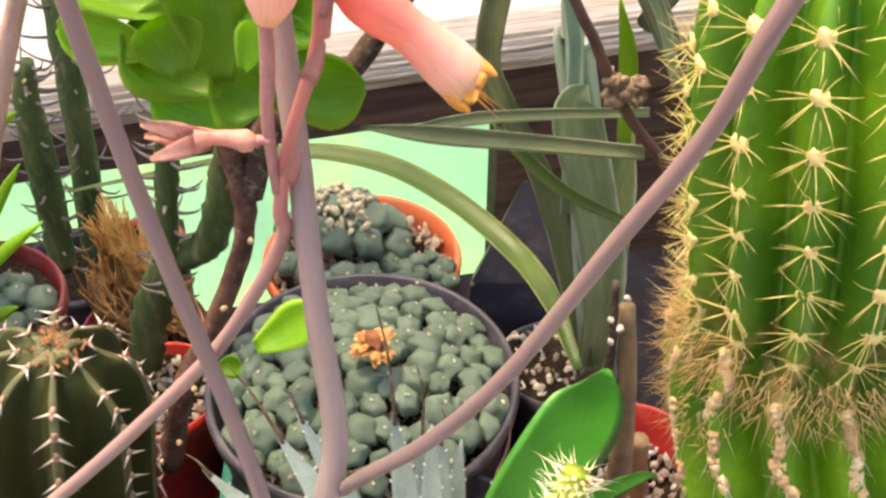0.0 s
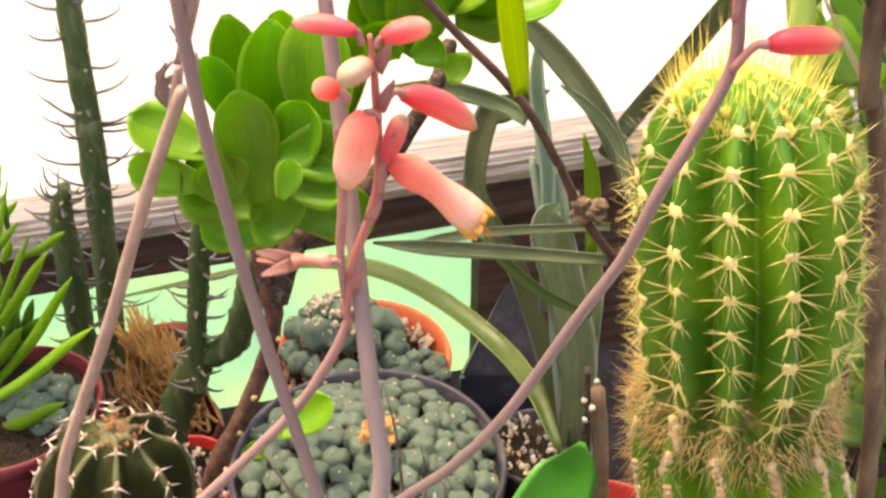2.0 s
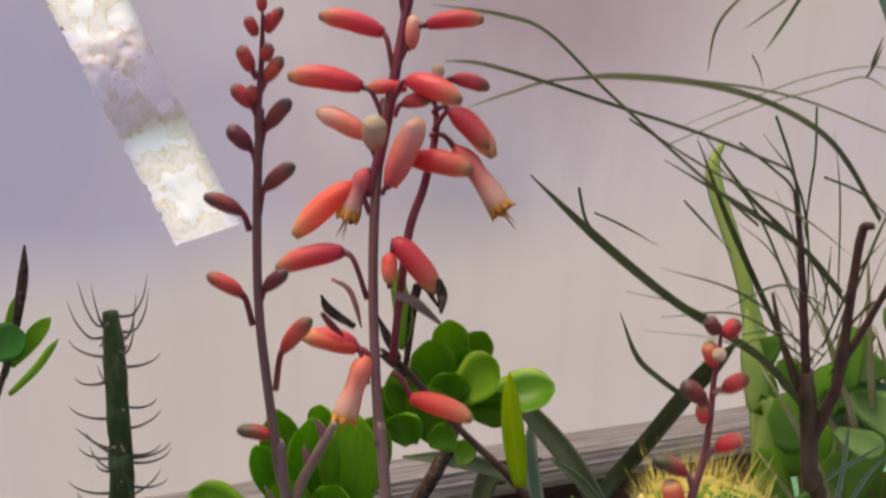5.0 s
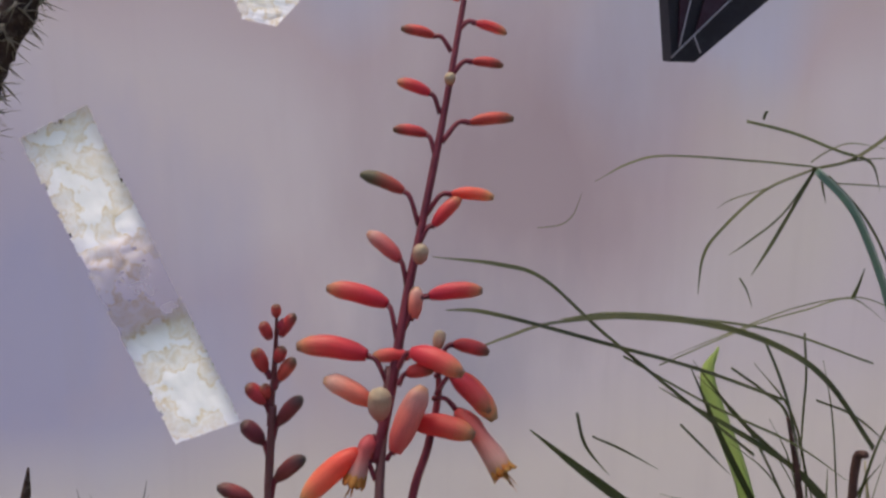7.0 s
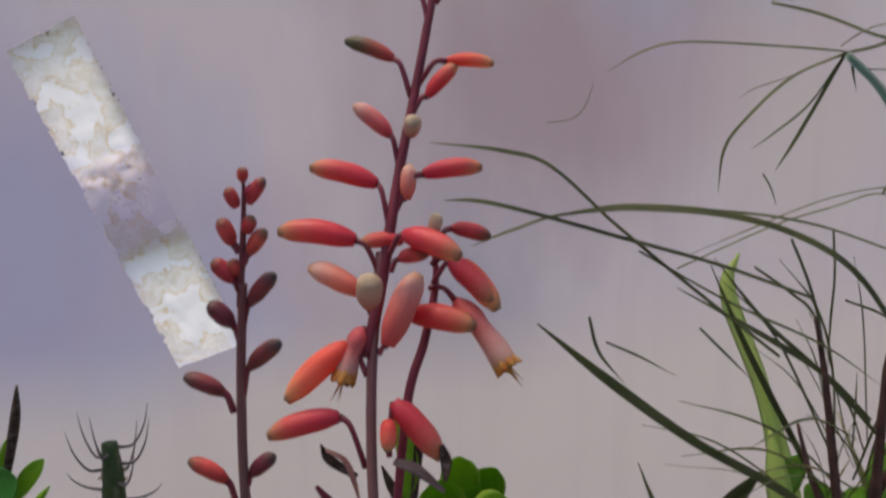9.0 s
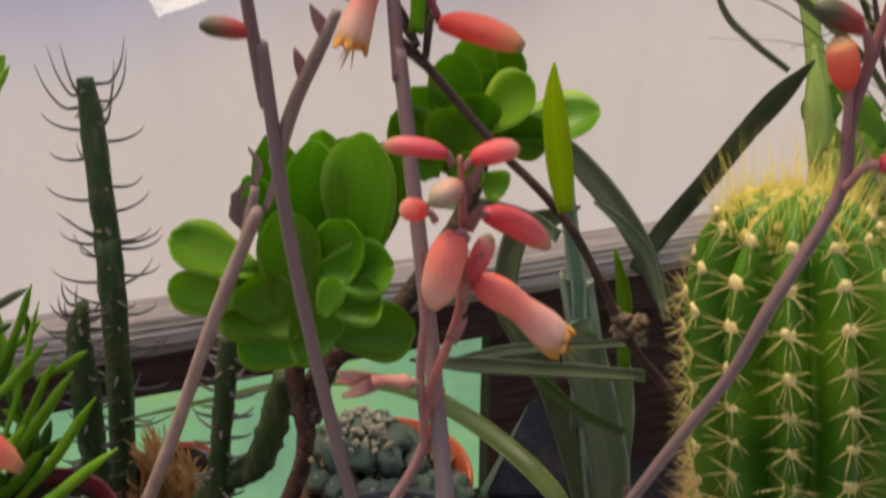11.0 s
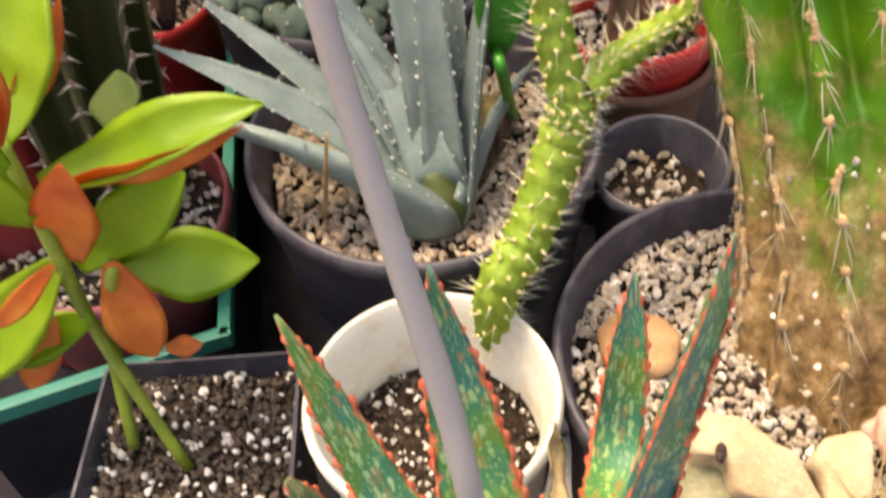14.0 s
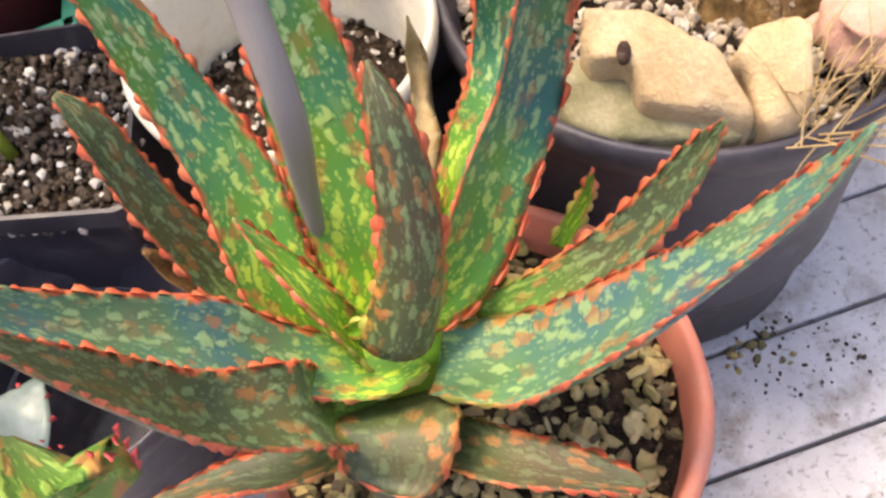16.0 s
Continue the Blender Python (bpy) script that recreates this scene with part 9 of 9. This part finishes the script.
top((-0.0018, 0.1855, 0.8659), (-0.0062, 0.1885, 0.8737), (-0.0196, 0.1902, 0.8782), BUD_CORAL, 0.0036)
top((-0.0008, 0.1813, 0.8547), (0.0106, 0.1843, 0.8625), (0.0280, 0.1849, 0.8641), BUD_RED, 0.0036)
top((-0.0031, 0.1788, 0.8480), (-0.0071, 0.1825, 0.8577), (-0.0207, 0.1831, 0.8595), BUD_RED, 0.0034)
top((-0.0093, 0.1691, 0.8227), (-0.0159, 0.1741, 0.8357), (-0.0333, 0.1765, 0.8419), BUD_GREEN, 0.0042)
top((-0.0064, 0.1708, 0.8271), (0.0037, 0.1738, 0.8349), (0.0205, 0.1733, 0.8337), BUD_CORAL, 0.0036)
top((-0.0084, 0.1671, 0.8173), (-0.0033, 0.1692, 0.8228), (0.0072, 0.1733, 0.8337), BUD_CORAL, 0.0040)
top((-0.0085, 0.1592, 0.8122), (-0.0082, 0.1547, 0.8110), (-0.0070, 0.1515, 0.8182), BUD_PALE, 0.0044)
top((-0.0135, 0.1605, 0.8001), (-0.0166, 0.1642, 0.8096), (-0.0296, 0.1680, 0.8197), BUD_PINK, 0.0046)
top((-0.0166, 0.1525, 0.7789), (-0.0210, 0.1579, 0.7931), (-0.0452, 0.1600, 0.7985), BUD_CORAL, 0.0054)
top((-0.0141, 0.1545, 0.7842), (-0.0043, 0.1592, 0.7965), (0.0165, 0.1600, 0.7986), BUD_CORAL, 0.0048)
top((-0.0127, 0.1557, 0.7874), (-0.0104, 0.1559, 0.7879), (-0.0094, 0.1604, 0.7997), BUD_PINK, 0.0042)
top((-0.0189, 0.1458, 0.7612), (-0.0284, 0.1507, 0.7741), (-0.0562, 0.1518, 0.7769), BUD_CORAL, 0.0062)
top((-0.0169, 0.1486, 0.7685), (-0.0117, 0.1507, 0.7740), (-0.0266, 0.1504, 0.7733), BUD_CORAL, 0.0040)
top((-0.0225, 0.1415, 0.7499), (-0.0266, 0.1442, 0.7569), (-0.0449, 0.1472, 0.7649), BUD_PINK, 0.0058)
top((-0.0018, 0.1596, 0.7661), (-0.0013, 0.1625, 0.7736), (0.0001, 0.1651, 0.7805), BUD_PALE, 0.0036)
top((-0.0018, 0.1596, 0.7661), (0.0054, 0.1632, 0.7755), (0.0195, 0.1620, 0.7724), BUD_RED, 0.0042)
top((-0.0153, 0.1419, 0.7721), (-0.0101, 0.1405, 0.7790), (0.0095, 0.1306, 0.7739), BUD_CORAL, 0.0060)
top((-0.0152, 0.1414, 0.7654), (-0.0119, 0.1412, 0.7702), (-0.0013, 0.1401, 0.7725), BUD_RED, 0.0040)
top((-0.0015, 0.1560, 0.7566), (0.0070, 0.1589, 0.7642), (0.0222, 0.1509, 0.7483), BUD_CORAL, 0.0062)
top((-0.0220, 0.1335, 0.7553), (-0.0218, 0.1317, 0.7558), (-0.0211, 0.1284, 0.7680), BUD_PALE, 0.0064)
top((-0.0196, 0.1364, 0.7365), (-0.0165, 0.1375, 0.7395), (-0.0057, 0.1465, 0.7632), BUD_PINK, 0.0072)


def low(a, b, c, m=BUD_CORAL, r=0.0056, shape="bud", s=STALKDARK):
    return flower(main, a, b, c, m, s, r, shape)


low((-0.0236, 0.1337, 0.7294), (-0.0304, 0.1375, 0.7395), (-0.0517, 0.1305, 0.7210), BUD_CORAL, 0.0066)
low((-0.0236, 0.1224, 0.6997), (-0.0331, 0.1286, 0.7161), (-0.0581, 0.1261, 0.7093), BUD_CORAL, 0.0060)
low((-0.0223, 0.1360, 0.7354), (-0.0252, 0.1397, 0.7452), (-0.0315, 0.1336, 0.7292), BUD_PINK, 0.0056, "open")
low((-0.0061, 0.1549, 0.7482), (-0.0095, 0.1501, 0.7463), (0.0141, 0.1434, 0.7445), BUD_CORAL, 0.0066)
low((-0.0030, 0.1572, 0.7545), (0.0069, 0.1556, 0.7502), (0.0251, 0.1440, 0.7303), BUD_PINK, 0.0066, "open")
low((-0.0022, 0.1603, 0.7627), (0.0050, 0.1589, 0.7641), (0.0202, 0.1502, 0.7517), BUD_CORAL, 0.0060)
low((-0.0153, 0.1248, 0.7059), (-0.0142, 0.1304, 0.7208), (0.0028, 0.1236, 0.7029), BUD_CORAL, 0.0064)
low((-0.0148, 0.1188, 0.7061), (-0.0150, 0.1215, 0.7185), (-0.0149, 0.1160, 0.7091), BUD_CORAL, 0.0042)
low((-0.0202, 0.1140, 0.6776), (-0.0268, 0.1157, 0.6821), (-0.0476, 0.1171, 0.6858), BUD_CORAL, 0.0058)
low((-0.0196, 0.1147, 0.6795), (-0.0227, 0.1149, 0.6798), (-0.0304, 0.1068, 0.6587), BUD_PINK, 0.0066, "open")
low((-0.0140, 0.1211, 0.6699), (-0.0065, 0.1177, 0.6611), (0.0172, 0.1118, 0.6561), BUD_CORAL, 0.0058)
low((-0.0225, 0.1111, 0.6701), (-0.0273, 0.1163, 0.6837), (-0.0463, 0.1172, 0.6859), BUD_CORAL, 0.0056)

for pts, w, m, words in (([(-0.0140, 0.1250, 0.7010), (-0.0060, 0.1250, 0.6980), (0.0040, 0.1240, 0.6900)], 0.0022, STALKDRY, "dry brown tassel of a spent flower"),
                         ([(0.0030, 0.1220, 0.7090), (0.0046, 0.1210, 0.7030), (0.0042, 0.1200, 0.6960)], 0.0020, BARK, "dark withered flower tip"),
                         ([(-0.0350, 0.1100, 0.7125), (-0.0290, 0.1100, 0.7090), (-0.0262, 0.1100, 0.7020), (-0.0245, 0.1110, 0.6930)], 0.0010, PALEBARK, "pale curled thread"),
                         ([(-0.0390, 0.1100, 0.6990), (-0.0350, 0.1100, 0.6940), (-0.0310, 0.1100, 0.6900)], 0.0014, STALKDARK, "small grey-brown bract")):
    bm = bmesh.new()
    blade(bm, pts, [w * 0.5] + [w] * (len(pts) - 2) + [w * 0.3], 0.0006, (0.1, -1, 0.2), 12, 0.7, 4, 0.3)
    part("dry_flower", bm, m, main, words)

# companion raceme that stands just behind the main stalk
side = stalk_part(aloe_plant, [(-0.0143, 0.1243, 0.6731), (-0.0102, 0.1428, 0.7166), (-0.0044, 0.1523, 0.7362), (-0.0007, 0.1617, 0.7558), (-0.0022, 0.1690, 0.7697)], [0.0016, 0.0018, 0.0017, 0.0014, 0.0008], STALKDARK, "thin wine-red side stalk")

# left branch, dark buds
left = stalk_part(aloe_plant, [(-0.0109, 0.0420, 0.4558), (-0.0208, 0.0530, 0.4995), (-0.0327, 0.0570, 0.5585), (-0.0421, 0.0610, 0.6179), (-0.0466, 0.0650, 0.6708), (-0.0468, 0.0650, 0.6571), (-0.0514, 0.0650, 0.7140), (-0.0507, 0.0650, 0.7541), (-0.0484, 0.0650, 0.7843), (-0.0495, 0.0650, 0.7787), (-0.0472, 0.0650, 0.8013), (-0.0463, 0.0650, 0.8170)], [0.00209, 0.00202, 0.00187, 0.00180, 0.00165, 0.00165, 0.00150, 0.00142, 0.00127, 0.00105, 0.00082, 0.00030], LEFTSTALK, "mauve branch of the flower stalk", 90)


def lbud(a, b, c, m=BUD_DARK, r=0.0036):
    flower(left, a, b, c, m, STALKDARK, r)


lbud((-0.0533, 0.0650, 0.7464), (-0.0559, 0.0650, 0.7522), (-0.0670, 0.0650, 0.7570))
lbud((-0.0508, 0.0650, 0.7233), (-0.0492, 0.0650, 0.7268), (-0.0421, 0.0650, 0.7329), BUD_DARK, 0.0034)
lbud((-0.0539, 0.0650, 0.7143), (-0.0569, 0.0650, 0.7246), (-0.0677, 0.0650, 0.7308), BUD_RED, 0.0036)
lbud((-0.0503, 0.0650, 0.7517), (-0.0478, 0.0650, 0.7602), (-0.0387, 0.0650, 0.7678), BUD_DARK, 0.0036)
lbud((-0.0501, 0.0650, 0.7680), (-0.0521, 0.0650, 0.7727), (-0.0585, 0.0650, 0.7790), BUD_DARK, 0.0038)
lbud((-0.0490, 0.0650, 0.7733), (-0.0465, 0.0650, 0.7793), (-0.0392, 0.0650, 0.7878), BUD_DARK, 0.0034)
lbud((-0.0494, 0.0650, 0.7829), (-0.0510, 0.0650, 0.7857), (-0.0566, 0.0650, 0.7915), BUD_RED, 0.0034)
lbud((-0.0490, 0.0650, 0.7854), (-0.0496, 0.0650, 0.7875), (-0.0515, 0.0650, 0.7918), BUD_RED, 0.0028)
lbud((-0.0479, 0.0650, 0.7906), (-0.0459, 0.0650, 0.7937), (-0.0412, 0.0650, 0.8004), BUD_RED, 0.0030)
lbud((-0.0489, 0.0650, 0.7939), (-0.0505, 0.0650, 0.7962), (-0.0538, 0.0650, 0.8034), BUD_RED, 0.0032)
lbud((-0.0474, 0.0650, 0.7981), (-0.0465, 0.0650, 0.7993), (-0.0447, 0.0650, 0.8043), BUD_RED, 0.0028)
lbud((-0.0474, 0.0650, 0.8063), (-0.0487, 0.0650, 0.8066), (-0.0513, 0.0650, 0.8120), BUD_RED, 0.0026)
lbud((-0.0470, 0.0650, 0.8071), (-0.0453, 0.0650, 0.8077), (-0.0408, 0.0650, 0.8147), BUD_RED, 0.0026)
lbud((-0.0465, 0.0650, 0.8129), (-0.0466, 0.0650, 0.8137), (-0.0465, 0.0650, 0.8178), BUD_RED, 0.0022)
lbud((-0.0469, 0.0650, 0.8096), (-0.0459, 0.0650, 0.8100), (-0.0430, 0.0650, 0.8127), BUD_RED, 0.0022)
lbud((-0.0473, 0.0650, 0.6911), (-0.0442, 0.0650, 0.7056), (-0.0350, 0.0650, 0.7170), BUD_RED, 0.0040)
lbud((-0.0482, 0.0650, 0.6720), (-0.0495, 0.0650, 0.6736), (-0.0608, 0.0650, 0.6753), BUD_GREEN, 0.0036)
tw = stalk_part(aloe_plant, [(-0.0456, 0.0650, 0.6398), (-0.0395, 0.0650, 0.6566), (-0.0324, 0.0650, 0.6707), (-0.0280, 0.0650, 0.6795)], [0.0019, 0.0018, 0.0017, 0.0012], STALKDRY, "short dry side branch")
bract(tw, (-0.0364, 0.0650, 0.6627), (-0.3, 0, 1))
bract(tw, (-0.0308, 0.0650, 0.6737), (-0.5, 0, 1))

# right branch
right = stalk_part(aloe_plant, [(0.0039, 0.0447, 0.4953), (0.0091, 0.0400, 0.5062), (0.0243, 0.0340, 0.5271), (0.0388, 0.0280, 0.5541), (0.0536, 0.0240, 0.5880), (0.0634, 0.0220, 0.6093), (0.0696, 0.0210, 0.6287), (0.0808, 0.0250, 0.6539), (0.0813, 0.0280, 0.6685), (0.0841, 0.0310, 0.6818), (0.0863, 0.0330, 0.6910), (0.0871, 0.0340, 0.7031), (0.0873, 0.0360, 0.7145), (0.0881, 0.0370, 0.7238), (0.0880, 0.0370, 0.7303)], [0.00168, 0.00161, 0.00161, 0.00153, 0.00145, 0.00145, 0.00153, 0.00138, 0.00130, 0.00123, 0.00107, 0.00100, 0.00085, 0.00069, 0.00046], RIGHTSTALK, "mauve branch of the flower stalk leaning over the cactus", 100)


def rbud(a, b, c, m=BUD_CORAL, r=0.0034):
    flower(right, a, b, c, m, STALKPINK, r)


rbud((0.0810, 0.0240, 0.6552), (0.0874, 0.0240, 0.6609), (0.1022, 0.0260, 0.6605), BUD_CORAL, 0.0042)
rbud((0.0807, 0.0270, 0.6647), (0.0793, 0.0280, 0.6760), (0.0757, 0.0280, 0.6861), BUD_CORAL, 0.0044)
rbud((0.0839, 0.0310, 0.6808), (0.0809, 0.0310, 0.6869), (0.0711, 0.0300, 0.6918), BUD_GREEN, 0.0036)
rbud((0.0867, 0.0330, 0.6902), (0.0894, 0.0320, 0.6949), (0.0972, 0.0320, 0.6990), BUD_CORAL, 0.0034)
rbud((0.0868, 0.0340, 0.7061), (0.0846, 0.0330, 0.7097), (0.0775, 0.0320, 0.7158), BUD_DARK, 0.0036)
rbud((0.0869, 0.0340, 0.7016), (0.0853, 0.0340, 0.7027), (0.0838, 0.0330, 0.7087), BUD_CORAL, 0.0028)
rbud((0.0875, 0.0350, 0.7115), (0.0902, 0.0350, 0.7126), (0.0970, 0.0350, 0.7170), BUD_RED, 0.0036)
rbud((0.0879, 0.0370, 0.7194), (0.0870, 0.0360, 0.7204), (0.0843, 0.0360, 0.7275), BUD_CORAL, 0.0036)
rbud((0.0878, 0.0370, 0.7289), (0.0894, 0.0370, 0.7286), (0.0928, 0.0370, 0.7341), BUD_RED, 0.0034)
rbud((0.0878, 0.0370, 0.7289), (0.0868, 0.0370, 0.7296), (0.0836, 0.0370, 0.7345), BUD_DARK, 0.0032)
rbud((0.0879, 0.0370, 0.7220), (0.0874, 0.0340, 0.7233), (0.0872, 0.0320, 0.7262), BUD_PALE, 0.0030)


# coral raceme of a neighbouring aloe
coral = thing("coral_raceme", (-0.2409, 0.1950, 0.2615), "coral-pink aloe flower spray on a thin stalk", "flower spray")
cs = stalk_part(coral, [(-0.2409, 0.1950, 0.2615), (-0.1535, 0.0450, 0.4036), (-0.1401, 0.0520, 0.4098), (-0.0818, 0.0560, 0.4584), (-0.0322, 0.0600, 0.5126), (-0.0159, 0.0630, 0.5363), (-0.0087, 0.0660, 0.5515), (-0.0090, 0.0660, 0.5569), (-0.0063, 0.0680, 0.5720), (0.0012, 0.0700, 0.5968), (0.0016, 0.0700, 0.6270), (0.0007, 0.0700, 0.6410)], [0.0020, 0.0019, 0.0018, 0.0018, 0.0017, 0.0016, 0.0016, 0.0015, 0.0014, 0.0013, 0.0011, 0.0006], CORALSTALK, "", 90)


def cflower(a, b, c, m=BUD_CORAL, r=0.0048, shape="bud"):
    flower(cs, a, b, c, m, STALKPINK, r, shape)


cflower((-0.0013, 0.0700, 0.6384), (-0.0027, 0.0700, 0.6416), (-0.0190, 0.0720, 0.6424), BUD_ROSE, 0.0036)
cflower((0.0022, 0.0700, 0.6376), (0.0038, 0.0700, 0.6400), (0.0158, 0.0740, 0.6416), BUD_ROSE, 0.0044)
cflower((0.0018, 0.0660, 0.6326), (0.0012, 0.0660, 0.6347), (-0.0059, 0.0600, 0.6323), BUD_PALE, 0.0046)
cflower((-0.0054, 0.0700, 0.6223), (-0.0077, 0.0700, 0.6250), (-0.0148, 0.0720, 0.6244), BUD_ROSE, 0.0044)
cflower((0.0032, 0.0640, 0.6204), (0.0000, 0.0620, 0.6230), (-0.0054, 0.0580, 0.6034), BUD_PINK, 0.0072)
cflower((0.0020, 0.0700, 0.5949), (0.0048, 0.0700, 0.6048), (0.0278, 0.0720, 0.5855), BUD_PINK, 0.0072, "open")
cflower((0.0021, 0.0750, 0.6171), (0.0076, 0.0850, 0.6172), (0.0263, 0.1050, 0.5970), BUD_ROSE, 0.0058)
cflower((0.0023, 0.0680, 0.6001), (0.0041, 0.0680, 0.6060), (0.0090, 0.0680, 0.6196), BUD_ROSE, 0.0040)
cflower((-0.0094, 0.0660, 0.5734), (-0.0125, 0.0660, 0.5732), (-0.0231, 0.0640, 0.5749), PALEBARK, 0.0046, "dry")
for px in ((0.0025, 0.0680, 0.6059), (0.0026, 0.0680, 0.6209), (0.0022, 0.0680, 0.6316), (-0.0014, 0.0670, 0.5866), (-0.0073, 0.0660, 0.5637)):
    bract(cs, px, (0.4, -0.3, 0.9), 0.006)
up = stalk_part(coral, [(-0.0092, 0.0660, 0.5614), (-0.0096, 0.0670, 0.5779), (-0.0083, 0.0680, 0.5938), (-0.0093, 0.0700, 0.6139)], [0.0010, 0.0013, 0.0014, 0.0008], STALKPINK)

# old dry stalk that leans across
old = thing("dry_flower_stalk", (-0.2415, 0.2000, 0.2568), "dry brown flower stalk with a shrivelled tip", "flower stalk")
os_ = stalk_part(old, [(-0.2415, 0.2000, 0.2568), (-0.1919, 0.0920, 0.3403), (-0.1376, 0.0960, 0.4192), (-0.1231, 0.0980, 0.4590), (-0.0962, 0.1000, 0.5212), (-0.0771, 0.1020, 0.5695), (-0.0611, 0.1040, 0.6057), (-0.0646, 0.1060, 0.5994), (-0.0609, 0.1060, 0.6142)], [0.00272, 0.00272, 0.00255, 0.00246, 0.00230, 0.00221, 0.00204, 0.00204, 0.00136], STALKDRY, "", 70)
bm = bmesh.new()
g = random.Random(30)
for k in range(6):
    p = V((-0.0621, 0.1060, 0.6093)) + V((g.uniform(-0.004, 0.003), 0, g.uniform(-0.012, 0.006)))
    blade(bm, [tuple(p), tuple(p + V((g.uniform(-0.006, 0.003), 0, 0.007))), tuple(p + V((g.uniform(-0.008, 0.004), 0, 0.013)))], [0.0010, 0.0013, 0.0003], 0.0004, (0, -1, 0), 5, 0.6, 4)
part("shrivelled_bract", bm, STALKDRY, old, kind="stuff")
# a coral bud that hangs in at the edge from the neighbouring plant
extra = thing("coral_raceme", (-0.2512, 0.2050, 0.2523), "coral-red drooping aloe flowers on a low stalk", "flower spray")
es = stalk_part(extra, [(-0.2512, 0.2050, 0.2523), (-0.1528, 0.0200, 0.5657), (-0.1376, 0.0200, 0.5931), (-0.1283, 0.0200, 0.6122), (-0.1220, 0.0200, 0.6263)], [0.0024, 0.0022, 0.002, 0.0016, 0.0008], STALKPINK)
flower(es, (-0.1314, 0.0200, 0.6018), (-0.1235, 0.0200, 0.5937), (-0.1042, 0.0200, 0.5772), BUD_CORAL, STALKPINK, 0.0050)
flower(es, (-0.1275, 0.0200, 0.6122), (-0.1232, 0.0200, 0.6124), (-0.1105, 0.0200, 0.6125), BUD_CORAL, STALKPINK, 0.0034)
